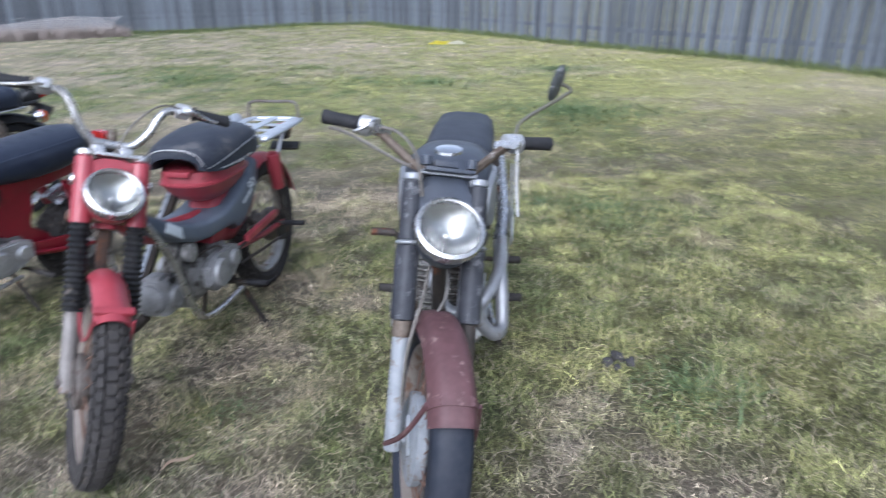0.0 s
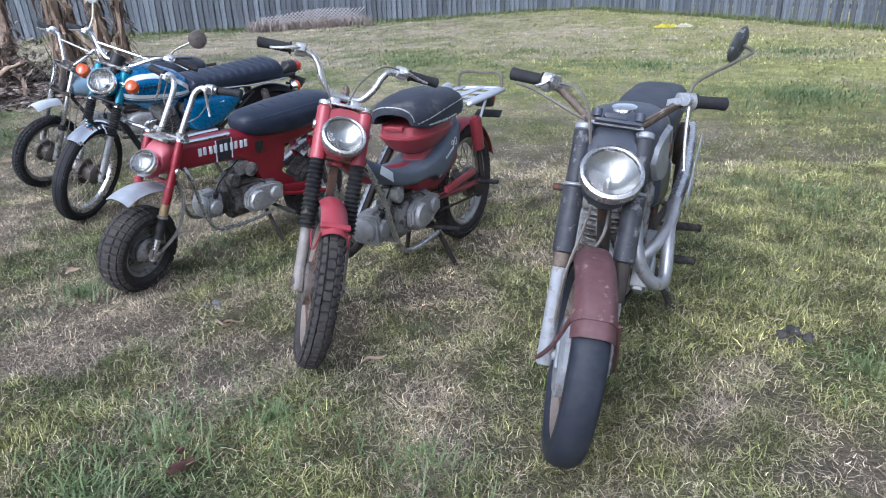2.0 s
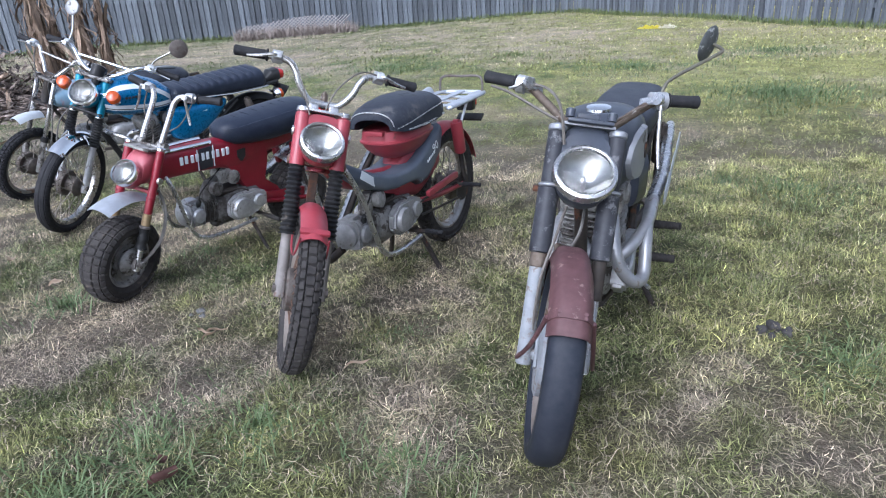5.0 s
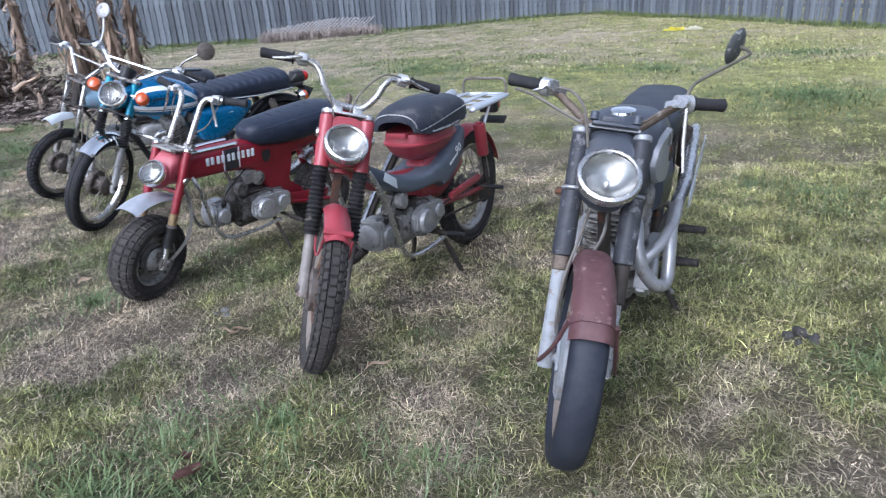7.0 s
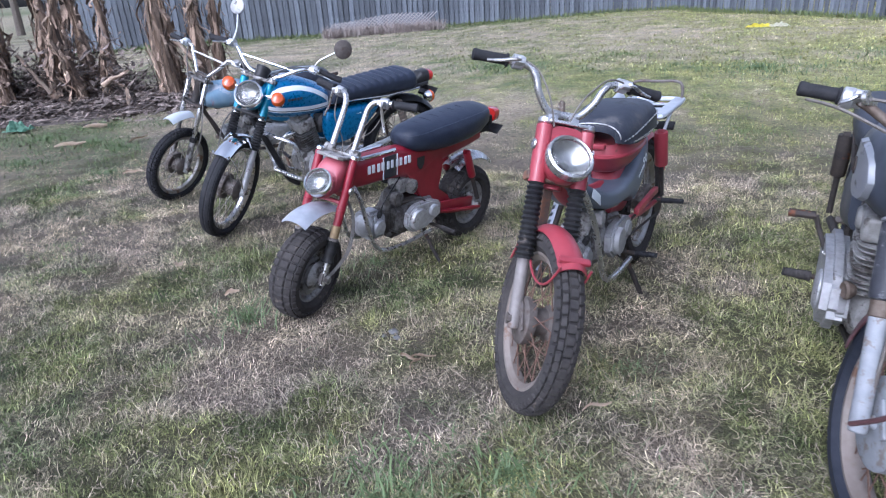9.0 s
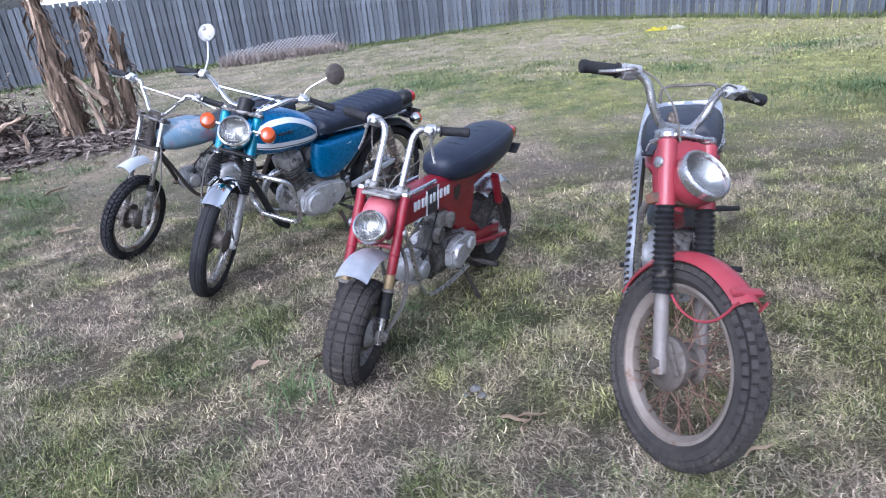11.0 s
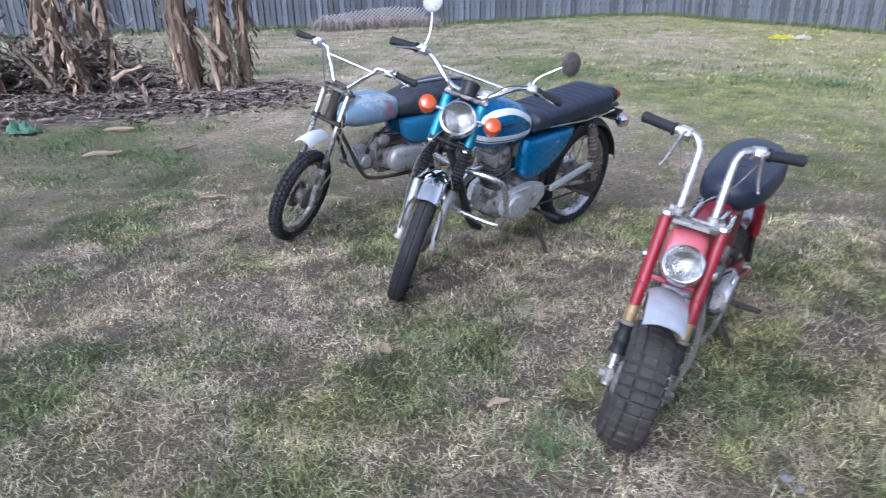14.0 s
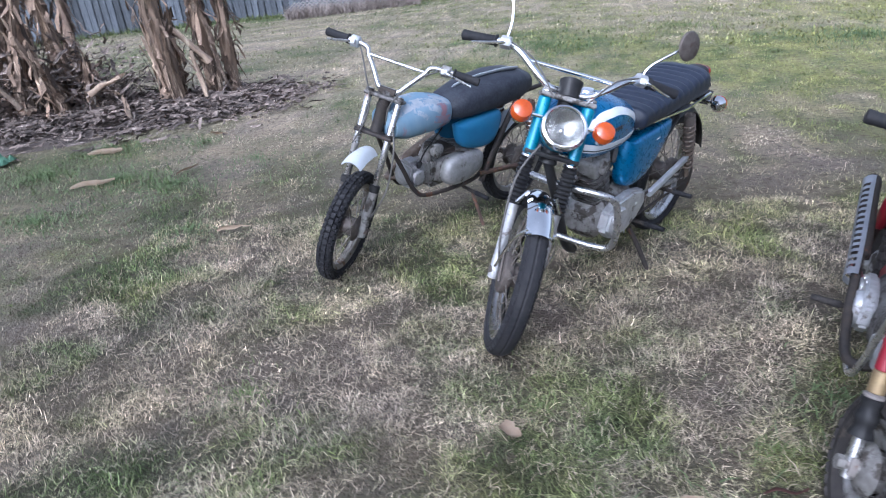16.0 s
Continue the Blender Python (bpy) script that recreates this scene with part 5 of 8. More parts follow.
    for side in (-1, 1):
        for dx in (-0.043, 0.043):
            bm = B()
            block(bm, (0.0035, 0.0045, 0.098), Matrix.Translation((0.60 + dx, side * 0.0508, 0.536)), 0.0)
            part("stripe_edge", bm, "stripe", fm)
        for i in range(5):
            bm = B()
            for dx in (-0.0125, 0.0125):
                block(bm, (0.016, 0.006, 0.036), Matrix.Translation((0.715 - 0.056 * i + dx, side * 0.0515, 0.552 - 0.003 * i)), 0.003)
            part("badge", bm, "stripe", fm, "white badge shape")
    for side in (-1, 1):
        bm = B()
        plate(bm, [(0.425, 0.53), (0.372, 0.53), (0.374, 0.492), (0.392, 0.47), (0.405, 0.47), (0.423, 0.492)], side * 0.046, side * 0.0515, 0.002)
        part("shield_badge", bm, "black_paint", fm, "dark worn shield badge")
    bm = B()
    for side in (-1, 1):
        tube(bm, rounded([(0.80, side * 0.03, 0.606), (0.66, side * 0.04, 0.603), (0.56, side * 0.04, 0.60)], 3), 0.008, 8)
    part("frame_trim", bm, "chrome", fm)
    saddle = [(0.495, 0.6, 0.6375, 0.03, 2.2), (0.48, 0.58, 0.6579, 0.064, 2.4), (0.43, 0.556, 0.6735, 0.092, 2.6), (0.34, 0.542, 0.679, 0.11, 2.6), (0.23, 0.537, 0.688, 0.122, 2.6), (0.11, 0.541, 0.694, 0.124, 2.6), (0.02, 0.552, 0.698, 0.116, 2.6), (-0.055, 0.574, 0.692, 0.096, 2.4), (-0.1, 0.6, 0.676, 0.064, 2.2), (-0.115, 0.626, 0.656, 0.028, 2.2)]
    bm = B()
    body(bm, saddle, 32)
    seat = part("seat", bm, "vinyl", root, "thick black vinyl saddle", sharp=60)
    for side in (-1, 1):
        bm = B()
        decal(bm, saddle, [(0.488, 0.640), (0.40, 0.648), (0.30, 0.657), (0.14, 0.666), (0.02, 0.669), (-0.05, 0.667), (-0.09, 0.658)], 0.0028, side, 0.0022)
        part("piping", bm, "vinyl", seat)
    for x, top in ((0.43, 0.666), (0.37, 0.676), (0.31, 0.681), (0.25, 0.685), (0.19, 0.688), (0.13, 0.692), (0.07, 0.695)):
        bm = B()
        tube(bm, rounded([(x, -0.075, top - 0.022), (x + 0.010, -0.045, top - 0.006), (x + 0.014, 0, top), (x + 0.010, 0.045, top - 0.006), (x, 0.075, top - 0.022)], 3), 0.0026, 5)
        part("seam", bm, "vinyl", seat)
    flat_engine(root, 0.455, 0.268, 0.95)
    bm = B()
    block(bm, (0.10, 0.085, 0.07), Matrix.Translation((0.475, 0, 0.415)), 0.012)
    lathe(bm, [(0.03, 0), (0.034, 0.006), (0.034, 0.02), (0.02, 0.026)], (0.46, 0.04, 0.405), (0, 1, 0), 20)
    part("air_cleaner", bm, "alu_dirt_shade", root, "grimy alloy carburettor above the engine")
    bm = B()
    for side in (-1, 1):
        tube(bm, rounded([(0.81, side * 0.04, 0.50), (0.79, side * 0.065, 0.43), (0.755, side * 0.08, 0.27), (0.70, side * 0.09, 0.185), (0.56, side * 0.10, 0.168), (0.38, side * 0.10, 0.175)], 5), 0.009, 8)
    part("engine_guard", bm, "chrome_old", root, "bent tubular engine guard")
    bm = B()
    for side in (-1, 1):
        tube(bm, rounded([(0.36, side * 0.06, 0.25), (0.2, side * 0.09, 0.215), (0.0, side * 0.1, 0.176)], 4), 0.015, 10, 0.7)
        plate(bm, [(0.36, 0.31), (0.36, 0.23), (0.20, 0.20), (0.12, 0.21)], side * 0.05, side * 0.058, 0.002)
    part("swingarm", bm, "red_mini", root, "red swingarm")
    for side in (-1, 1):
        shock(root, (0.09, side * 0.075, 0.485), (-0.01, side * 0.088, 0.21), "red_mini", spring=False, r=0.019)
        peg(root, 0.33, 0.13, 0.18, side, rubber="tyre_dirty")
    bm = B()
    mudguard(bm, (0, 0, 0.182), 0.268, 60, 132, 0.115, 0.03, n=18)
    part("rear_fender", bm, "chrome_old", root, "dull chrome rear fender")
    bm = B()
    body(bm, [(-0.235, 0.575, 0.63, 0.03, 3.5), (-0.225, 0.57, 0.635, 0.036, 3.5), (-0.185, 0.57, 0.635, 0.038, 3.5)])
    part("tail_light", bm, "red_lens", root, "red rectangular tail light")
    bm = B()
    block(bm, (0.03, 0.05, 0.05), Matrix.Translation((-0.17, 0, 0.58)), 0.006)
    block(bm, (0.06, 0.12, 0.006), Matrix.Translation((-0.21, 0, 0.53)) @ Matrix.Rotation(0.6, 4, "Y"), 0.002)
    block(bm, (0.13, 0.02, 0.05), Matrix.Translation((-0.12, 0, 0.545)), 0.004)
    part("plate_bracket", bm, "black_paint", root)
    bm = B()
    tube(bm, rounded([(0.69, -0.04, 0.22), (0.66, -0.10, 0.20), (0.55, -0.12, 0.24), (0.38, -0.125, 0.32), (0.2, -0.125, 0.38)], 5), 0.014, 10)
    ex = part("exhaust_pipe", bm, "iron", root)
    bm = B()
    tube(bm, rounded([(0.30, -0.125, 0.345), (0.25, -0.125, 0.365), (0.05, -0.13, 0.42), (-0.1, -0.13, 0.455)], 4), [0.018] + [0.026] * 11 + [0.02], 14)
    part("muffler", bm, "iron", ex)
    bm = B()
    slotted(bm, rounded([(0.40, -0.128, 0.31), (0.30, -0.128, 0.347), (0.18, -0.13, 0.385), (0.05, -0.132, 0.42), (-0.08, -0.132, 0.45)], 9), 0.029)
    part("heat_shield", bm, "silver_paint", ex, "slotted chrome heat shield")
    bm = B()
    tube(bm, rounded([(0.40, 0.07, 0.19), (0.385, 0.13, 0.08), (0.37, 0.20, -0.026)], 4), 0.0085, 8)
    part("side_stand", bm, "iron", root, "rusty side stand")
    bm = B()
    block(bm, (0.30, 0.02, 0.05), Matrix.Translation((0.17, 0.07, 0.235)) @ Matrix.Rotation(radians(-10), 4, "Y"), 0.008)
    part("chain_guard", bm, "red_mini", root)
    return root


def mirror(root, fr, foot, bend, centre, facing, R=0.052, stem="chrome", shell="shroud"):
    bm = B()
    tube(bm, rounded([foot, bend, centre], 6), 0.005, 8)
    m = part("mirror", bm, stem, root, "round mirror on a thin stem", fr.frame)
    c = Vector(centre)
    bm = B()
    f = Vector(facing)
    lathe(bm, [(R * 0.25, -0.013), (R * 0.7, -0.011), (R * 0.95, -0.006), (R, 0.0), (R * 0.96, 0.004), (R * 0.93, 0.002), (R * 0.5, -0.012)], c, f, 30)
    part("mirror_shell", bm, shell, m, "", fr.frame)
    bm = B()
    lathe(bm, [(R * 0.93, 0.0025), (R * 0.5, 0.0035), (0.001, 0.004)], c, f, 30)
    part("mirror_glass", bm, "mirror_glass", m, "", fr.frame)


def road_bike():
    root = stand_in("blue_motorcycle", "metallic blue road motorcycle with white tank stripe on its side stand", "motorcycle", (-0.742, 2.145, 0), 234.7, 7.4)
    fr = Front(1.192, 0.279, 22.5, 0.08, 38.9)
    wheel("front_wheel", root, fr.wheel, 0.281, 0.072, 0.058, "ribs", "rubber", "rim_chrome", drum_side=-1)
    wheel("rear_wheel", root, Matrix.Translation((0, 0, 0.279)), 0.281, 0.078, 0.062, "ribs", "rubber", "rim_chrome", drum_side=1)
    headlamp(root, fr, 0.518, 0.072, 0.072, 0.10, "teal", label="chrome-rimmed round headlight")
    fork_legs(root, fr, 0.074, 0.63, [("slider", -0.03, 0.25, 0.0175, "alu", 0), ("gaiter", 0.24, 0.40, 0.028, "gaiter", 11), ("ring", 0.398, 0.412, 0.023, "chrome", 0), ("upper_cover", 0.41, 0.60, 0.0215, "teal", 0), ("cap", 0.60, 0.625, 0.018, "chrome", 0)])
    clamps(root, fr, 0.074, 0.61, "alu_dirt_shade", 0.42, "black_paint")
    bm = B()
    lathe(bm, [(0.030, 0), (0.036, 0.006), (0.037, 0.05), (0.040, 0.056), (0.040, 0.066), (0.034, 0.07), (0.002, 0.068)], (-0.015, 0.0, 0.605), (-0.35, 0, 1), 26)
    part("speedometer", bm, "black_paint", root, "black speedometer cup", fr.frame)
    h = bars(root, fr, [(-0.055, 0.03, 0.632), (-0.05, 0.075, 0.638), (-0.055, 0.125, 0.672), (-0.085, 0.19, 0.722), (-0.115, 0.25, 0.738), (-0.158, 0.375, 0.732)], 0.0112, "chrome", cross=(-0.068, 0.16, 0.70), label="high chrome handlebar with crossbar")
    for side in (-1, 1):
        grip_and_lever(h, side, fr.frame, (-0.120, side * 0.265, 0.737), (-0.160, side * 0.385, 0.731), drop=(-0.01, 0, -0.015), lever_mat="chrome", ball=False)
    mirror(root, fr, (-0.11, 0.238, 0.745), (-0.112, 0.258, 0.795), (-0.118, 0.36, 0.888), (-0.8, -0.55, 0.0), 0.05, shell="hub_dull")
    mirror(root, fr, (-0.11, -0.238, 0.745), (-0.12, -0.236, 0.82), (-0.13, -0.265, 0.93), (-0.9, 0.15, -0.1), 0.043, shell="alu_scuffed")
    for side in (-1, 1):
        bm = B()
        tube(bm, [(0.02, side * 0.07, 0.535), (0.02, side * 0.112, 0.535)], 0.007, 8)
        ind = part("indicator", bm, "chrome", root, "amber turn indicator on a chrome stem", fr.frame)
        bm = B()
        lathe(bm, [(0.012, -0.04), (0.03, -0.03), (0.035, -0.005), (0.036, 0.0)], (0.02, side * 0.139, 0.535), (0.9, 0, 0.45), 24)
        part("indicator_shell", bm, "chrome", ind, "", fr.frame)
        bm = B()
        lathe(bm, [(0.0365, -0.004), (0.0365, 0.010), (0.031, 0.024), (0.018, 0.031), (0.002, 0.033)], (0.02, side * 0.139, 0.535), (0.9, 0, 0.45), 24)
        part("lens", bm, "amber", ind, "", fr.frame)
    bm = B()
    mudguard(bm, (0, 0, 0), 0.306, 62, 175, 0.09, 0.028, n=24)
    gd = part("front_fender", bm, "chrome_bright", root, "chrome front fender", fr.wheel)
    bm = B()
    for side in (-1, 1):
        tube(bm, rounded([(0.13, side * 0.042, 0.272), (0.10, side * 0.07, 0.20), (0.02, side * 0.08, 0.03)], 4), 0.005, 7)
        tube(bm, rounded([(-0.06, side * 0.045, 0.295), (-0.05, side * 0.075, 0.25)], 2), 0.007, 7)
    part("fender_stay", bm, "chrome", gd, "", fr.wheel)
    for pts in ([(-0.08, -0.22, 0.74), (0.0, -0.14, 0.70), (0.03, -0.05, 0.60)], [(-0.08, 0.22, 0.74), (0.0, 0.13, 0.70), (0.04, 0.05, 0.60)]):
        cable(h, pts, 0.003, "cable", fr.frame)
    cable(root, [(0.04, -0.05, 0.45), (0.06, -0.10, 0.33), (0.04, -0.095, 0.15), (0.02, -0.07, 0.03)], 0.004, "cable", fr.frame)
    # tank, seat, covers
    hull = [(0.985, 0.685, 0.745, 0.045, 2.3), (0.967, 0.655, 0.782, 0.09, 2.5), (0.91, 0.626, 0.815, 0.122, 2.6), (0.82, 0.608, 0.828, 0.135, 2.6), (0.72, 0.602, 0.815, 0.13, 2.6), (0.62, 0.605, 0.775, 0.11, 2.6), (0.56, 0.62, 0.725, 0.078, 2.4), (0.54, 0.65, 0.695, 0.03, 2.2)]
    bm = B()
    body(bm, hull, 40)
    tank = part("fuel_tank", bm, "blue", root, "metallic blue fuel tank with white stripes")
    for side in (-1, 1):
        for line, w in (([(0.972, 0.70), (0.90, 0.683), (0.80, 0.672), (0.68, 0.662), (0.565, 0.662)], 0.0105), ([(0.568, 0.672), (0.62, 0.715), (0.69, 0.755), (0.78, 0.782), (0.88, 0.78), (0.955, 0.75)], 0.012)):
            bm = B()
            decal(bm, hull, line, w, side)
            part("tank_stripe", bm, "stripe", tank, "white tank stripe")
        for drop, w, mat in ((0.0135, 0.0022, "black_stripe"), (0.0185, 0.0026, "stripe")):
            bm = B()
            decal(bm, hull, [(0.95, 0.694 - drop), (0.88, 0.680 - drop), (0.80, 0.672 - drop), (0.68, 0.662 - drop), (0.58, 0.662 - drop)], w, side)
            part("pinstripe", bm, mat, tank)
    for side in (-1, 1):
        bm = B()
        for i in range(5):
            block(bm, (0.013, 0.006, 0.012), Matrix.Translation((0.845 - 0.018 * i, side * 0.1345, 0.728)), 0.001)
        part("badge", bm, "black_stripe", tank)
    bm = B()
    lathe(bm, [(0.026, 0), (0.028, 0.008), (0.024, 0.016), (0.002, 0.018)], (0.80, 0, 0.822), (0, 0, 1), 22)
    part("filler_cap", bm, "chrome", tank)
    bm = B()
    st = []
    n = 78
    for i in range(n + 1):
        t = i / n
        x = 0.585 - 0.655 * t
        rise = -0.014 + 0.038 * (t * t * (3 - 2 * t))
        ends = min(1.0, (t / 0.05) ** 0.5 if t < 0.05 else 1.0, ((1 - t) / 0.07) ** 0.5 if t > 0.93 else 1.0)
        rib = 0.011 * abs(math.sin(t * math.pi * 13)) ** 0.7 if 0.1 < t < 0.88 else 0.009
        zt = 0.738 + rise + rib
        st.append((x, 0.642 + 0.02 * (1 - ends), 0.642 + (zt - 0.642) * (0.35 + 0.65 * ends), 0.128 * (0.55 + 0.45 * ends), 3.2))
    body(bm, st, 26)
    seat = part("seat", bm, "vinyl", root, "long black ribbed vinyl seat", sharp=60)
    bm = B()
    for side in (-1, 1):
        tube(bm, [(0.57, side * 0.10, 0.66), (0.2, side * 0.133, 0.652), (-0.055, side * 0.126, 0.66)], 0.006, 6)
    part("seat_trim", bm, "chrome", seat, "bright seat trim strip")
    for side in (-1, 1):
        bm = B()
        pillow(bm, [(0.595, 0.612), (0.50, 0.617), (0.38, 0.62), (0.25, 0.62), (0.222, 0.605), (0.24, 0.57), (0.31, 0.50), (0.39, 0.445), (0.46, 0.415), (0.545, 0.412), (0.595, 0.445), (0.61, 0.53)], side * 0.042, side * 0.116)
        sc = part("side_cover", bm, "blue", root, "metallic blue side cover")
        if side == 1:
            letters(sc, "100", 0.035, Matrix.Translation((0.345, 0.1105, 0.555)) @ SIDE, "stripe")
            bm = B()
            block(bm, (0.05, 0.002, 0.006), Matrix.Translation((0.40, 0.1135, 0.571)) @ Matrix.Rotation(0.2, 4, "Y"), 0.0)
            part("badge", bm, "stripe", sc)
    bm = B()   # frame
    tube(bm, rounded([(1.0, 0, 0.73), (0.94, 0, 0.67), (0.6, 0, 0.63), (0.3, 0, 0.63)], 4), 0.02, 10)
    tube(bm, rounded([(1.02, 0, 0.66), (0.92, 0, 0.45), (0.83, 0, 0.25), (0.76, 0, 0.19)], 4), 0.018, 10)
    for side in (-1, 1):
        tube(bm, rounded([(0.5, side * 0.06, 0.64), (0.2, side * 0.075, 0.64), (-0.16, side * 0.075, 0.665)], 4), 0.012, 8)
        tube(bm, rounded([(0.46, side * 0.06, 0.63), (0.42, side * 0.075, 0.42), (0.43, side * 0.075, 0.24)], 4), 0.013, 8)
        tube(bm, rounded([(0.40, side * 0.075, 0.40), (0.15, side * 0.085, 0.60)], 2), 0.010, 8)
    head_tube(bm, fr, 0.63, 0.16, 0.029)
    part("frame", bm, "black_paint", root, "black tubular frame")
    upright_engine(root, 0.62, 0.325, 1.0, 16, case="alu_dirt_shade")
    bm = B()
    for side in (-1, 1):
        tube(bm, rounded([(0.955, 0, 0.54), (0.95, side * 0.08, 0.54), (0.915, side * 0.165, 0.53), (0.875, side * 0.20, 0.50), (0.85, side * 0.207, 0.43), (0.83, side * 0.20, 0.34), (0.82, side * 0.17, 0.285), (0.85, side * 0.10, 0.285), (0.90, 0, 0.31)], 5), 0.0125, 10)
    part("crash_bar", bm, "chrome_old", root, "chrome engine crash bar")
    bm = B()
    for side in (-1, 1):
        tube(bm, [(0.42, side * 0.085, 0.33), (0.0, side * 0.105, 0.285)], 0.0135, 10, 0.8)
        block(bm, (0.06, 0.012, 0.05), Matrix.Translation((-0.01, side * 0.11, 0.30)), 0.006)
    part("swingarm", bm, "alu_dirt_shade", root, "grimy alloy swingarm")
    bm = B()
    block(bm, (0.36, 0.022, 0.03), Matrix.Translation((0.22, 0.118, 0.365)) @ Matrix.Rotation(radians(9), 4, "Y"), 0.01)
    part("chain_guard", bm, "silver_paint", root, "silver chain guard")
    bm = B()
    for z0, z1 in ((0.27, 0.235), (0.34, 0.345)):
        tube(bm, [(0.50, 0.112, z0), (0.0, 0.112, z1 + 0.02)], 0.006, 6)
    lathe(bm, [(0.075, 0), (0.078, 0.003), (0.075, 0.006), (0.02, 0.006)], (0, 0.108, 0.279), (0, 1, 0), 36)
    part("chain", bm, "iron", root)
    for side in (-1, 1):
        shock(root, (0.10, side * 0.115, 0.60), (0.01, side * 0.12, 0.29), "hub_dull", True, 0.022, "rust_bar")
        peg(root, 0.43, 0.14, 0.22, side)
        peg(root, 0.16, 0.13, 0.27, side, L=0.08)
    bm = B()
    mudguard(bm, (0, 0, 0.279), 0.325, 50, 170, 0.12, 0.035, n=24)
    part("rear_fender", bm, "black_paint", root, "dark rear fender")
    bm = B()
    body(bm, [(-0.05, 0.62, 0.66, 0.026, 3), (-0.105, 0.63, 0.69, 0.032, 3), (-0.14, 0.648, 0.728, 0.052, 3), (-0.195, 0.655, 0.735, 0.054, 3)])
    tl = part("tail_light", bm, "black_paint", root, "tail light in a black housing")
    bm = B()
    body(bm, [(-0.193, 0.659, 0.732, 0.052, 3), (-0.225, 0.665, 0.730, 0.05, 3), (-0.24, 0.675, 0.720, 0.035, 2.6)])
    part("lens", bm, "red_lens", tl)
    bm = B()
    block(bm, (0.015, 0.10, 0.03), Matrix.Translation((-0.19, 0, 0.625)), 0.004)
    block(bm, (0.07, 0.15, 0.006), Matrix.Translation((-0.225, 0, 0.59)) @ Matrix.Rotation(0.9, 4, "Y"), 0.002)
    part("plate_bracket", bm, "black_paint", root)
    for side in (-1, 1):
        bm = B()
        tube(bm, [(-0.11, side * 0.05, 0.605), (-0.11, side * 0.12, 0.605)], 0.007, 8)
        ind = part("indicator", bm, "chrome", root, "rear turn indicator in a chrome shell")
        bm = B()
        lathe(bm, [(0.002, -0.034), (0.02, -0.030), (0.032, -0.012), (0.036, 0.0)], (-0.11, side * 0.15, 0.605), (-1, 0, 0.0), 24)
        part("indicator_shell", bm, "chrome", ind)
        bm = B()
        lathe(bm, [(0.0365, 0.0), (0.0365, 0.010), (0.031, 0.022), (0.002, 0.03)], (-0.11, side * 0.15, 0.605), (-1, 0, 0.0), 24)
        part("lens", bm, "amber", ind)
    bm = B()
    tube(bm, rounded([(0.73, -0.02, 0.49), (0.80, -0.05, 0.46), (0.82, -0.10, 0.32), (0.72, -0.13, 0.22), (0.5, -0.14, 0.21)], 5), 0.017, 10)
    ex = part("exhaust_pipe", bm, "chrome_old", root)
    bm = B()
    tube(bm, rounded([(0.5, -0.14, 0.21), (0.45, -0.14, 0.212), (0.1, -0.15, 0.24), (-0.2, -0.155, 0.27)], 4), [0.018] + [0.036] * 11 + [0.03], 14)
    part("muffler", bm, "chrome_old", ex)
    bm = B()
    tube(bm, rounded([(0.47, 0.09, 0.20), (0.455, 0.14, 0.12), (0.43, 0.215, -0.03)], 4), 0.0105, 8)
    block(bm, (0.05, 0.03, 0.012), Matrix.Translation((0.43, 0.215, -0.02)), 0.004)
    part("side_stand", bm, "iron", root, "side stand")
    return root


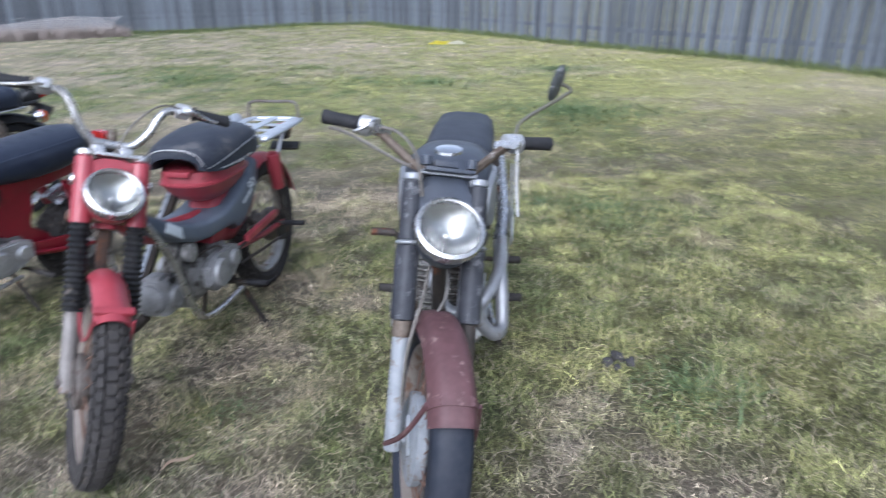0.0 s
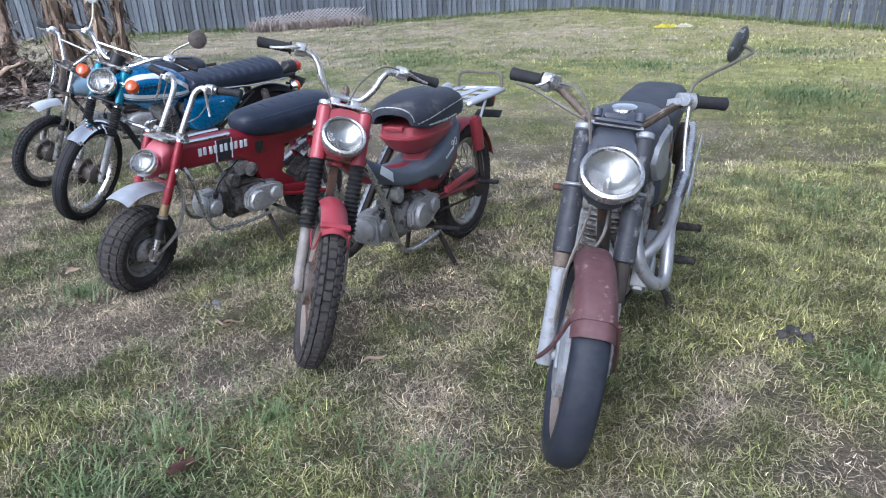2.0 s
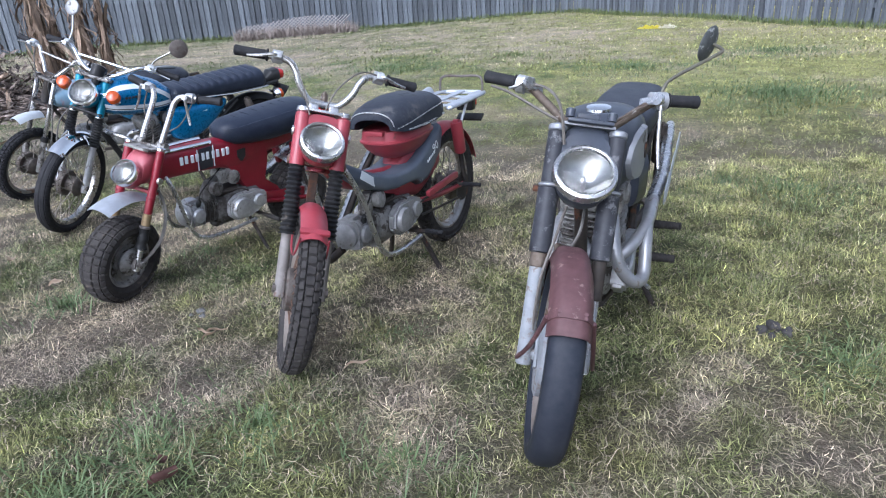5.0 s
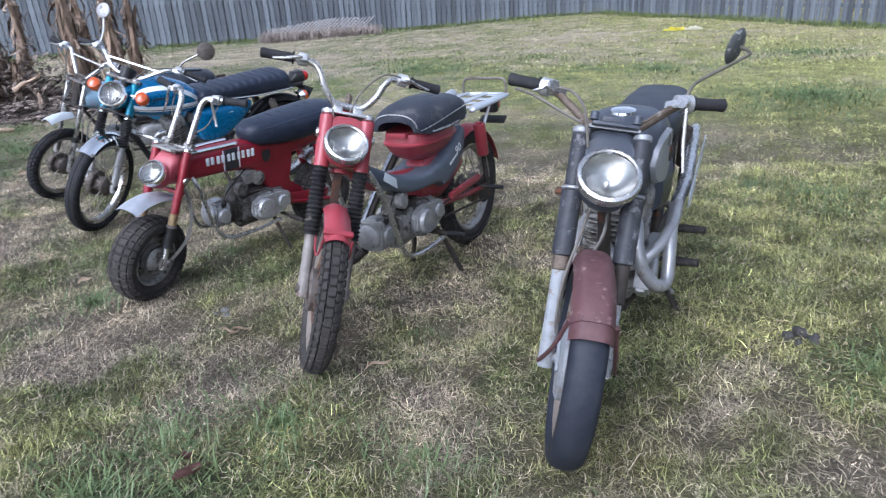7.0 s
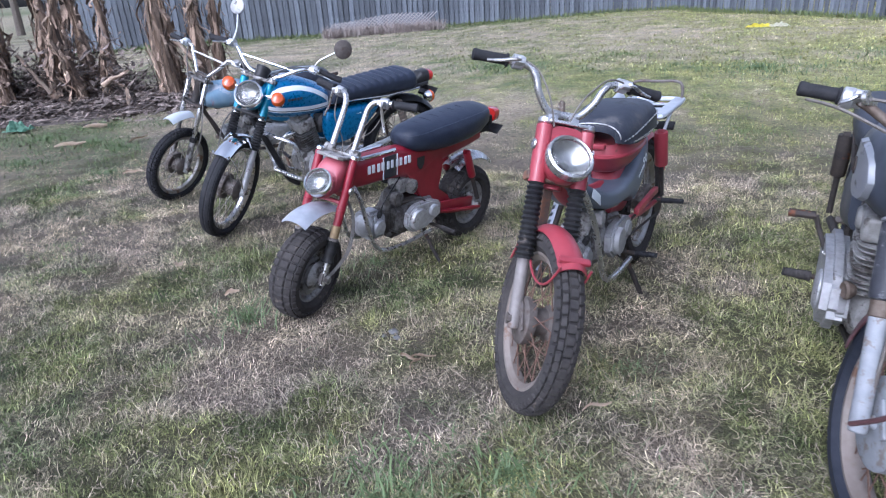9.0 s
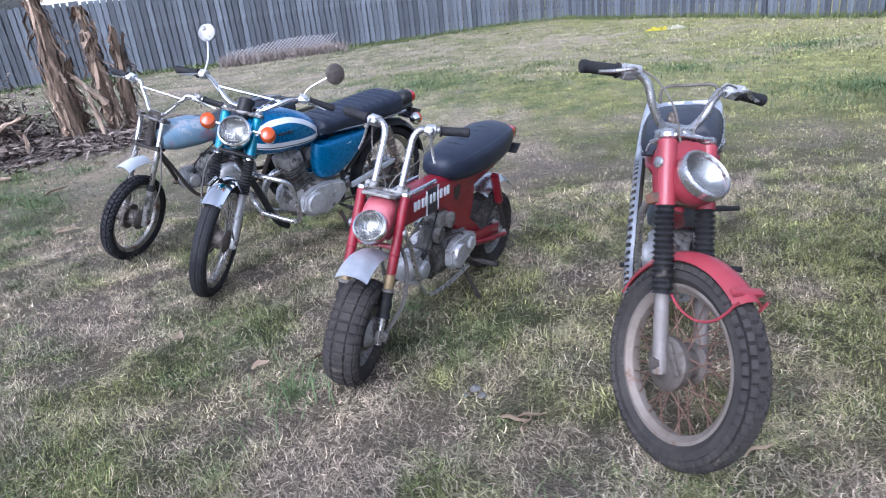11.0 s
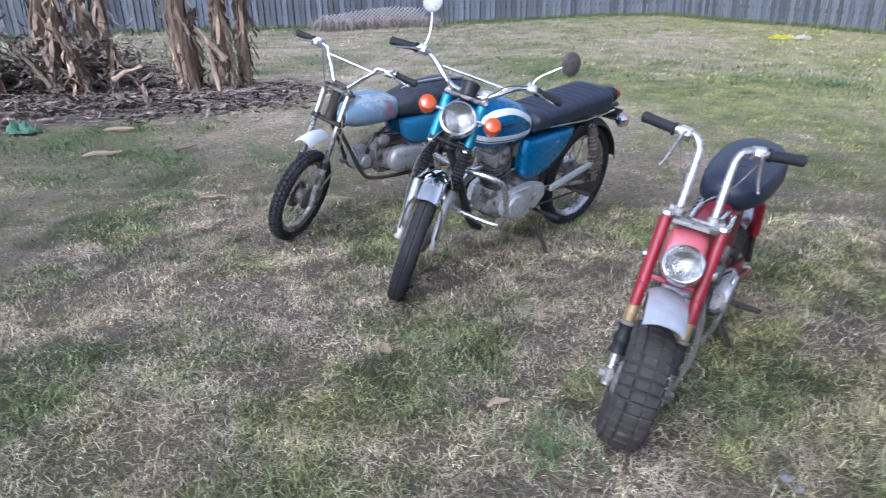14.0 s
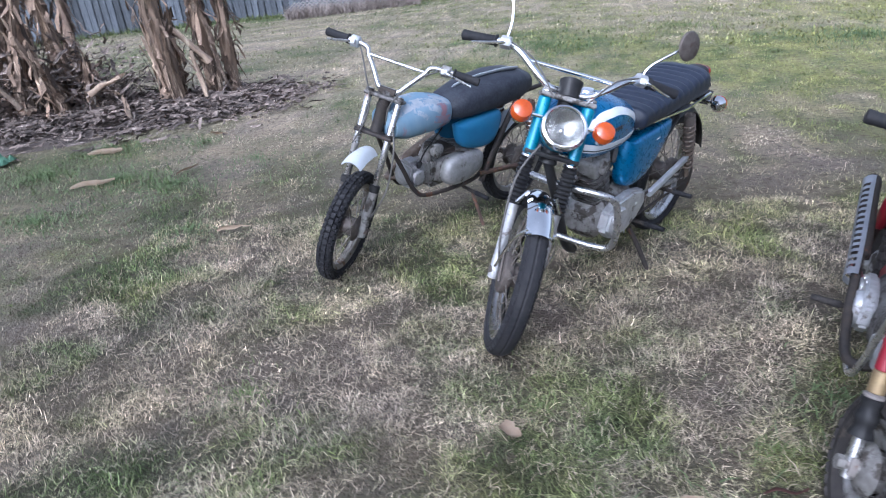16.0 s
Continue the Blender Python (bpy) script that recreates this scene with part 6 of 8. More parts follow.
def small_bike():
    root = stand_in("small_motorcycle", "small weathered pale blue motorcycle without a headlight", "motorcycle", (-1.431, 2.619, 0), 229.8, 11)
    fr = Front(1.133, 0.244, 20.8, 0.07, 29.5)
    wheel("front_wheel", root, fr.wheel, 0.246, 0.064, 0.055, "knobs", "rubber", "rim", drum_side=-1)
    wheel("rear_wheel", root, Matrix.Translation((0, 0, 0.244)), 0.246, 0.066, 0.056, "knobs", "rubber", "rim", drum_side=1)
    fork_legs(root, fr, 0.067, 0.60, [("slider", -0.03, 0.185, 0.0195, "alu_dirt_shade", 0), ("seal", 0.18, 0.215, 0.023, "gaiter", 0), ("stanchion", 0.21, 0.585, 0.0145, "chrome_old", 0)])
    clamps(root, fr, 0.067, 0.58, "alu_grime_shade", 0.42, "iron")
    bm = B()
    block(bm, (0.035, 0.075, 0.028), Matrix.Translation((-0.03, 0, 0.605)), 0.006)
    part("bar_clamp", bm, "iron", root, "", fr.frame)
    h = bars(root, fr, [(-0.03, 0.02, 0.61), (-0.03, 0.045, 0.614), (-0.043, 0.085, 0.665), (-0.05, 0.125, 0.715), (-0.058, 0.16, 0.750), (-0.086, 0.33, 0.752)], 0.011, "chrome_old", cross=(-0.05, 0.13, 0.722), label="chrome motocross handlebar with crossbar")
    for side in (-1, 1):
        grip_and_lever(h, side, fr.frame, (-0.073, side * 0.235, 0.753), (-0.088, side * 0.348, 0.752), drop=(-0.01, 0, -0.02), ball=False)
        bm = B()
        lathe(bm, [(0.018, 0), (0.024, 0.005), (0.024, 0.035), (0.018, 0.04)], (-0.064, side * 0.185, 0.752), (-0.1, side, 0), 14)
        part("throttle_housing", bm, "white" if side < 0 else "alu_dirt_shade", h, "", fr.frame)
    bm = B()
    mudguard(bm, (0, 0, 0), 0.366, 80, 110, 0.088, 0.026, n=14)
    part("front_fender", bm, "white", root, "short chalky white front fender", fr.wheel)
    cable(root, [(0.0, 0.06, 0.5), (0.02, 0.11, 0.38), (0.0, 0.12, 0.2), (0.0, 0.08, 0.05)], 0.004, "cable", fr.frame)
    cable(root, [(-0.06, 0.18, 0.745), (0.0, 0.12, 0.69), (0.02, 0.04, 0.56), (-0.06, 0.03, 0.42)], 0.0035, "cable", fr.frame)
    cable(root, [(-0.06, -0.18, 0.745), (0.0, -0.12, 0.68), (0.03, -0.04, 0.52), (0.03, -0.07, 0.36)], 0.0035, "cable", fr.frame)
    hull = [(0.93, 0.635, 0.69, 0.045, 2.4), (0.915, 0.605, 0.72, 0.085, 2.6), (0.84, 0.585, 0.745, 0.105, 2.6), (0.70, 0.582, 0.745, 0.108, 2.6), (0.60, 0.59, 0.72, 0.088, 2.6), (0.555, 0.61, 0.695, 0.05, 2.4)]
    bm = B()
    body(bm, hull, 28)
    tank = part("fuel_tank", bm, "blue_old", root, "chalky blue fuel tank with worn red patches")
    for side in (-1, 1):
        # pale crown bands: part chalking, part painted sheen of the sky
        for line, w, mat in (([(0.90, 0.712), (0.84, 0.734), (0.75, 0.735), (0.66, 0.728), (0.60, 0.708)], 0.009, "chalk_sheen"), ([(0.83, 0.722), (0.79, 0.706), (0.76, 0.680)], 0.010, "chalk_sheen"), ([(0.74, 0.724), (0.70, 0.708), (0.68, 0.690)], 0.013, "chalk_sheen"), ([(0.72, 0.668), (0.66, 0.650), (0.61, 0.645)], 0.016, "rosy")):
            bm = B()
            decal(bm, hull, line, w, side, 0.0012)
            part("worn_patch", bm, mat, tank, "chalked patch with sky sheen painted in" if mat == "chalk_sheen" else "faded pink patch")
    bm = B()
    body(bm, [(0.58, 0.62, 0.69, 0.075, 2.6), (0.55, 0.605, 0.715, 0.10, 2.8), (0.42, 0.60, 0.752, 0.118, 3), (0.24, 0.605, 0.765, 0.120, 3), (0.12, 0.615, 0.755, 0.112, 3), (0.045, 0.63, 0.735, 0.09, 2.8), (0.02, 0.65, 0.71, 0.05, 2.4)], 26)
    seat = part("seat", bm, "vinyl_old", root, "black vinyl seat with a split top cover")
    bm = B()
    tube(bm, rounded([(0.50, -0.02, 0.73), (0.40, 0.0, 0.757), (0.22, 0.03, 0.771), (0.11, 0.04, 0.762)], 4), [0.004] + [0.016] * 11 + [0.005], 8, 0.35)
    part("foam", bm, "white", seat, "pale foam showing through the split")
    for side in (-1, 1):
        bm = B()
        pillow(bm, [(0.565, 0.59), (0.42, 0.605), (0.27, 0.60), (0.26, 0.52), (0.31, 0.445), (0.42, 0.44), (0.53, 0.485)], side * 0.055, side * 0.112)
        part("side_cover", bm, "blue_side", root, "blue side cover")
    bm = B()
    tube(bm, rounded([(0.93, 0, 0.70), (0.88, 0, 0.62), (0.5, 0, 0.60), (0.25, 0, 0.62)], 4), 0.018, 10)
    for side in (-1, 1):
        tube(bm, rounded([(0.95, side * 0.02, 0.64), (0.86, side * 0.05, 0.46), (0.80, side * 0.07, 0.335), (0.72, side * 0.08, 0.285), (0.45, side * 0.085, 0.27), (0.36, side * 0.085, 0.30)], 5), 0.0105, 8)
        tube(bm, rounded([(0.36, side * 0.085, 0.24), (0.22, side * 0.085, 0.50), (0.12, side * 0.085, 0.66)], 4), 0.014, 8)
        tube(bm, rounded([(0.5, side * 0.06, 0.63), (0.2, side * 0.08, 0.645), (-0.1, side * 0.08, 0.66)], 4), 0.011, 8)
    head_tube(bm, fr, 0.62, 0.14, 0.027)
    part("frame", bm, "iron", root, "rusty dark tubular cradle frame")
    flat_engine(root, 0.54, 0.375, 0.95, mat="alu_scuffed", case="alu_dirt_shade", boxy=True)
    bm = B()
    for side in (-1, 1):
        tube(bm, [(0.38, side * 0.085, 0.29), (0.0, side * 0.1, 0.244)], 0.016, 10, 0.75)
    part("swingarm", bm, "frame_rust", root)
    for side in (-1, 1):
        shock(root, (0.06, side * 0.105, 0.60), (0.0, side * 0.105, 0.27), "frame_rust", True, 0.022)
        peg(root, 0.44, 0.13, 0.22, side)
    bm = B()
    mudguard(bm, (0, 0, 0.244), 0.29, 50, 165, 0.11, 0.03, n=20)
    part("rear_fender", bm, "white", root, "pale rear fender")
    bm = B()
    tube(bm, rounded([(0.79, -0.03, 0.36), (0.82, -0.1, 0.34), (0.7, -0.14, 0.36), (0.4, -0.14, 0.46), (-0.1, -0.14, 0.58)], 5), [0.014] * 11 + [0.03] * 10, 12)
    part("exhaust_pipe", bm, "rust_bar", root)
    bm = B()
    tube(bm, rounded([(0.42, 0.08, 0.21), (0.41, 0.13, 0.11), (0.39, 0.19, -0.035)], 4), 0.009, 8)
    part("side_stand", bm, "frame_rust", root)
    return root


def old_bike():
    root = stand_in("grey_motorcycle", "old grey motorcycle with a rusty maroon front fender", "motorcycle", (1.575, 0.798, 0), 256.1, 2.35)
    fr = Front(1.339, 0.276, 25.8, 0.08, 15.6)
    wheel("front_wheel", root, fr.wheel, 0.278, 0.090, 0.072, "none", "tyre_smooth", "rim_rust", hub_r=0.080, hub_w=0.10, drum_side=-1, spoke_mat="spoke_rust", hub_mat="whitewash")
    wheel("rear_wheel", root, Matrix.Translation((0, 0, 0.278)), 0.28, 0.1, 0.076, "none", "tyre_smooth", "rim_rust", drum_side=1, spoke_mat="spoke_rust")
    headlamp(root, fr, 0.484, 0.075, 0.079, 0.10, "grey_paint", "chrome_old", label="large round headlight in a grey nacelle")
    bm = B()
    body(bm, [(-0.08, 0.48, 0.618, 0.056, 4.2), (-0.02, 0.46, 0.622, 0.063, 4.2), (0.0, 0.45, 0.620, 0.066, 3.8), (0.016, 0.45, 0.598, 0.066, 3.2)])
    part("nacelle", bm, "grey_paint", root, "", fr.frame)
    bm = B()
    block(bm, (0.10, 0.12, 0.010), Matrix.Translation((-0.005, 0, 0.626)), 0.004)
    lathe(bm, [(0.012, 0), (0.013, 0.02), (0.006, 0.024)], (0.02, -0.055, 0.637), (0, 0, 1), 10)
    lathe(bm, [(0.012, 0), (0.013, 0.02), (0.006, 0.024)], (0.02, 0.055, 0.637), (0, 0, 1), 10)
    block(bm, (0.04, 0.06, 0.016), Matrix.Translation((-0.01, -0.005, 0.646)), 0.005)
    part("top_clamp", bm, "grey_paint", root, "", fr.frame)
    bm = B()
    body(bm, [(-0.075, 0.618, 0.630, 0.058, 6), (0.0, 0.618, 0.630, 0.069, 6), (0.022, 0.616, 0.626, 0.068, 5)])
    part("nacelle_edge", bm, "knee", root, "pale worn edge round the nacelle top", fr.frame)
    upper = [("lower_shroud", 0.27, 0.448, 0.0285, "shroud", 0), ("band", 0.446, 0.458, 0.030, "knee", 0), ("upper_shroud", 0.456, 0.60, 0.024, "shroud", 0), ("cap", 0.598, 0.617, 0.0245, "knee", 0)]
    fork_legs(root, fr, 0.081, 0.61, [("slider", -0.03, 0.235, 0.0205, "whitewash", 0), ("collar", 0.23, 0.275, 0.0225, "rust_bar", 0)] + upper, (-1,))
    fork_legs(root, fr, 0.079, 0.61, [("slider", -0.03, 0.17, 0.0135, "whitewash", 0), ("collar", 0.165, 0.275, 0.0195, "iron", 0)] + upper, (1,))
    h = bars(root, fr, [(-0.03, 0.03, 0.632), (-0.035, 0.065, 0.638), (-0.055, 0.12, 0.685), (-0.08, 0.17, 0.728), (-0.10, 0.205, 0.742), (-0.122, 0.288, 0.754)], 0.0115, "rust_bar", label="rusty bent handlebar")
    for side in (-1, 1):
        grip_and_lever(h, side, fr.frame, (-0.102, side * 0.208, 0.743), (-0.124, side * 0.302, 0.756), r=0.0165, drop=(-0.01, 0, -0.19) if side > 0 else (0.02, 0, -0.03), clamp_mat="alu", ball=False, reach=0.03 if side > 0 else 0.05)
        bm = B()
        lathe(bm, [(0.019, -0.012), (0.026, -0.008), (0.026, 0.014), (0.019, 0.018)], (-0.096, side * 0.192, 0.738), (-0.25, side, 0.12), 16)
        part("control_housing", bm, "alu", h, "", fr.frame)
        bm = B()
        plate(bm, [(-0.02, 0.0), (0.03, 0.0), (0.04, 0.012), (0.03, 0.022), (-0.02, 0.02)], -0.006, 0.006, 0.002)
        lathe(bm, [(0.017, -0.005), (0.017, 0.005)], (0.04, 0, 0.012), (0, 1, 0), 14)
        part("bracket", bm, "chrome_old", h, "", fr.frame @ Matrix.Translation((-0.07, side * 0.15, 0.715)) @ Matrix.Rotation(side * 0.7, 4, "Z"))
    bm = B()
    tube(bm, rounded([(-0.10, 0.197, 0.745), (-0.106, 0.198, 0.778), (-0.105, 0.222, 0.812), (-0.10, 0.325, 0.886), (-0.10, 0.338, 0.903), (-0.10, 0.312, 0.915)], 5), 0.005, 8)
    mr = part("mirror", bm, "olive_steel", root, "round mirror on a tarnished bent stem", fr.frame)
    bm = B()
    lathe(bm, [(0.015, -0.009), (0.042, -0.006), (0.05, 0.0), (0.048, 0.004), (0.044, 0.003)], (-0.10, 0.299, 0.915), (-0.45, -0.80, 0.35), 28)
    part("mirror_shell", bm, "mottled", mr, "", fr.frame)
    bm = B()
    lathe(bm, [(0.045, 0.0045), (0.03, 0.006), (0.001, 0.0065)], (-0.10, 0.299, 0.915), (-0.45, -0.80, 0.35), 28)
    part("mirror_glass", bm, "mirror_glass", mr, "", fr.frame)
    for pts, mt in (([(-0.09, -0.20, 0.735), (-0.03, -0.13, 0.72), (0.03, -0.085, 0.66), (0.03, -0.06, 0.56)], "cable_pale"), ([(-0.08, 0.17, 0.725), (-0.02, 0.11, 0.68), (0.0, 0.05, 0.63)], "rust_bar"),
                    ([(0.02, -0.03, 0.40), (0.05, -0.045, 0.33), (0.04, -0.07, 0.2), (0.01, -0.07, 0.05)], "cable_pale"), ([(0.0, 0.02, 0.40), (0.04, 0.01, 0.33), (0.0, -0.02, 0.26)], "cable"),
                    ([(-0.12, -0.28, 0.73), (-0.06, -0.22, 0.70), (-0.03, -0.12, 0.65), (-0.05, -0.05, 0.63)], "cable_pale")):
        cable(h, pts, 0.0042, mt, fr.frame)
    bm = B()
    mudguard(bm, (0, 0, 0), 0.299, 43, 172, 0.105, 0.044, n=26, m=13, power=4.5)
    gd = part("front_fender", bm, "maroon", root, "rusty maroon front fender", fr.wheel)
    bm = B()
    mudguard(bm, (0, 0, 0), 0.302, 51, 55, 0.110, 0.046, thick=0.005, n=3, m=13, power=4.5)
    for side in (-1, 1):
        tube(bm, rounded([(0.265 * math.cos(radians(53)), side * 0.054, 0.265 * math.sin(radians(53))), (0.10, side * 0.078, 0.09), (0.01, side * 0.10, -0.01)], 4), 0.006, 7)
        for a in (41, 43):
            lathe(bm, [(0.005, 0.0), (0.005, 0.004)], (0.297 * math.cos(radians(a + 11)), side * 0.03, 0.297 * math.sin(radians(a + 11))), (1, 0, 1), 6)
    part("fender_stay", bm, "maroon", gd, "", fr.wheel)
    bm = B()
    for side in (-1, 1):
        block(bm, (0.02, 0.006, 0.24), Matrix.Translation((-0.03, side * 0.058, 0.30)) @ Matrix.Rotation(0.1, 4, "Y"), 0.002)
    part("fender_bracket", bm, "whitewash", root, "", fr.frame)
    # tank, seat, engine
    bm = B()
    body(bm, [(0.985, 0.66, 0.76, 0.05, 2.4), (0.965, 0.63, 0.80, 0.085, 2.6), (0.90, 0.60, 0.835, 0.115, 2.6), (0.80, 0.59, 0.845, 0.13, 2.7), (0.66, 0.60, 0.825, 0.125, 2.7), (0.55, 0.625, 0.79, 0.10, 2.6), (0.49, 0.65, 0.745, 0.06, 2.4)], 32)
    tank = part("fuel_tank", bm, "grey_paint", root, "old grey fuel tank with pale knee panels")
    bm = B()
    lathe(bm, [(0.034, 0), (0.038, 0.003), (0.036, 0.010), (0.028, 0.013), (0.002, 0.014)], (0.855, 0, 0.836), (0.1, 0, 1), 26)
    part("filler_cap", bm, "chrome", tank)
    for side in (-1, 1):
        bm = B()
        loops = []
        for i in range(21):
            t = i / 20
            x = 0.935 - 0.33 * t
            prof = math.sin(math.pi * min(1, t ** 0.62)) ** 0.75 * 0.075 + 0.001
            zc = 0.705 + 0.02 * t
            hw = 0.132 - 1.0 * (x - 0.79) ** 2
            loops.append([V(x, side * (hw - 0.012), zc - prof), V(x, side * (hw + 0.004), zc - prof * 0.9), V(x, side * (hw + 0.007), zc), V(x, side * (hw + 0.003), zc + prof * 0.9), V(x, side * (hw - 0.012), zc + prof)])
        skin(bm, loops)
        pad = part("knee_panel", bm, "knee", tank, "pale teardrop knee panel")
        bm = B()
        lathe(bm, [(0.024, 0), (0.024, 0.004), (0.018, 0.006), (0.01, 0.005)], (0.80, side * 0.137, 0.715), (0, side, 0), 20)
        part("badge", bm, "iron", pad)
    bm = B()
    body(bm, [(0.53, 0.67, 0.73, 0.07, 2.8), (0.49, 0.655, 0.755, 0.10, 3), (0.36, 0.64, 0.77, 0.12, 3), (0.15, 0.645, 0.775, 0.12, 3), (-0.08, 0.66, 0.77, 0.11, 3), (-0.14, 0.68, 0.74, 0.08, 2.6)], 26)
    part("seat", bm, "vinyl_old", root, "dark worn vinyl seat")
    bm = B()
    tube(bm, rounded([(1.02, 0, 0.72), (0.96, 0, 0.66), (0.6, 0, 0.61), (0.3, 0, 0.63), (-0.1, 0, 0.68)], 4), 0.02, 10)
    tube(bm, rounded([(1.05, 0, 0.66), (0.99, 0, 0.45), (0.93, 0, 0.28), (0.85, 0, 0.20)], 4), 0.02, 10)
    for side in (-1, 1):
        tube(bm, rounded([(0.85, side * 0.05, 0.20), (0.6, side * 0.08, 0.19), (0.42, side * 0.08, 0.25), (0.36, side * 0.075, 0.45), (0.34, side * 0.07, 0.64)], 4), 0.014, 8)
        tube(bm, rounded([(0.40, side * 0.08, 0.30), (0.0, side * 0.11, 0.278)], 2), 0.016, 8)
        tube(bm, rounded([(0.36, side * 0.075, 0.40), (0.10, side * 0.1, 0.66)], 2), 0.011, 8)
    head_tube(bm, fr, 0.63, 0.16, 0.032)
    part("frame", bm, "iron", root, "dark tubular frame")
    upright_engine(root, 0.72, 0.30, 1.1, 6, cyl_r=0.100, cyl_h=0.165, barrel="alu_dirt_shade")
    bm = B()
    lathe(bm, [(0.016, -0.02), (0.026, -0.006), (0.027, 0.004), (0.022, 0.010), (0.016, 0.004), (0.006, 0.002)], (0.87, -0.095, 0.375), (0.4, -1, 0), 18)
    part("horn", bm, "rust_bar", root, "rusty round horn")
    bm = B()
    tube(bm, rounded([(0.80, 0.035, 0.535), (0.88, 0.07, 0.52), (0.945, 0.092, 0.45), (0.955, 0.118, 0.385), (0.94, 0.155, 0.34), (0.88, 0.178, 0.335), (0.82, 0.172, 0.42), (0.75, 0.164, 0.462), (0.58, 0.16, 0.495)], 6), 0.020, 12)
    tube(bm, rounded([(0.80, -0.03, 0.53), (0.89, -0.025, 0.47), (0.91, 0.02, 0.39), (0.90, 0.085, 0.385), (0.85, 0.135, 0.425), (0.75, 0.165, 0.47), (0.62, 0.165, 0.50)], 6), 0.019, 12)
    ex = part("exhaust_pipe", bm, "pipe_grey", root, "twin silver-grey header pipes")
    bm = B()
    tube(bm, rounded([(0.64, 0.16, 0.485), (0.58, 0.162, 0.495), (0.40, 0.168, 0.522), (0.15, 0.158, 0.553), (-0.15, 0.145, 0.585)], 4), [0.02] + [0.023] * 14 + [0.021, 0.018], 14)
    mf = part("muffler", bm, "chrome_old", ex, "silver upswept muffler")
    bm = B()
    for i in range(3):
        a, b = V(0.58 - 0.2 * i, 0.196, 0.497 + 0.026 * i), V(0.42 - 0.2 * i, 0.196, 0.518 + 0.026 * i)
        d = b - a
        block(bm, (d.length, 0.004, 0.055), Matrix.Translation((a + b) / 2) @ d.to_track_quat("X", "Z").to_matrix().to_4x4(), 0.0015, 1)
    for i in range(9):
        block(bm, (0.006, 0.006, 0.04), Matrix.Translation((0.57 - 0.02 * i, 0.1985, 0.499 + 0.0026 * i)) @ Matrix.Rotation(0.15, 4, "Y"), 0.0)
    part("heat_shield", bm, "silver_paint", mf, "slotted heat shield")
    for side in (-1, 1):
        peg(root, 0.50, 0.165, 0.24, side, rubber="tyre_dirty", L=0.085, fat=1.45)
        if side > 0:
            peg(root, 0.22, 0.15, 0.262, side, rubber="tyre_dirty", L=0.10, fat=1.45)
        shock(root, (0.02, side * 0.12, 0.62), (0.0, side * 0.12, 0.30), "iron", False, 0.026)
    bm = B()
    tube(bm, rounded([(0.60, -0.14, 0.36), (0.55, -0.17, 0.42), (0.54, -0.19, 0.47)], 4), 0.008, 8)
    tube(bm, [(0.54, -0.19, 0.47), (0.54, -0.27, 0.47)], 0.014, 8)
    part("kick_lever", bm, "iron", root)
    bm = B()
    plate(bm, [(0.44, 0.25), (0.43, 0.38), (0.53, 0.435), (0.72, 0.435), (0.855, 0.39), (0.88, 0.29), (0.80, 0.20), (0.57, 0.19)], -0.152, -0.085, 0.022)
    lathe(bm, [(0.062, 0), (0.062, 0.008), (0.05, 0.016), (0.012, 0.017)], (0.74, -0.150, 0.305), (0, -1, 0), 28)
    bolts(bm, (0.66, -0.151, 0.31), (0, -1, 0), 0.088, 6)
    part("timing_cover", bm, "alu_scuffed", root, "scuffed alloy timing cover")
    bm = B()
    tube(bm, rounded([(0.56, 0.14, 0.24), (0.66, 0.16, 0.22), (0.72, 0.19, 0.22)], 4), 0.007, 8)
    part("gear_lever", bm, "chrome_old", root)
    bm = B()
    mudguard(bm, (0, 0, 0.278), 0.325, 45, 168, 0.14, 0.04, n=22)
    part("rear_fender", bm, "grey_paint", root, "grey rear fender")
    bm = B()
    body(bm, [(-0.30, 0.62, 0.68, 0.03, 3), (-0.34, 0.615, 0.685, 0.04, 3), (-0.36, 0.63, 0.67, 0.03, 2.6)])
    part("tail_light", bm, "red_lens", root)
    bm = B()
    tube(bm, rounded([(0.46, 0.09, 0.22), (0.45, 0.14, 0.12), (0.43, 0.20, -0.006)], 4), 0.012, 8)
    part("side_stand", bm, "iron", root, "side stand")
    bm = B()
    body(bm, [(0.30, 0.40, 0.60, 0.10, 3.4), (0.38, 0.38, 0.63, 0.12, 3.4), (0.48, 0.40, 0.61, 0.10, 3.4)], 20)
    part("tool_box", bm, "grey_paint", root)
    return root


trail_bike(), mini_bike(), road_bike(), small_bike(), old_bike()


# ---- grass ----
M["blade"] = turf_material("grass_blades", True)


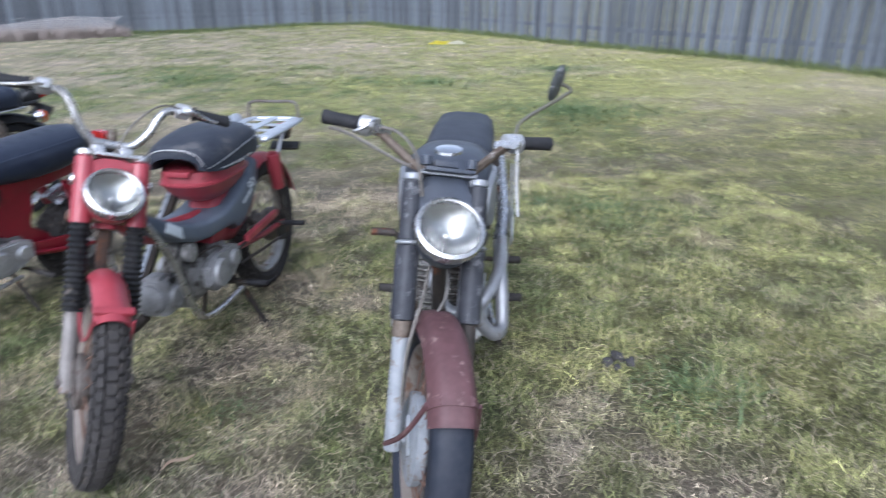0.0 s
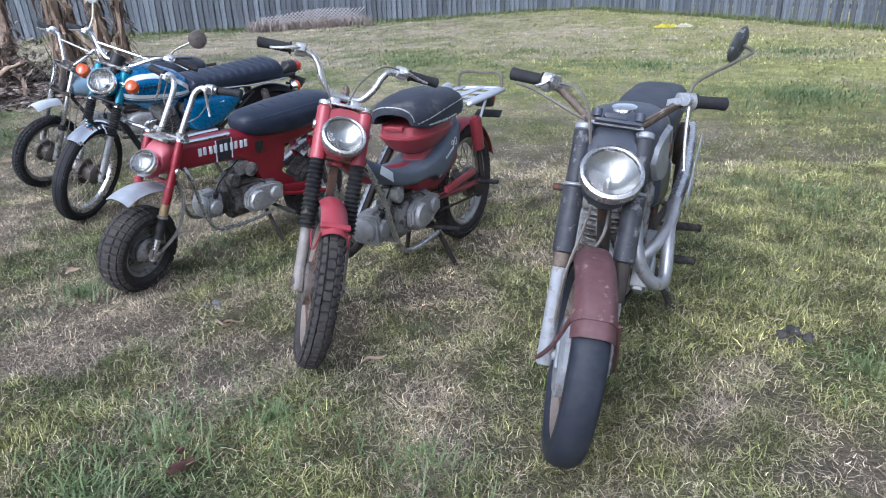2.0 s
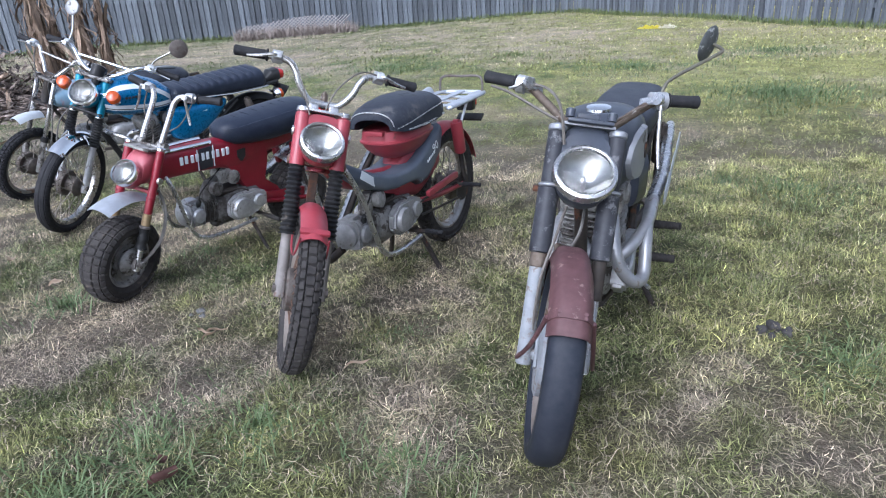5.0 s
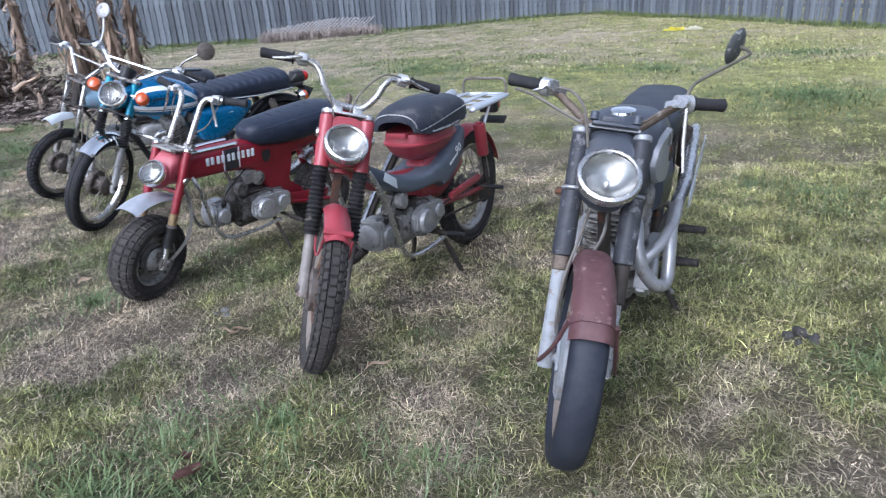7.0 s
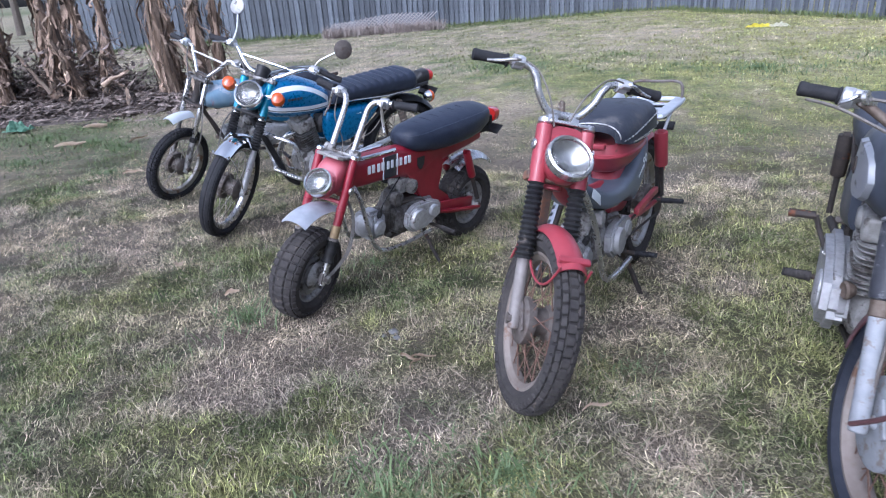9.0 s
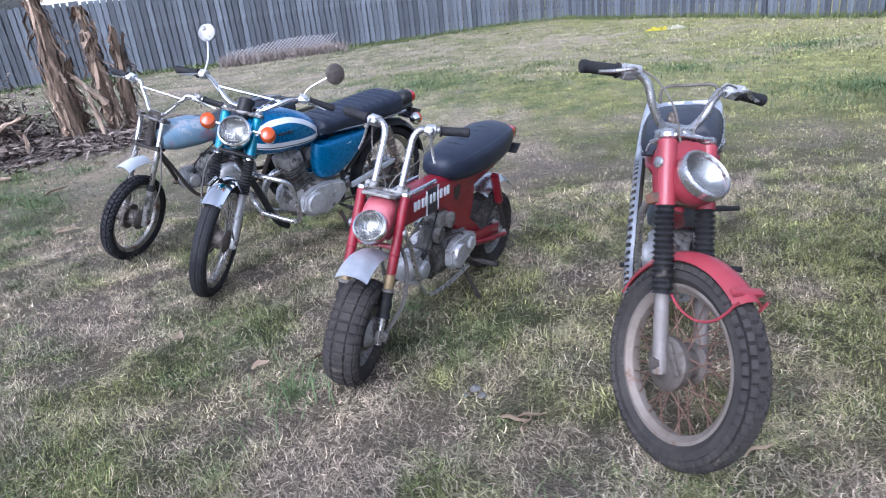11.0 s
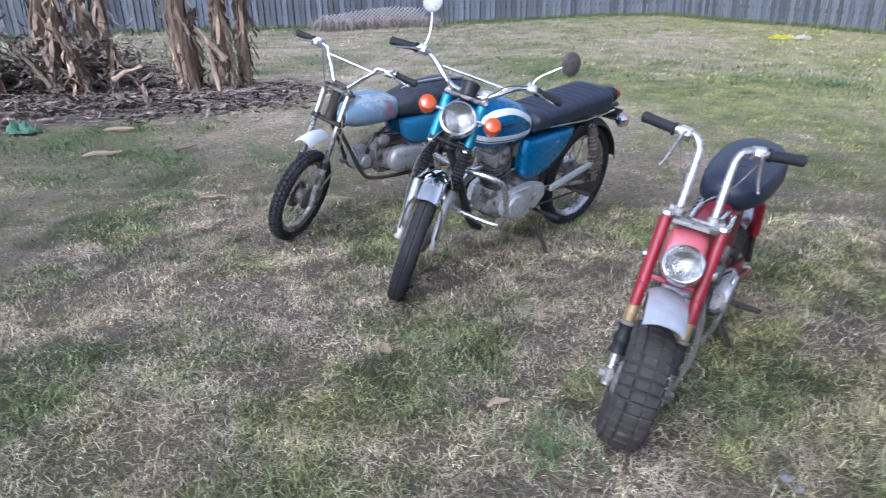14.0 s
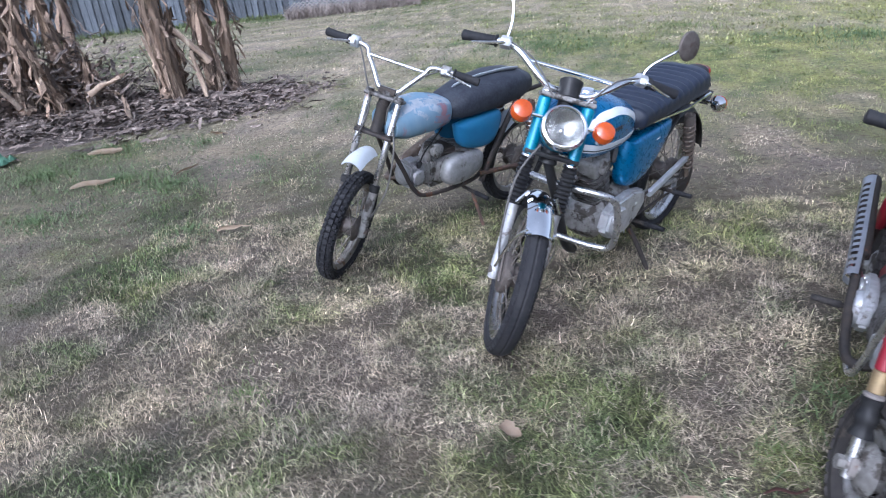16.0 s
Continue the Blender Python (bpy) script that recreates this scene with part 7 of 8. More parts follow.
def blades(name, spots, length, width, lean, label, material="blade", seed=1, curl=0.5, kind="stuff", category="grass", matted=False):
    """Many bent blades in one mesh: spots is an array of x, y; each blade has two joints and a tip.
    Matted turf lies flat and curls where it is dry, and stands up in fresh clumps."""
    rng = np.random.default_rng(seed)
    n = len(spots)
    x, y = spots[:, 0], spots[:, 1]
    L = length * rng.uniform(0.55, 1.25, n)
    W = width * rng.uniform(0.7, 1.2, n)
    az = rng.uniform(0, 2 * np.pi, n)
    th = rng.normal(lean, 0.33, n)
    bend = curl * rng.uniform(0.1, 1.1, n)
    dry = np.zeros(n)
    if matted:
        dry = dryness(x, y)
        clump = layered(x, y, 11.0, 81, 2)
        lean_dry = np.clip(0.5 + 1.8 * (dry - 0.5) + 0.5 * (clump - 0.5), 0.10, 0.92)
        mood = np.where(rng.uniform(0, 1, n) < lean_dry, 0.86, 0.12)   # dead stems stand among the green ones
        dry = np.clip(0.48 * mood + 0.52 * np.clip(0.5 + 1.9 * (dry - 0.5), 0, 1) + rng.normal(0, 0.10, n), 0, 1)
        th = th + 0.25 * (dry - 0.5) - 0.5 * (clump - 0.5)
        L = L * (0.75 + 0.5 * clump)
        W = W * (1.15 - 0.42 * dry)
        bend = bend * (0.6 + 0.9 * dry) * np.where(rng.uniform(0, 1, n) < 0.3, -1.0, 1.0)
    tone = rng.lognormal(-0.08, 0.52 if width < 0.004 else 0.17, n) * (0.82 + 0.46 * np.clip((y + 0.5) / 6, 0, 1))   # paler with distance: light on the far blade tops painted in
    if matted:
        tone = tone * (0.30 + 1.42 * layered(x, y, 9.0, 85, 2))
    th = np.clip(th, 0.05, 1.50)
    th2 = np.clip(th + bend, 0.0, 1.9)
    turn = az + rng.normal(0, 0.75, n) * (0.4 + 0.9 * dry)
    base = np.column_stack([spots, lie(x, y) - 0.003])
    side = np.column_stack([-np.sin(az), np.cos(az), np.zeros(n)])
    up = np.array([0, 0, 1.0])
    p1 = base + (np.column_stack([np.cos(az), np.sin(az), np.zeros(n)]) * np.sin(th)[:, None] + up * np.cos(th)[:, None]) * (L * 0.5)[:, None]
    p2 = p1 + (np.column_stack([np.cos(turn), np.sin(turn), np.zeros(n)]) * np.sin(th2)[:, None] + up * np.cos(th2)[:, None]) * (L * 0.5)[:, None]
    p1[:, 2] = np.maximum(p1[:, 2], base[:, 2] + 0.006)
    p2[:, 2] = np.maximum(p2[:, 2], base[:, 2] + 0.004)
    w = side * (W / 2)[:, None]
    co = np.stack([base - w, base + w, p1 - w * 0.85, p1 + w * 0.85, p2], axis=1).reshape(-1, 3)
    me = bpy.data.meshes.new(name)
    me.vertices.add(n * 5)
    me.vertices.foreach_set("co", co.ravel().astype(np.float32))
    k = np.arange(n)[:, None] * 5
    loops = (k + np.array([[0, 1, 3, 2, 2, 3, 4]])).ravel()
    me.loops.add(n * 7)
    me.loops.foreach_set("vertex_index", loops.astype(np.int32))
    me.polygons.add(n * 2)
    start = (np.arange(n)[:, None] * 7 + np.array([[0, 4]])).ravel()
    me.polygons.foreach_set("loop_start", start.astype(np.int32))
    me.update(calc_edges=True)
    for key, value in (("dry", dry), ("tone", tone)):
        me.attributes.new(key, "FLOAT", "FACE").data.foreach_set("value", np.repeat(value, 2).astype(np.float32))
    me.materials.append(M[material])
    ob = new(name, me)
    return tagged(ob, label, category, kind=kind)


def scatter(n, x0, x1, y0, y1, seed, hole=None):
    rng = np.random.default_rng(seed)
    p = np.column_stack([rng.uniform(x0, x1, n), rng.uniform(y0, y1, n)])
    if hole:
        p = p[~((p[:, 0] > hole[0]) & (p[:, 0] < hole[1]) & (p[:, 1] > hole[2]) & (p[:, 1] < hole[3]))]
    return p


def thinned(p, seed):
    """Leaves bald spots between the clumps, fewer where the turf is green."""
    rng = np.random.default_rng(seed)
    x, y = p[:, 0], p[:, 1]
    keep = 0.46 + 1.7 * (layered(x, y, 8.0, 91) - 0.42) + 0.3 * (0.5 - dryness(x, y))
    return p[rng.uniform(0, 1, len(p)) < np.clip(keep, 0.12, 1)]


def runners(spots, length, width, label, seed):
    """Pale dead runners lying over the turf: thin wavering strips."""
    rng = np.random.default_rng(seed)
    n, m = len(spots), 6
    L, az = length * rng.uniform(0.4, 1.3, n), rng.uniform(0, 2 * np.pi, n)
    p = np.column_stack([spots, lie(spots[:, 0], spots[:, 1]) + rng.uniform(0.006, 0.022, n)])
    rows = []
    for i in range(m):
        side = np.column_stack([-np.sin(az), np.cos(az), np.zeros(n)]) * (width * rng.uniform(0.6, 1.2, n) * (1.0 if i < m - 1 else 0.3))[:, None] / 2
        rows += [p - side, p + side]
        az = az + rng.normal(0, 0.55, n)
        p = p + np.column_stack([np.cos(az) * L / m, np.sin(az) * L / m, rng.normal(0, 0.005, n)])
        p[:, 2] = np.clip(p[:, 2], lie(p[:, 0], p[:, 1]) + 0.004, None)
    co = np.stack(rows, axis=1).reshape(-1, 3)
    faces = (np.arange(n)[:, None, None] * 2 * m + (np.arange(m - 1) * 2)[None, :, None] + np.array([0, 1, 3, 2])[None, None, :]).reshape(-1, 4)
    me = bpy.data.meshes.new("dead_runners")
    me.from_pydata(co.tolist(), [], faces.tolist())
    for key, value in (("dry", np.clip(rng.normal(0.9, 0.12, n), 0.3, 1)), ("tone", rng.lognormal(-0.05, 0.25, n))):
        me.attributes.new(key, "FLOAT", "FACE").data.foreach_set("value", np.repeat(value, m - 1).astype(np.float32))
    me.materials.append(M["blade"])
    return tagged(new("dead_runners", me), label, "dead grass", kind="stuff")


AREA, YARD = (-3.4, 3.7, -1.25, 2.4), (-8.5, 5.5, -1.25, 7.0)
LAWN = "short matted winter grass, part green and part straw"
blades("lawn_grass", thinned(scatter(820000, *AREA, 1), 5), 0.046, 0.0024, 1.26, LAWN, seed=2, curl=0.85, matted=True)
runners(thinned(scatter(30000, *AREA, 17), 18), 0.065, 0.0021, "pale dead runners lying over the turf", 19)
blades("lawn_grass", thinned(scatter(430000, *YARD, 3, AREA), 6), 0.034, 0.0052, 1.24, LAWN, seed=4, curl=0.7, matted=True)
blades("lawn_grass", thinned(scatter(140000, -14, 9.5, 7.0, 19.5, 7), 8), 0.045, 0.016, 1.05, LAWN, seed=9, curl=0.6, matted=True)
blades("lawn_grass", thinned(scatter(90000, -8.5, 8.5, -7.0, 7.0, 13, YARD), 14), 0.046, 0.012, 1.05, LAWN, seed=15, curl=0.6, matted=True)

M["coarse"] = surf("coarse_grass", (0.070, 0.108, 0.040), (0.125, 0.168, 0.064), 0.6, scale=40, bump=0.0)
M["fresh"] = surf("fresh_grass", (0.085, 0.115, 0.035), (0.15, 0.18, 0.06), 0.6, scale=40, bump=0.0)


def tuft(x, y, r, n, L, w, mat, label, seed):
    rng = np.random.default_rng(seed)
    a, q = rng.uniform(0, 6.28, n), r * np.abs(rng.normal(0, 0.62, n))
    return blades("grass_tuft", np.column_stack([x + q * np.cos(a), y + q * np.sin(a)]), L * 0.82, w * 0.85, 1.0, label, mat, seed, 0.8, "stuff", "grass")


COARSE = [(-0.80, 0.22, 0.15, 170, 0.13, 0.006), (0.10, -0.62, 0.26, 420, 0.12, 0.006), (0.02, -0.86, 0.2, 300, 0.12, 0.006), (0.40, -0.50, 0.2, 260, 0.11, 0.0055), (-0.44, 0.82, 0.2, 180, 0.09, 0.005), (0.87, -0.62, 0.2, 220, 0.10, 0.005),
          (2.22, -0.05, 0.22, 260, 0.11, 0.0055), (2.6, 1.75, 0.45, 900, 0.10, 0.006), (2.3, 1.95, 0.3, 400, 0.09, 0.005), (3.45, 4.7, 0.75, 2600, 0.12, 0.009), (0.72, 0.05, 0.16, 150, 0.08, 0.004), (-3.75, 3.1, 0.45, 900, 0.09, 0.006),
          (-2.3, 4.8, 0.6, 1300, 0.09, 0.007), (-1.1, 7.8, 0.8, 1500, 0.11, 0.010), (2.3, 7.0, 0.9, 1500, 0.11, 0.010), (-3.2, 2.3, 0.4, 500, 0.08, 0.005), (4.4, 8.2, 1.0, 1400, 0.12, 0.011),
          (-4.2, 3.25, 0.42, 900, 0.10, 0.006), (-4.9, 3.45, 0.40, 800, 0.10, 0.006), (-4.75, 4.05, 0.28, 420, 0.11, 0.006), (-5.5, 3.2, 0.45, 800, 0.10, 0.006), (-3.95, 4.1, 0.25, 260, 0.09, 0.006), (-3.3, 3.6, 0.3, 320, 0.08, 0.005), (-4.3, 2.5, 0.4, 600, 0.09, 0.006)]
FRESH = [(-0.68, 0.60, 0.10, 160, 0.06, 0.0035), (-1.30, -0.18, 0.10, 170, 0.06, 0.0035), (-1.31, 0.79, 0.28, 420, 0.06, 0.004), (-2.46, 0.25, 0.25, 300, 0.06, 0.004), (-2.3, 0.84, 0.2, 240, 0.06, 0.004), (1.9, 0.55, 0.35, 420, 0.06, 0.004),
         (2.3, 1.2, 0.4, 500, 0.06, 0.004), (-0.2, 0.40, 0.14, 160, 0.07, 0.004), (0.7, 8.6, 0.9, 1100, 0.10, 0.010), (1.6, 3.6, 0.5, 700, 0.06, 0.006)]
for i, (x, y, r, n, L, w, mat) in enumerate([(*q, "coarse") for q in COARSE] + [(*q, "fresh") for q in FRESH]):
    tuft(x, y, r * 1.25, n, L, w, mat, "tuft of long coarse green grass" if mat == "coarse" else "tuft of fresh green grass", 40 + i)


def edge_spots(a, b, n, seed, depth=0.35):
    rng = np.random.default_rng(seed)
    t = rng.uniform(0, 1, n)
    d = np.array(b) - np.array(a)
    nrm = np.array([d[1], -d[0]]) / np.hypot(*d)
    return np.array(a) + t[:, None] * d + nrm * (rng.uniform(0, 1, n) ** 2 * depth)[:, None]


WEST, CORNER, EAST = (-13.8, 12.8), (2.2, 19.3), (11.3, 1.5)
blades("fence_grass", edge_spots(WEST, CORNER, 5200, 31), 0.15, 0.012, 0.6, "long green grass along the fence foot", "fresh", 33)
blades("fence_grass", edge_spots(CORNER, EAST, 6400, 32), 0.16, 0.012, 0.6, "long green grass along the fence foot", "fresh", 34)

# ---- fence, house and trees beyond ----
fence("fence_west", WEST, CORNER, 3)
fence("fence_east", CORNER, EAST, 4)

M["weatherboard"] = surf("white_weatherboard", (0.78, 0.79, 0.80), (0.70, 0.71, 0.73), 0.6, scale=6, bump=0.1)
M["roof_iron"] = surf("roof_iron", (0.30, 0.17, 0.15), (0.24, 0.14, 0.125), 0.6, 0.2, scale=4, bump=0.1)


def white_house():
    root = new("house")
    root.matrix_world = Matrix.Translation((-15.5, 27.5, 0)) @ Matrix.Rotation(radians(6), 4, "Z")
    tagged(root, "white weatherboard house behind the paling fence", "house")
    bm = bmesh.new()
    block(bm, (8.0, 5.0, 4.6), Matrix.Translation((0, 2.5, 2.3)), 0.01)
    wall = part("wall", bm, "weatherboard", root)
    bm = bmesh.new()
    block(bm, (7.98, 0.02, 0.17), Matrix(), 0.006, 1)
    me = bpy.data.meshes.new("board")
    bm.to_mesh(me)
    bm.free()
    me.materials.append(M["weatherboard"])
    for i in range(25):
        o = new("board", me)
        o.parent = wall
        o.matrix_local = Matrix.Translation((0, -0.014, 0.1 + 0.18 * i)) @ Matrix.Rotation(radians(4), 4, "X")
    bm = bmesh.new()
    plate(bm, [(-0.5, 4.5), (5.5, 4.5), (2.5, 6.1)], -4.5, 4.5, 0.01)
    bm.transform(Matrix.Rotation(radians(90), 4, "Z"))
    part("roof", bm, "roof_iron", root)


white_house()

M["bark"] = surf("bark", (0.09, 0.075, 0.06), (0.14, 0.12, 0.10), 0.9, scale=14, bump=0.5)
M["leaf_dark"] = surf("dark_foliage", (0.045, 0.06, 0.035), (0.07, 0.085, 0.05), 0.7, scale=6, bump=0.0)


def far_tree(x, y, h, seed):
    """A bushy tree beyond the fence: trunk with limbs, crown of many small leaves."""
    rng = random.Random(seed)
    root = new("tree")
    root.matrix_world = Matrix.Translation((x, y, 0))
    tagged(root, "dark leafy tree behind the fence", "tree", "trees beyond the fence")
    bm = bmesh.new()
    tube(bm, rounded([(0, 0, -0.1), (0.1, 0, h * 0.3), (-0.05, 0.1, h * 0.6), (0.1, 0, h * 0.85)], 4), [0.2 - 0.013 * i for i in range(13)], 8)
    ends = []
    for i in range(12):
        z = h * rng.uniform(0.3, 0.8)
        a = rng.uniform(0, 6.28)
        e = V(math.cos(a) * h * 0.33, math.sin(a) * h * 0.33, z + h * rng.uniform(0.05, 0.22))
        tube(bm, rounded([(0, 0, z), e * 0.5 + V(0, 0, z * 0.5 + 0.1), e], 3), [0.07, 0.06, 0.05, 0.045, 0.035, 0.025, 0.015], 6)
        ends.append(e)
    part("trunk", bm, "bark", root)
    r2 = np.random.default_rng(seed)
    n = 5200
    c = np.array([list(ends[k]) for k in r2.integers(0, len(ends), n)]) * r2.uniform(0.55, 1.05, (n, 1)) + np.array([0, 0, h * 0.16])
    c += r2.normal(0, h * 0.085, (n, 3))
    t1, t2 = r2.normal(0, 1, (n, 3)), r2.normal(0, 1, (n, 3))
    t1 /= np.linalg.norm(t1, axis=1)[:, None]
    t2 /= np.linalg.norm(t2, axis=1)[:, None]
    s = r2.uniform(0.05, 0.11, (n, 1))
    co = np.stack([c - t1 * s, c + t2 * s * 0.4, c + t1 * s, c - t2 * s * 0.4], axis=1).reshape(-1, 3)
    me = bpy.data.meshes.new("crown")
    me.from_pydata(co.tolist(), [], (np.arange(n)[:, None] * 4 + np.arange(4)).tolist())
    me.materials.append(M["leaf_dark"])
    o = new("crown", me)
    o.parent = root


for i, (x, y, h) in enumerate([(-23.0, 27.0, 5.5), (-26.5, 24.5, 6.0), (-9.0, 31.0, 4.6), (-4.0, 33.0, 4.0)]):
    far_tree(x, y, h, 70 + i)

# ---- dead banana clump ----
def fibre(name, pale, mid, dark, single=False):
    """Dry plant fibre: every torn piece has its own shade between pale tan and dark rot, streaked along its length."""
    m = surf(name, mid, dark, 0.9, scale=16, bump=0.8, stretch=(3, 3, 0.35), depth=0.012, wear=pale, wear_at=0.57, wear_scale=5)
    n, l = m.node_tree.nodes, m.node_tree.links
    b = n["Principled BSDF"]
    src = b.inputs["Base Color"].links[0].from_socket
    geo, r, h = n.new("ShaderNodeNewGeometry"), n.new("ShaderNodeMapRange"), n.new("ShaderNodeHueSaturation")
    r.inputs["To Min"].default_value, r.inputs["To Max"].default_value = 0.42, 2.0
    l.new(n.new("ShaderNodeObjectInfo").outputs["Random"] if single else geo.outputs["Random Per Island"], r.inputs["Value"])
    l.new(r.outputs[0], h.inputs["Value"]), l.new(src, h.inputs["Color"])
    l.new(h.outputs[0], b.inputs["Base Color"])
    return m


M["dead_trunk"] = surf("dead_banana_trunk", (0.25, 0.175, 0.118), (0.095, 0.067, 0.050), 0.9, scale=18, bump=0.9, stretch=(3, 3, 0.3), depth=0.016, wear=(0.36, 0.275, 0.195), wear_at=0.56, wear_scale=6)
M["dead_leaf"] = fibre("dead_banana_leaf", (0.40, 0.312, 0.228), (0.245, 0.175, 0.124), (0.105, 0.076, 0.059))
M["dead_sheath"] = fibre("dead_banana_sheath", (0.40, 0.312, 0.228), (0.245, 0.175, 0.124), (0.105, 0.076, 0.059), True)
M["litter"] = fibre("dry_leaf_litter", (0.33, 0.275, 0.235), (0.175, 0.140, 0.118), (0.078, 0.062, 0.055))


def ribbon(bm, pts, w, rng, fold=0.35):
    """A dry curled leaf strip, folded along its middle."""
    pts = [Vector(p) for p in pts]
    prev = None
    side = None
    for i, p in enumerate(pts):
        d = (pts[min(i + 1, len(pts) - 1)] - pts[max(i - 1, 0)]).normalized()
        if side is None:
            side = d.cross(V(rng.uniform(-1, 1), rng.uniform(-1, 1), rng.uniform(-0.3, 0.3))).normalized()
        side = (side - d * side.dot(d)).normalized()
        up = d.cross(side)
        ww = w * (0.25 + 0.75 * math.sin(math.pi * min(1, (i + 0.6) / len(pts)))) * rng.uniform(0.7, 1.15)
        row = [bm.verts.new(p - side * ww + up * ww * fold), bm.verts.new(p - side * ww * 0.4 - up * ww * 0.1), bm.verts.new(p + side * ww * 0.45), bm.verts.new(p + side * ww + up * ww * fold * rng.uniform(0.3, 1.3))]
        if prev:
            for k in range(3):
                bm.faces.new((prev[k], prev[k + 1], row[k + 1], row[k]))
        prev = row


def shred(bm, rows, w, rng):
    """A flat torn strip: rows of centre and facing; ragged edges and a split, uneven end."""
    prev = None
    last = len(rows) - 1
    for i, (p, o, d) in enumerate(rows):
        side = d.cross(o).normalized()
        ww = w * rng.uniform(0.55, 1.15) * (1.0 if 0 < i < last else 0.6)
        dip = o * rng.uniform(-0.35, 0.35) * w
        jag = [d * rng.uniform(-0.9, 0.9) * w if i in (0, last) else V(0, 0, 0) for _ in range(3)]
        row = [bm.verts.new(p - side * ww + jag[0]), bm.verts.new(p + dip + jag[1]), bm.verts.new(p + side * ww + jag[2])]
        if prev:
            for k in range(2):
                bm.faces.new((prev[k], prev[k + 1], row[k + 1], row[k]))
        prev = row


def banana_stalk(x, y, h, dx, dy, r, strips, seed, crook=0.0):
    """Fluted broken trunk, sheaths clinging to it, torn leaves hanging, a bent broken head."""
    rng = random.Random(seed)
    root = new("banana_stalk")
    root.matrix_world = Matrix.Translation((x, y, 0))
    tagged(root, "dead brown banana stalk hung with dry leaf strips", "banana plant", "dead banana clump")
    spine = rounded([(0, 0, -0.05), (dx * 0.2 + rng.uniform(-0.03, 0.03), dy * 0.3, h * 0.33), (dx * 0.55, dy * 0.65 + rng.uniform(-0.04, 0.04), h * 0.68), (dx, dy, h)], 6)
    m = len(spine)

    def girth(t):
        return r * (0.92 - 0.14 * t - (0.34 if t > 0.52 else 0.0) * min(1, (t - 0.52) / 0.10))

    bm = bmesh.new()
    loops = []
    for i, p in enumerate(spine):
        t = i / (m - 1)
        loop = []
        for j in range(20):
            a = 2 * math.pi * j / 20
            q = girth(t) * (0.86 + 0.16 * (j % 2) + 0.5 * noise.noise(V(2.2 * math.cos(a) + seed, 2.2 * math.sin(a), p.z * 2.4)))
            lift = rng.uniform(-0.10, 0.07) if i == m - 1 else 0.0
            loop.append(p + V(q * math.cos(a), q * math.sin(a), lift))
        loops.append(loop)
    skin(bm, loops)
    part("trunk", bm, "dead_trunk", root, sharp=70)
    for i in range(int(strips * 0.75)):   # sheaths clinging to the trunk, some peeling away at one end
        t0 = rng.uniform(0.0, 0.8)
        t1 = min(1.03, t0 + rng.uniform(0.08, 0.30))
        a, k = rng.uniform(0, 6.28), rng.randint(3, 5)
        peel = rng.choice((0, 0, 0.04, 0.09, 0.14)) * rng.choice((-1, 1))
        rows = []
        for j in range(k + 1):
            u = j / k
            t = t0 + (t1 - t0) * u
            f = min(t, 1.0) * (m - 1)
            lo = min(int(f), m - 2)
            p = spine[lo].lerp(spine[lo + 1], f - lo)
            aa = a + rng.uniform(-0.12, 0.12)
            o = V(math.cos(aa), math.sin(aa), 0)
            away = abs(peel) * ((1 - u) if peel > 0 else u) ** 2
            rows.append((p + o * (girth(t) * rng.uniform(0.98, 1.38) + away) + V(0, 0, (t - 1.0) * h if t > 1 else 0), o, V(0, 0, 1)))
        bm = bmesh.new()
        shred(bm, rows, rng.choice((0.010, 0.016, 0.024, 0.036)), rng)
        part("sheath", bm, "dead_sheath", root, sharp=40)
    bm = bmesh.new()
    for i in range(int(strips * 0.75)):   # short torn leaves hanging off
        t = rng.uniform(0.15, 0.98)
        p = spine[int(t * (m - 1))]
        a = rng.uniform(0, 6.28)
        L, out = rng.uniform(0.10, 0.36) * min(1.0, p.z + 0.15), rng.uniform(0.01, 0.13)
        rows = []
        for j in range(5):
            u = j / 4
            a += rng.uniform(-0.3, 0.3)
            o = V(math.cos(a), math.sin(a), 0)
            q = p + o * (girth(t) * 0.9 + out * min(1, 2.2 * u) * rng.uniform(0.7, 1.2)) - V(0, 0, L * u)
            q.z = max(q.z, 0.012)
            rows.append((q, (o + V(0, 0, rng.uniform(-0.3, 0.5))).normalized(), V(rng.uniform(-0.3, 0.3), rng.uniform(-0.3, 0.3), -1).normalized()))
        shred(bm, rows, rng.choice((0.008, 0.014, 0.022, 0.034)), rng)
    part("dry_leaves", bm, "dead_leaf", root, sharp=40)
    if crook:
        bm = bmesh.new()
        top = spine[-1]
        for k in range(5):
            s = crook * rng.uniform(0.7, 1.1) * (-1 if k < 3 else 0.4)
            pts = rounded([top + V(0, 0, -0.15), top + V(0.05 * s, 0.01, 0.04), top + V(0.18 * s, 0.03 * k, 0.05 - 0.05 * k), top + V(0.34 * s, 0.04, 0.02 - 0.1 * k)], 2)
            shred(bm, [(p, (V(-0.5 * s, rng.uniform(-0.5, 0.5), 1)).normalized(), (pts[min(j + 1, len(pts) - 1)] - pts[max(j - 1, 0)]).normalized()) for j, p in enumerate(pts)], rng.choice((0.02, 0.032, 0.045)), rng)
        part("broken_leaf", bm, "dead_leaf", root, "bent broken dry leaf", sharp=40)


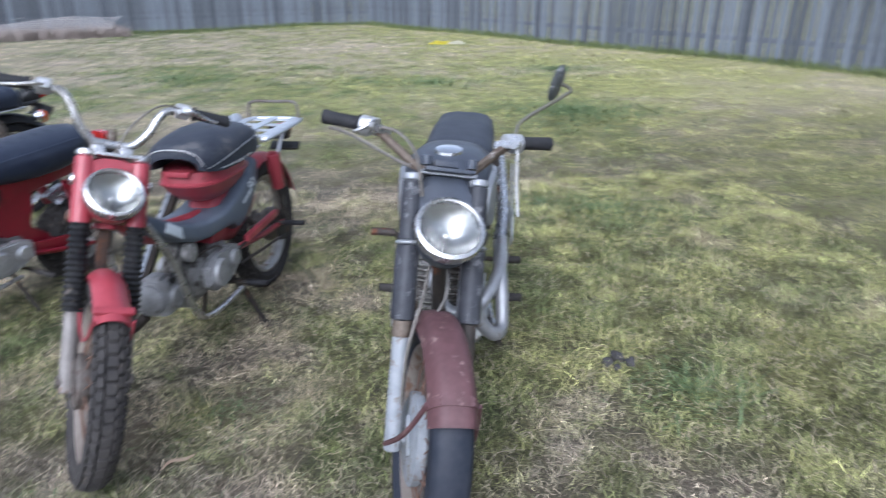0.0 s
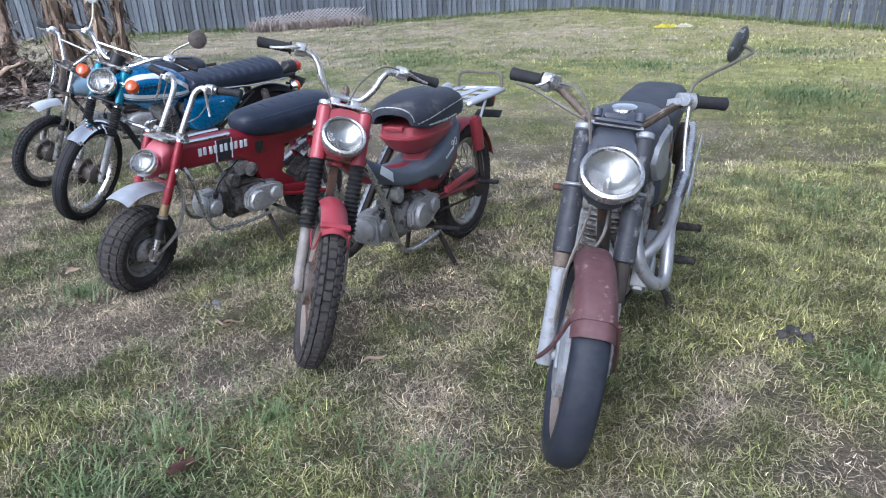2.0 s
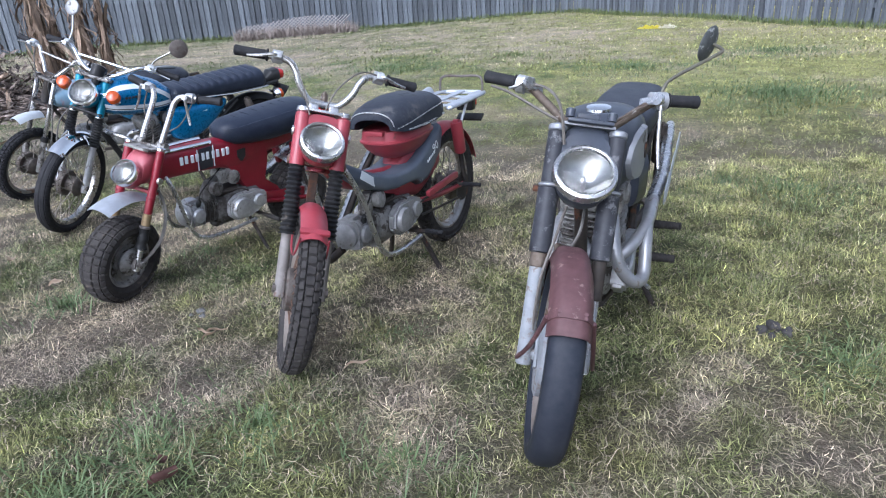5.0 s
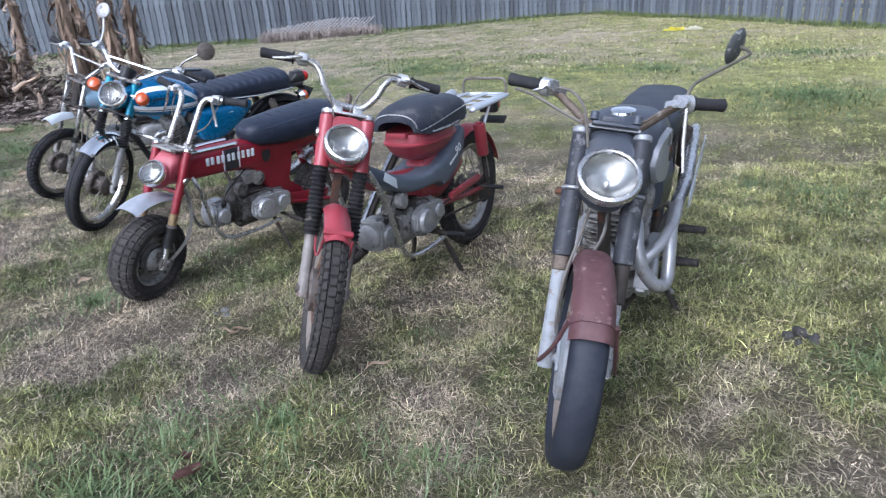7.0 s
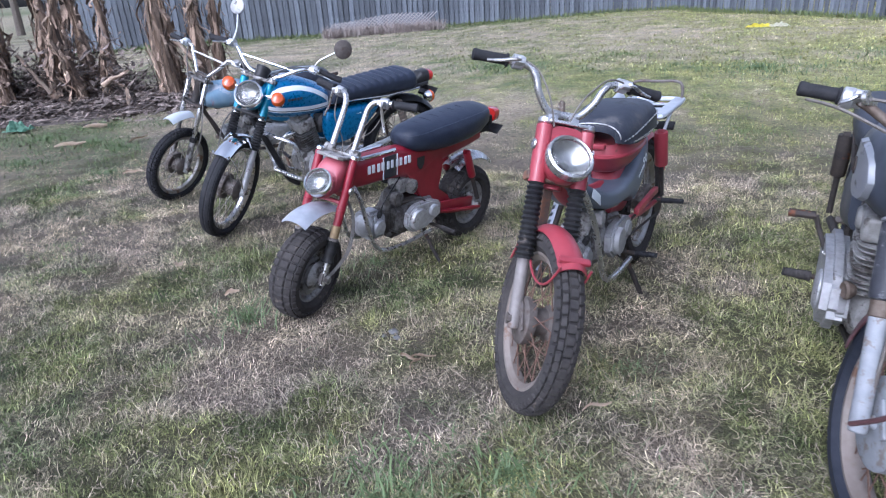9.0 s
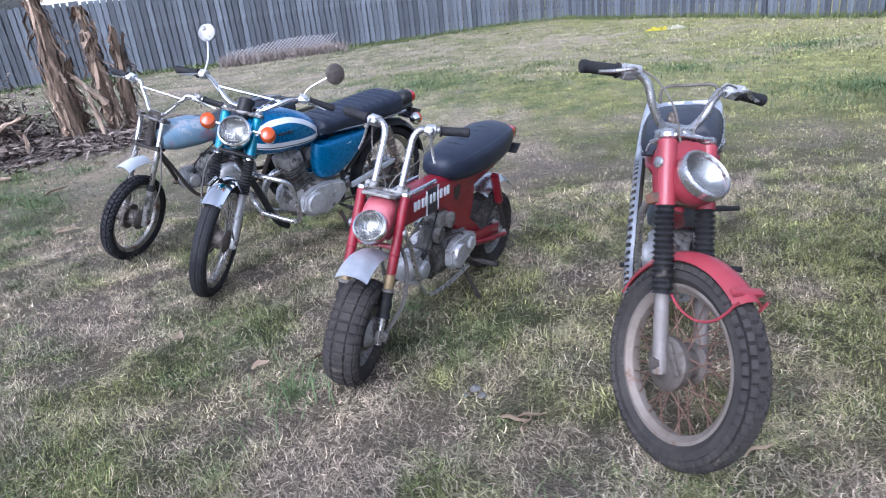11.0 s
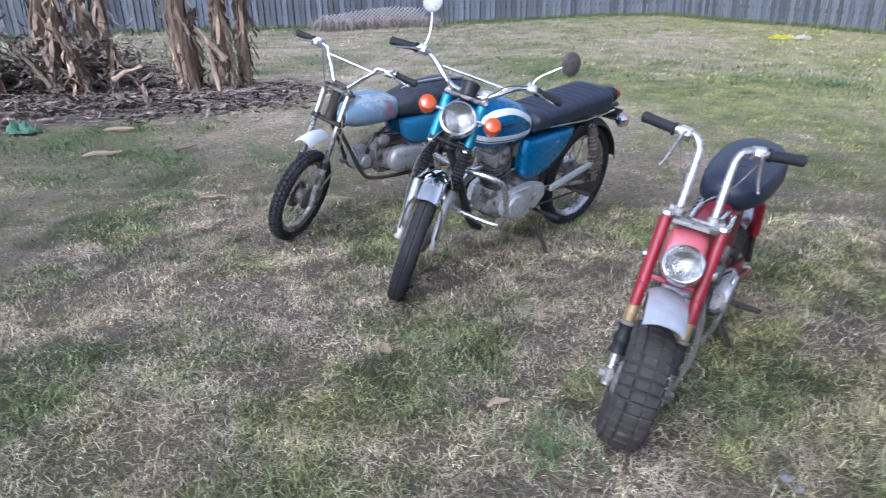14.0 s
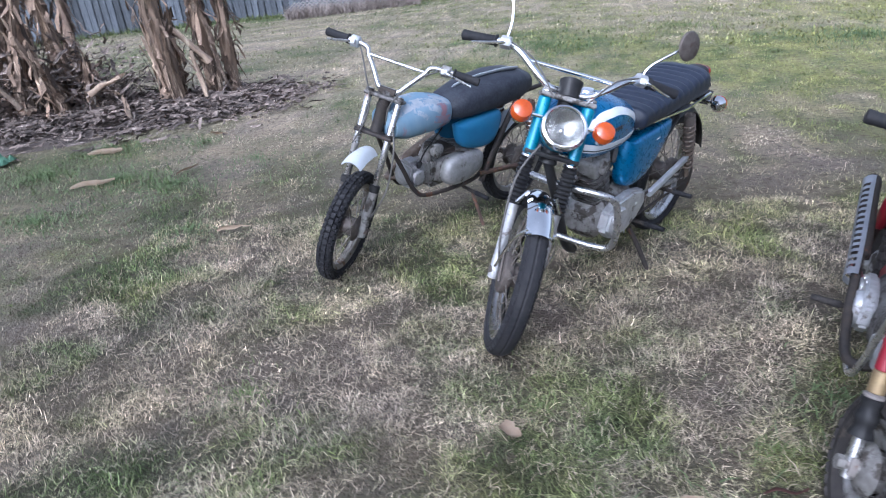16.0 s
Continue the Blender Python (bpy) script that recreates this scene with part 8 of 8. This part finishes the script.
STALKS = [(-4.88, 5.52, 1.95, -0.12, 0.06, 0.105, 70, 1.0), (-4.62, 5.92, 1.45, -0.10, 0.1, 0.09, 60, 0.6), (-4.50, 6.12, 1.22, 0.02, 0.05, 0.075, 40, 0), (-4.98, 5.70, 0.95, 0.12, 0.05, 0.085, 40, 0), (-5.35, 6.3, 1.5, -0.1, 0.1, 0.07, 35, 0),
          (-5.62, 5.20, 0.6, 0.1, 0.0, 0.07, 30, 0), (-5.9, 5.35, 1.55, -0.25, 0.15, 0.09, 70, 0.8), (-6.15, 4.95, 1.35, 0.25, 0.1, 0.08, 70, 0.5), (-6.35, 5.2, 1.8, -0.15, 0.2, 0.10, 80, 0.8), (-6.62, 4.65, 1.7, -0.10, 0.05, 0.12, 90, 0.7),
          (-6.9, 4.95, 2.0, 0.15, 0.1, 0.10, 80, 0.9), (-7.2, 4.5, 1.6, -0.2, 0.1, 0.11, 80, 0.6), (-7.6, 4.75, 1.9, 0.1, 0.2, 0.11, 80, 0.8), (-6.5, 6.45, 1.4, -0.1, 0.1, 0.09, 50, 0.6), (-7.9, 4.2, 1.7, -0.2, 0.0, 0.11, 80, 0.7), (-7.1, 6.2, 1.8, 0.1, 0.1, 0.10, 60, 0.7), (-5.75, 5.0, 0.85, -0.2, -0.1, 0.06, 60, 0)]
for i, s in enumerate(STALKS):
    banana_stalk(*s[:7], 100 + i, s[7])

# fallen leaves and fibre round the clump, and a few long broken stems in it
rng = random.Random(8)
bm = bmesh.new()
for i in range(11500):
    u = rng.random()
    x, y = -8.2 + 4.2 * u + rng.gauss(0, 0.35), 4.35 + 1.4 * u + rng.gauss(0, 0.42)
    a, long = rng.uniform(0, 6.28), rng.random() < 0.06
    L = rng.uniform(0.25, 0.5) if long else rng.uniform(0.04, 0.20)
    heap = -8.4 < x < -5.3 and y > 4.2 + 0.33 * (x + 8.2)
    mu, mv = (x + 6.35) / 2.35, (y - 4.95 - 0.75 * (x + 6.35) / 2.35) / 0.95
    floor_z = max(0.0, 0.13 * (1 - mu * mu - mv * mv) - 0.012)   # on the mound
    z = abs(rng.gauss(0, 0.24 if heap and rng.random() < 0.7 else 0.012)) + 0.012 + floor_z
    d = V(math.cos(a), math.sin(a), rng.uniform(-0.8, 0.8) if heap else rng.uniform(-0.12, 0.2)).normalized()
    face = V(rng.uniform(-0.7, 0.7), rng.uniform(-0.7, 0.7), 1).normalized()
    rows = []
    for j in range(4):
        q = V(x, y, z) + d * (L * j / 3) + V(rng.uniform(-0.02, 0.02), rng.uniform(-0.02, 0.02), rng.uniform(0, 0.03))
        q.z = max(q.z, floor_z + 0.008)
        rows.append((q, face, d))
    shred(bm, rows, rng.uniform(0.006, 0.012) if long else rng.uniform(0.007, 0.026), rng)
tagged(part("leaf_litter", bm, "litter", None, sharp=40), "dry banana leaf litter on bare soil", "leaf litter", kind="stuff")


def broken_stem(foot, tip, r, seed):
    rng = random.Random(seed)
    foot, tip = Vector(foot), Vector(tip)
    bm = bmesh.new()
    line = rounded([foot, foot.lerp(tip, 0.4) + V(0, 0, 0.02), foot.lerp(tip, 0.75), tip], 3)
    tube(bm, line, [r * (1 - 0.4 * k / len(line)) * rng.uniform(0.8, 1.15) for k in range(len(line))], 9)
    for v in bm.verts:
        v.co += V(noise.noise(v.co * 30), noise.noise(v.co * 31 + V(3, 0, 0)), noise.noise(v.co * 29 + V(0, 7, 0))) * r * 0.5
    stem = part("broken_stem", bm, "dead_stem", None, sharp=50)
    tagged(stem, "pale broken dry banana stem leaning in the clump", "dead stem", "broken stems")
    d = (tip - foot).normalized()
    for k in range(7):
        o = d.orthogonal().normalized()
        o.rotate(Matrix.Rotation(rng.uniform(0, 6.28), 3, d))
        p = foot.lerp(tip, rng.uniform(0.1, 0.8))
        bm = bmesh.new()
        shred(bm, [(p + o * r * rng.uniform(0.9, 1.2) + d * 0.06 * j + V(0, 0, -0.012 * j * j if k % 2 else 0), o, d) for j in range(4)], r * 0.6, rng)
        part("peeling_strip", bm, "dead_sheath", stem, sharp=40)


M["dead_stem"] = fibre("dead_stem", (0.46, 0.38, 0.29), (0.32, 0.245, 0.18), (0.19, 0.14, 0.105))
for k, (foot, tip, r) in enumerate([((-4.52, 5.70, 0.42), (-5.02, 5.60, 0.98), 0.038), ((-4.55, 5.55, 0.02), (-4.66, 5.62, 0.55), 0.026), ((-5.45, 5.0, 0.30), (-5.10, 5.02, 0.44), 0.028), ((-4.98, 4.80, 0.02), (-5.12, 5.0, 0.2), 0.024),
                                    ((-6.0, 4.75, 0.25), (-6.5, 4.9, 0.7), 0.028), ((-5.9, 5.0, 0.35), (-6.1, 5.3, 0.95), 0.03), ((-4.1, 5.9, 0.02), (-4.3, 5.75, 0.05), 0.02)]):
    broken_stem(foot, tip, r, 300 + k)

M["bare_soil"] = surf("bare_soil", (0.062, 0.050, 0.044), (0.125, 0.104, 0.090), 0.95, scale=16, bump=0.6, depth=0.02)
bm = bmesh.new()
loops = []
for k in range(9):
    f = 1 - k / 8
    loops.append([V(-6.35 + f * (2.35 * math.cos(a) + 0.1 * math.sin(5 * a)), 4.95 + f * (0.95 * math.sin(a) + 0.12 * math.cos(3 * a)) + f * 0.75 * math.cos(a), 0.13 * (1 - f * f) - 0.012) for a in [2 * math.pi * j / 40 for j in range(40)]])
skin(bm, loops)
tagged(part("soil_mound", bm, "bare_soil", None), "low mound of bare dark soil under the dead plants", "soil", kind="structure")

# ---- small things on the lawn ----
M["yellow"] = surf("yellow_plastic", (0.72, 0.62, 0.04), (0.60, 0.52, 0.04), 0.45, scale=8, bump=0.1)
M["green_plastic"] = surf("green_plastic", (0.15, 0.31, 0.21), (0.12, 0.26, 0.17), 0.5, scale=10, bump=0.1)
M["pale_plastic"] = surf("pale_plastic", (0.66, 0.64, 0.52), (0.58, 0.55, 0.42), 0.5, scale=8, bump=0.1)
M["clod"] = surf("dark_clod", (0.035, 0.033, 0.035), (0.06, 0.055, 0.052), 0.95, scale=40, bump=0.6, depth=0.006)
M["stone"] = surf("grey_stone", (0.10, 0.10, 0.105), (0.16, 0.16, 0.16), 0.85, scale=30, bump=0.4)
M["dry_leaf"] = surf("dry_leaf", (0.36, 0.27, 0.19), (0.45, 0.37, 0.29), 0.8, scale=25, bump=0.3)
M["red_leaf"] = surf("red_brown_leaf", (0.10, 0.042, 0.034), (0.065, 0.032, 0.028), 0.8, scale=25, bump=0.3)
M["wire"] = surf("weathered_strip", (0.33, 0.315, 0.315), (0.22, 0.205, 0.20), 0.8, 0.0, scale=10, bump=0.1)
M["dead_weed"] = surf("dead_weeds", (0.20, 0.165, 0.145), (0.275, 0.235, 0.21), 0.9, scale=20, bump=0.0)


def crumpled(name, x, y, sx, sy, h, mat, label, category, seed, turn=0):
    bm = bmesh.new()
    n, m = 14, 9
    v = [[None] * m for _ in range(n)]
    for i in range(n):
        for j in range(m):
            a, b = (i / (n - 1) - 0.5), (j / (m - 1) - 0.5)
            q = noise.noise(V(a * 5 + seed, b * 5, seed))
            z = h * (0.35 + q) * (1 - (2 * a) ** 4) * (1 - (2 * b) ** 4)
            v[i][j] = bm.verts.new((a * sx * (1 + 0.2 * noise.noise(V(b * 4, seed, 0))), b * sy * (1 + 0.3 * noise.noise(V(a * 4, 0, seed))), max(z, 0.0)))
    top = [bm.faces.new((v[i][j], v[i + 1][j], v[i + 1][j + 1], v[i][j + 1])) for i in range(n - 1) for j in range(m - 1)]
    r = bmesh.ops.solidify(bm, geom=top, thickness=0.004)
    ob = part(name, bm, mat, None)
    ob.matrix_world = Matrix.Translation((x, y, 0.02)) @ Matrix.Rotation(radians(turn), 4, "Z")
    return tagged(ob, label, category)


crumpled("plastic_sheet", 3.24, 12.3, 0.42, 0.34, 0.09, "yellow", "crumpled yellow plastic sheet on the grass", "plastic sheet", 3, -20)
crumpled("plastic_sheet", 3.56, 12.25, 0.36, 0.3, 0.08, "pale_plastic", "crumpled pale plastic lying beside the yellow sheet", "plastic sheet", 5, -20)
crumpled("plastic_bag", -5.62, 3.80, 0.27, 0.18, 0.15, "green_plastic", "crumpled green plastic bag near the dead plants", "plastic bag", 9, 10)


def lump(name, x, y, r, mat, label, category, seed, flat=0.7):
    bm = bmesh.new()
    bmesh.ops.create_icosphere(bm, subdivisions=3, radius=r)
    for v in bm.verts:
        v.co *= 1 + 0.45 * noise.noise(v.co / r * 1.4 + V(seed, 0, 0)) + 0.15 * noise.noise(v.co / r * 4)
        v.co.z *= flat
    ob = part(name, bm, mat, None, sharp=80)
    ob.matrix_world = Matrix.Translation((x, y, r * flat * 0.72))
    return tagged(ob, label, category, name + "s in the grass")


for i, (x, y, r) in enumerate([(2.0, 0.13, 0.019), (2.045, 0.155, 0.023), (2.08, 0.118, 0.019), (2.025, 0.10, 0.012)]):
    lump("soil_clod", x, y, r, "clod", "dark clod of soil lying in the grass", "clod", 20 + i, 0.95)
for i, (x, y, r) in enumerate([(-0.155, 0.185, 0.018), (-0.13, 0.15, 0.013), (-0.185, 0.16, 0.009)]):
    lump("stone", x, y, r, "stone", "small grey stone half sunk in the grass", "stone", 30 + i)


def fallen_leaf(x, y, L, w, turn, mat, label, seed):
    rng = random.Random(seed)
    bm = bmesh.new()
    ribbon(bm, rounded([(-L / 2, 0, 0.004), (-L / 5, rng.uniform(-0.01, 0.01), 0.022), (L / 5, rng.uniform(-0.01, 0.01), 0.02), (L / 2, 0.0, 0.03)], 3), w, rng, 0.5)
    f = list(bm.faces)
    bmesh.ops.solidify(bm, geom=f, thickness=0.0015)
    ob = part("fallen_leaf", bm, mat, None, sharp=75)
    ob.matrix_world = Matrix.Translation((x, y, 0.02)) @ Matrix.Rotation(radians(turn), 4, "Z") @ Matrix.Rotation(rng.uniform(-0.3, 0.3), 4, "X")
    return tagged(ob, label, "leaf", "fallen leaves")


for i, (x, y, L, w, a, mat) in enumerate([(-0.03, -0.02, 0.10, 0.010, -35, "dry_leaf"), (0.02, -0.01, 0.10, 0.013, -5, "dry_leaf"), (0.01, -0.05, 0.08, 0.008, 70, "dry_leaf"), (-1.40, 0.63, 0.10, 0.022, -50, "dry_leaf"), (-2.93, 2.22, 0.15, 0.011, 5, "dry_leaf"),
                                          (-2.86, 2.24, 0.12, 0.008, -12, "dry_leaf"), (0.24, -0.77, 0.08, 0.016, 30, "red_leaf"), (0.20, -0.72, 0.06, 0.015, -40, "red_leaf"), (-0.96, 0.37, 0.07, 0.012, 10, "dry_leaf"), (-0.72, 0.42, 0.10, 0.012, 0, "red_leaf"),
                                          (-4.3, 3.1, 0.3, 0.02, 20, "dry_leaf"), (-3.9, 4.3, 0.26, 0.02, -30, "dry_leaf"), (-3.7, 3.3, 0.2, 0.016, 60, "dry_leaf"), (-4.7, 3.9, 0.3, 0.025, 5, "dry_leaf"), (0.62, -0.20, 0.09, 0.005, 20, "dry_leaf")]):
    fallen_leaf(x, y, L, w, a, mat, "curled dry leaf lying on the grass" if mat == "dry_leaf" else "red-brown dead leaf in the grass", 60 + i)


def lattice_panel(a, b, h):
    """A slumped panel of crossed strips leaning on the ground near the fence."""
    a, b = Vector((*a, 0)), Vector((*b, 0))
    L = (b - a).length
    d = (b - a).normalized()
    root = new("lattice_panel")
    root.matrix_world = Matrix.Translation(a) @ Matrix.Rotation(math.atan2(d.y, d.x), 4, "Z") @ Matrix.Rotation(radians(-38), 4, "X")
    tagged(root, "slumped panel of grey diagonal lattice by the fence", "lattice panel")
    n = int(L / 0.11)
    for s in (1, -1):
        bm = bmesh.new()
        block(bm, (h * 1.35, 0.008, 0.022), Matrix(), 0.002, 1)
        me = bpy.data.meshes.new("strip")
        bm.to_mesh(me)
        bm.free()
        me.materials.append(M["wire"])
        for i in range(n):
            o = new("strip", me)
            o.parent = root
            o.matrix_local = Matrix.Translation((0.15 + (L - 0.3) * i / (n - 1), 0.005 * s, h / 2 + 0.03 * math.sin(i * 0.5))) @ Matrix.Rotation(radians(45 * s), 4, "Y")


lattice_panel((-7.0, 15.35), (-4.2, 16.2), 0.55)
blades("dead_weeds", edge_spots((-6.9, 15.0), (-3.9, 16.0), 2600, 51, 0.7), 0.34, 0.014, 0.75, "heap of dead brown weeds by the lattice", "dead_weed", 52)
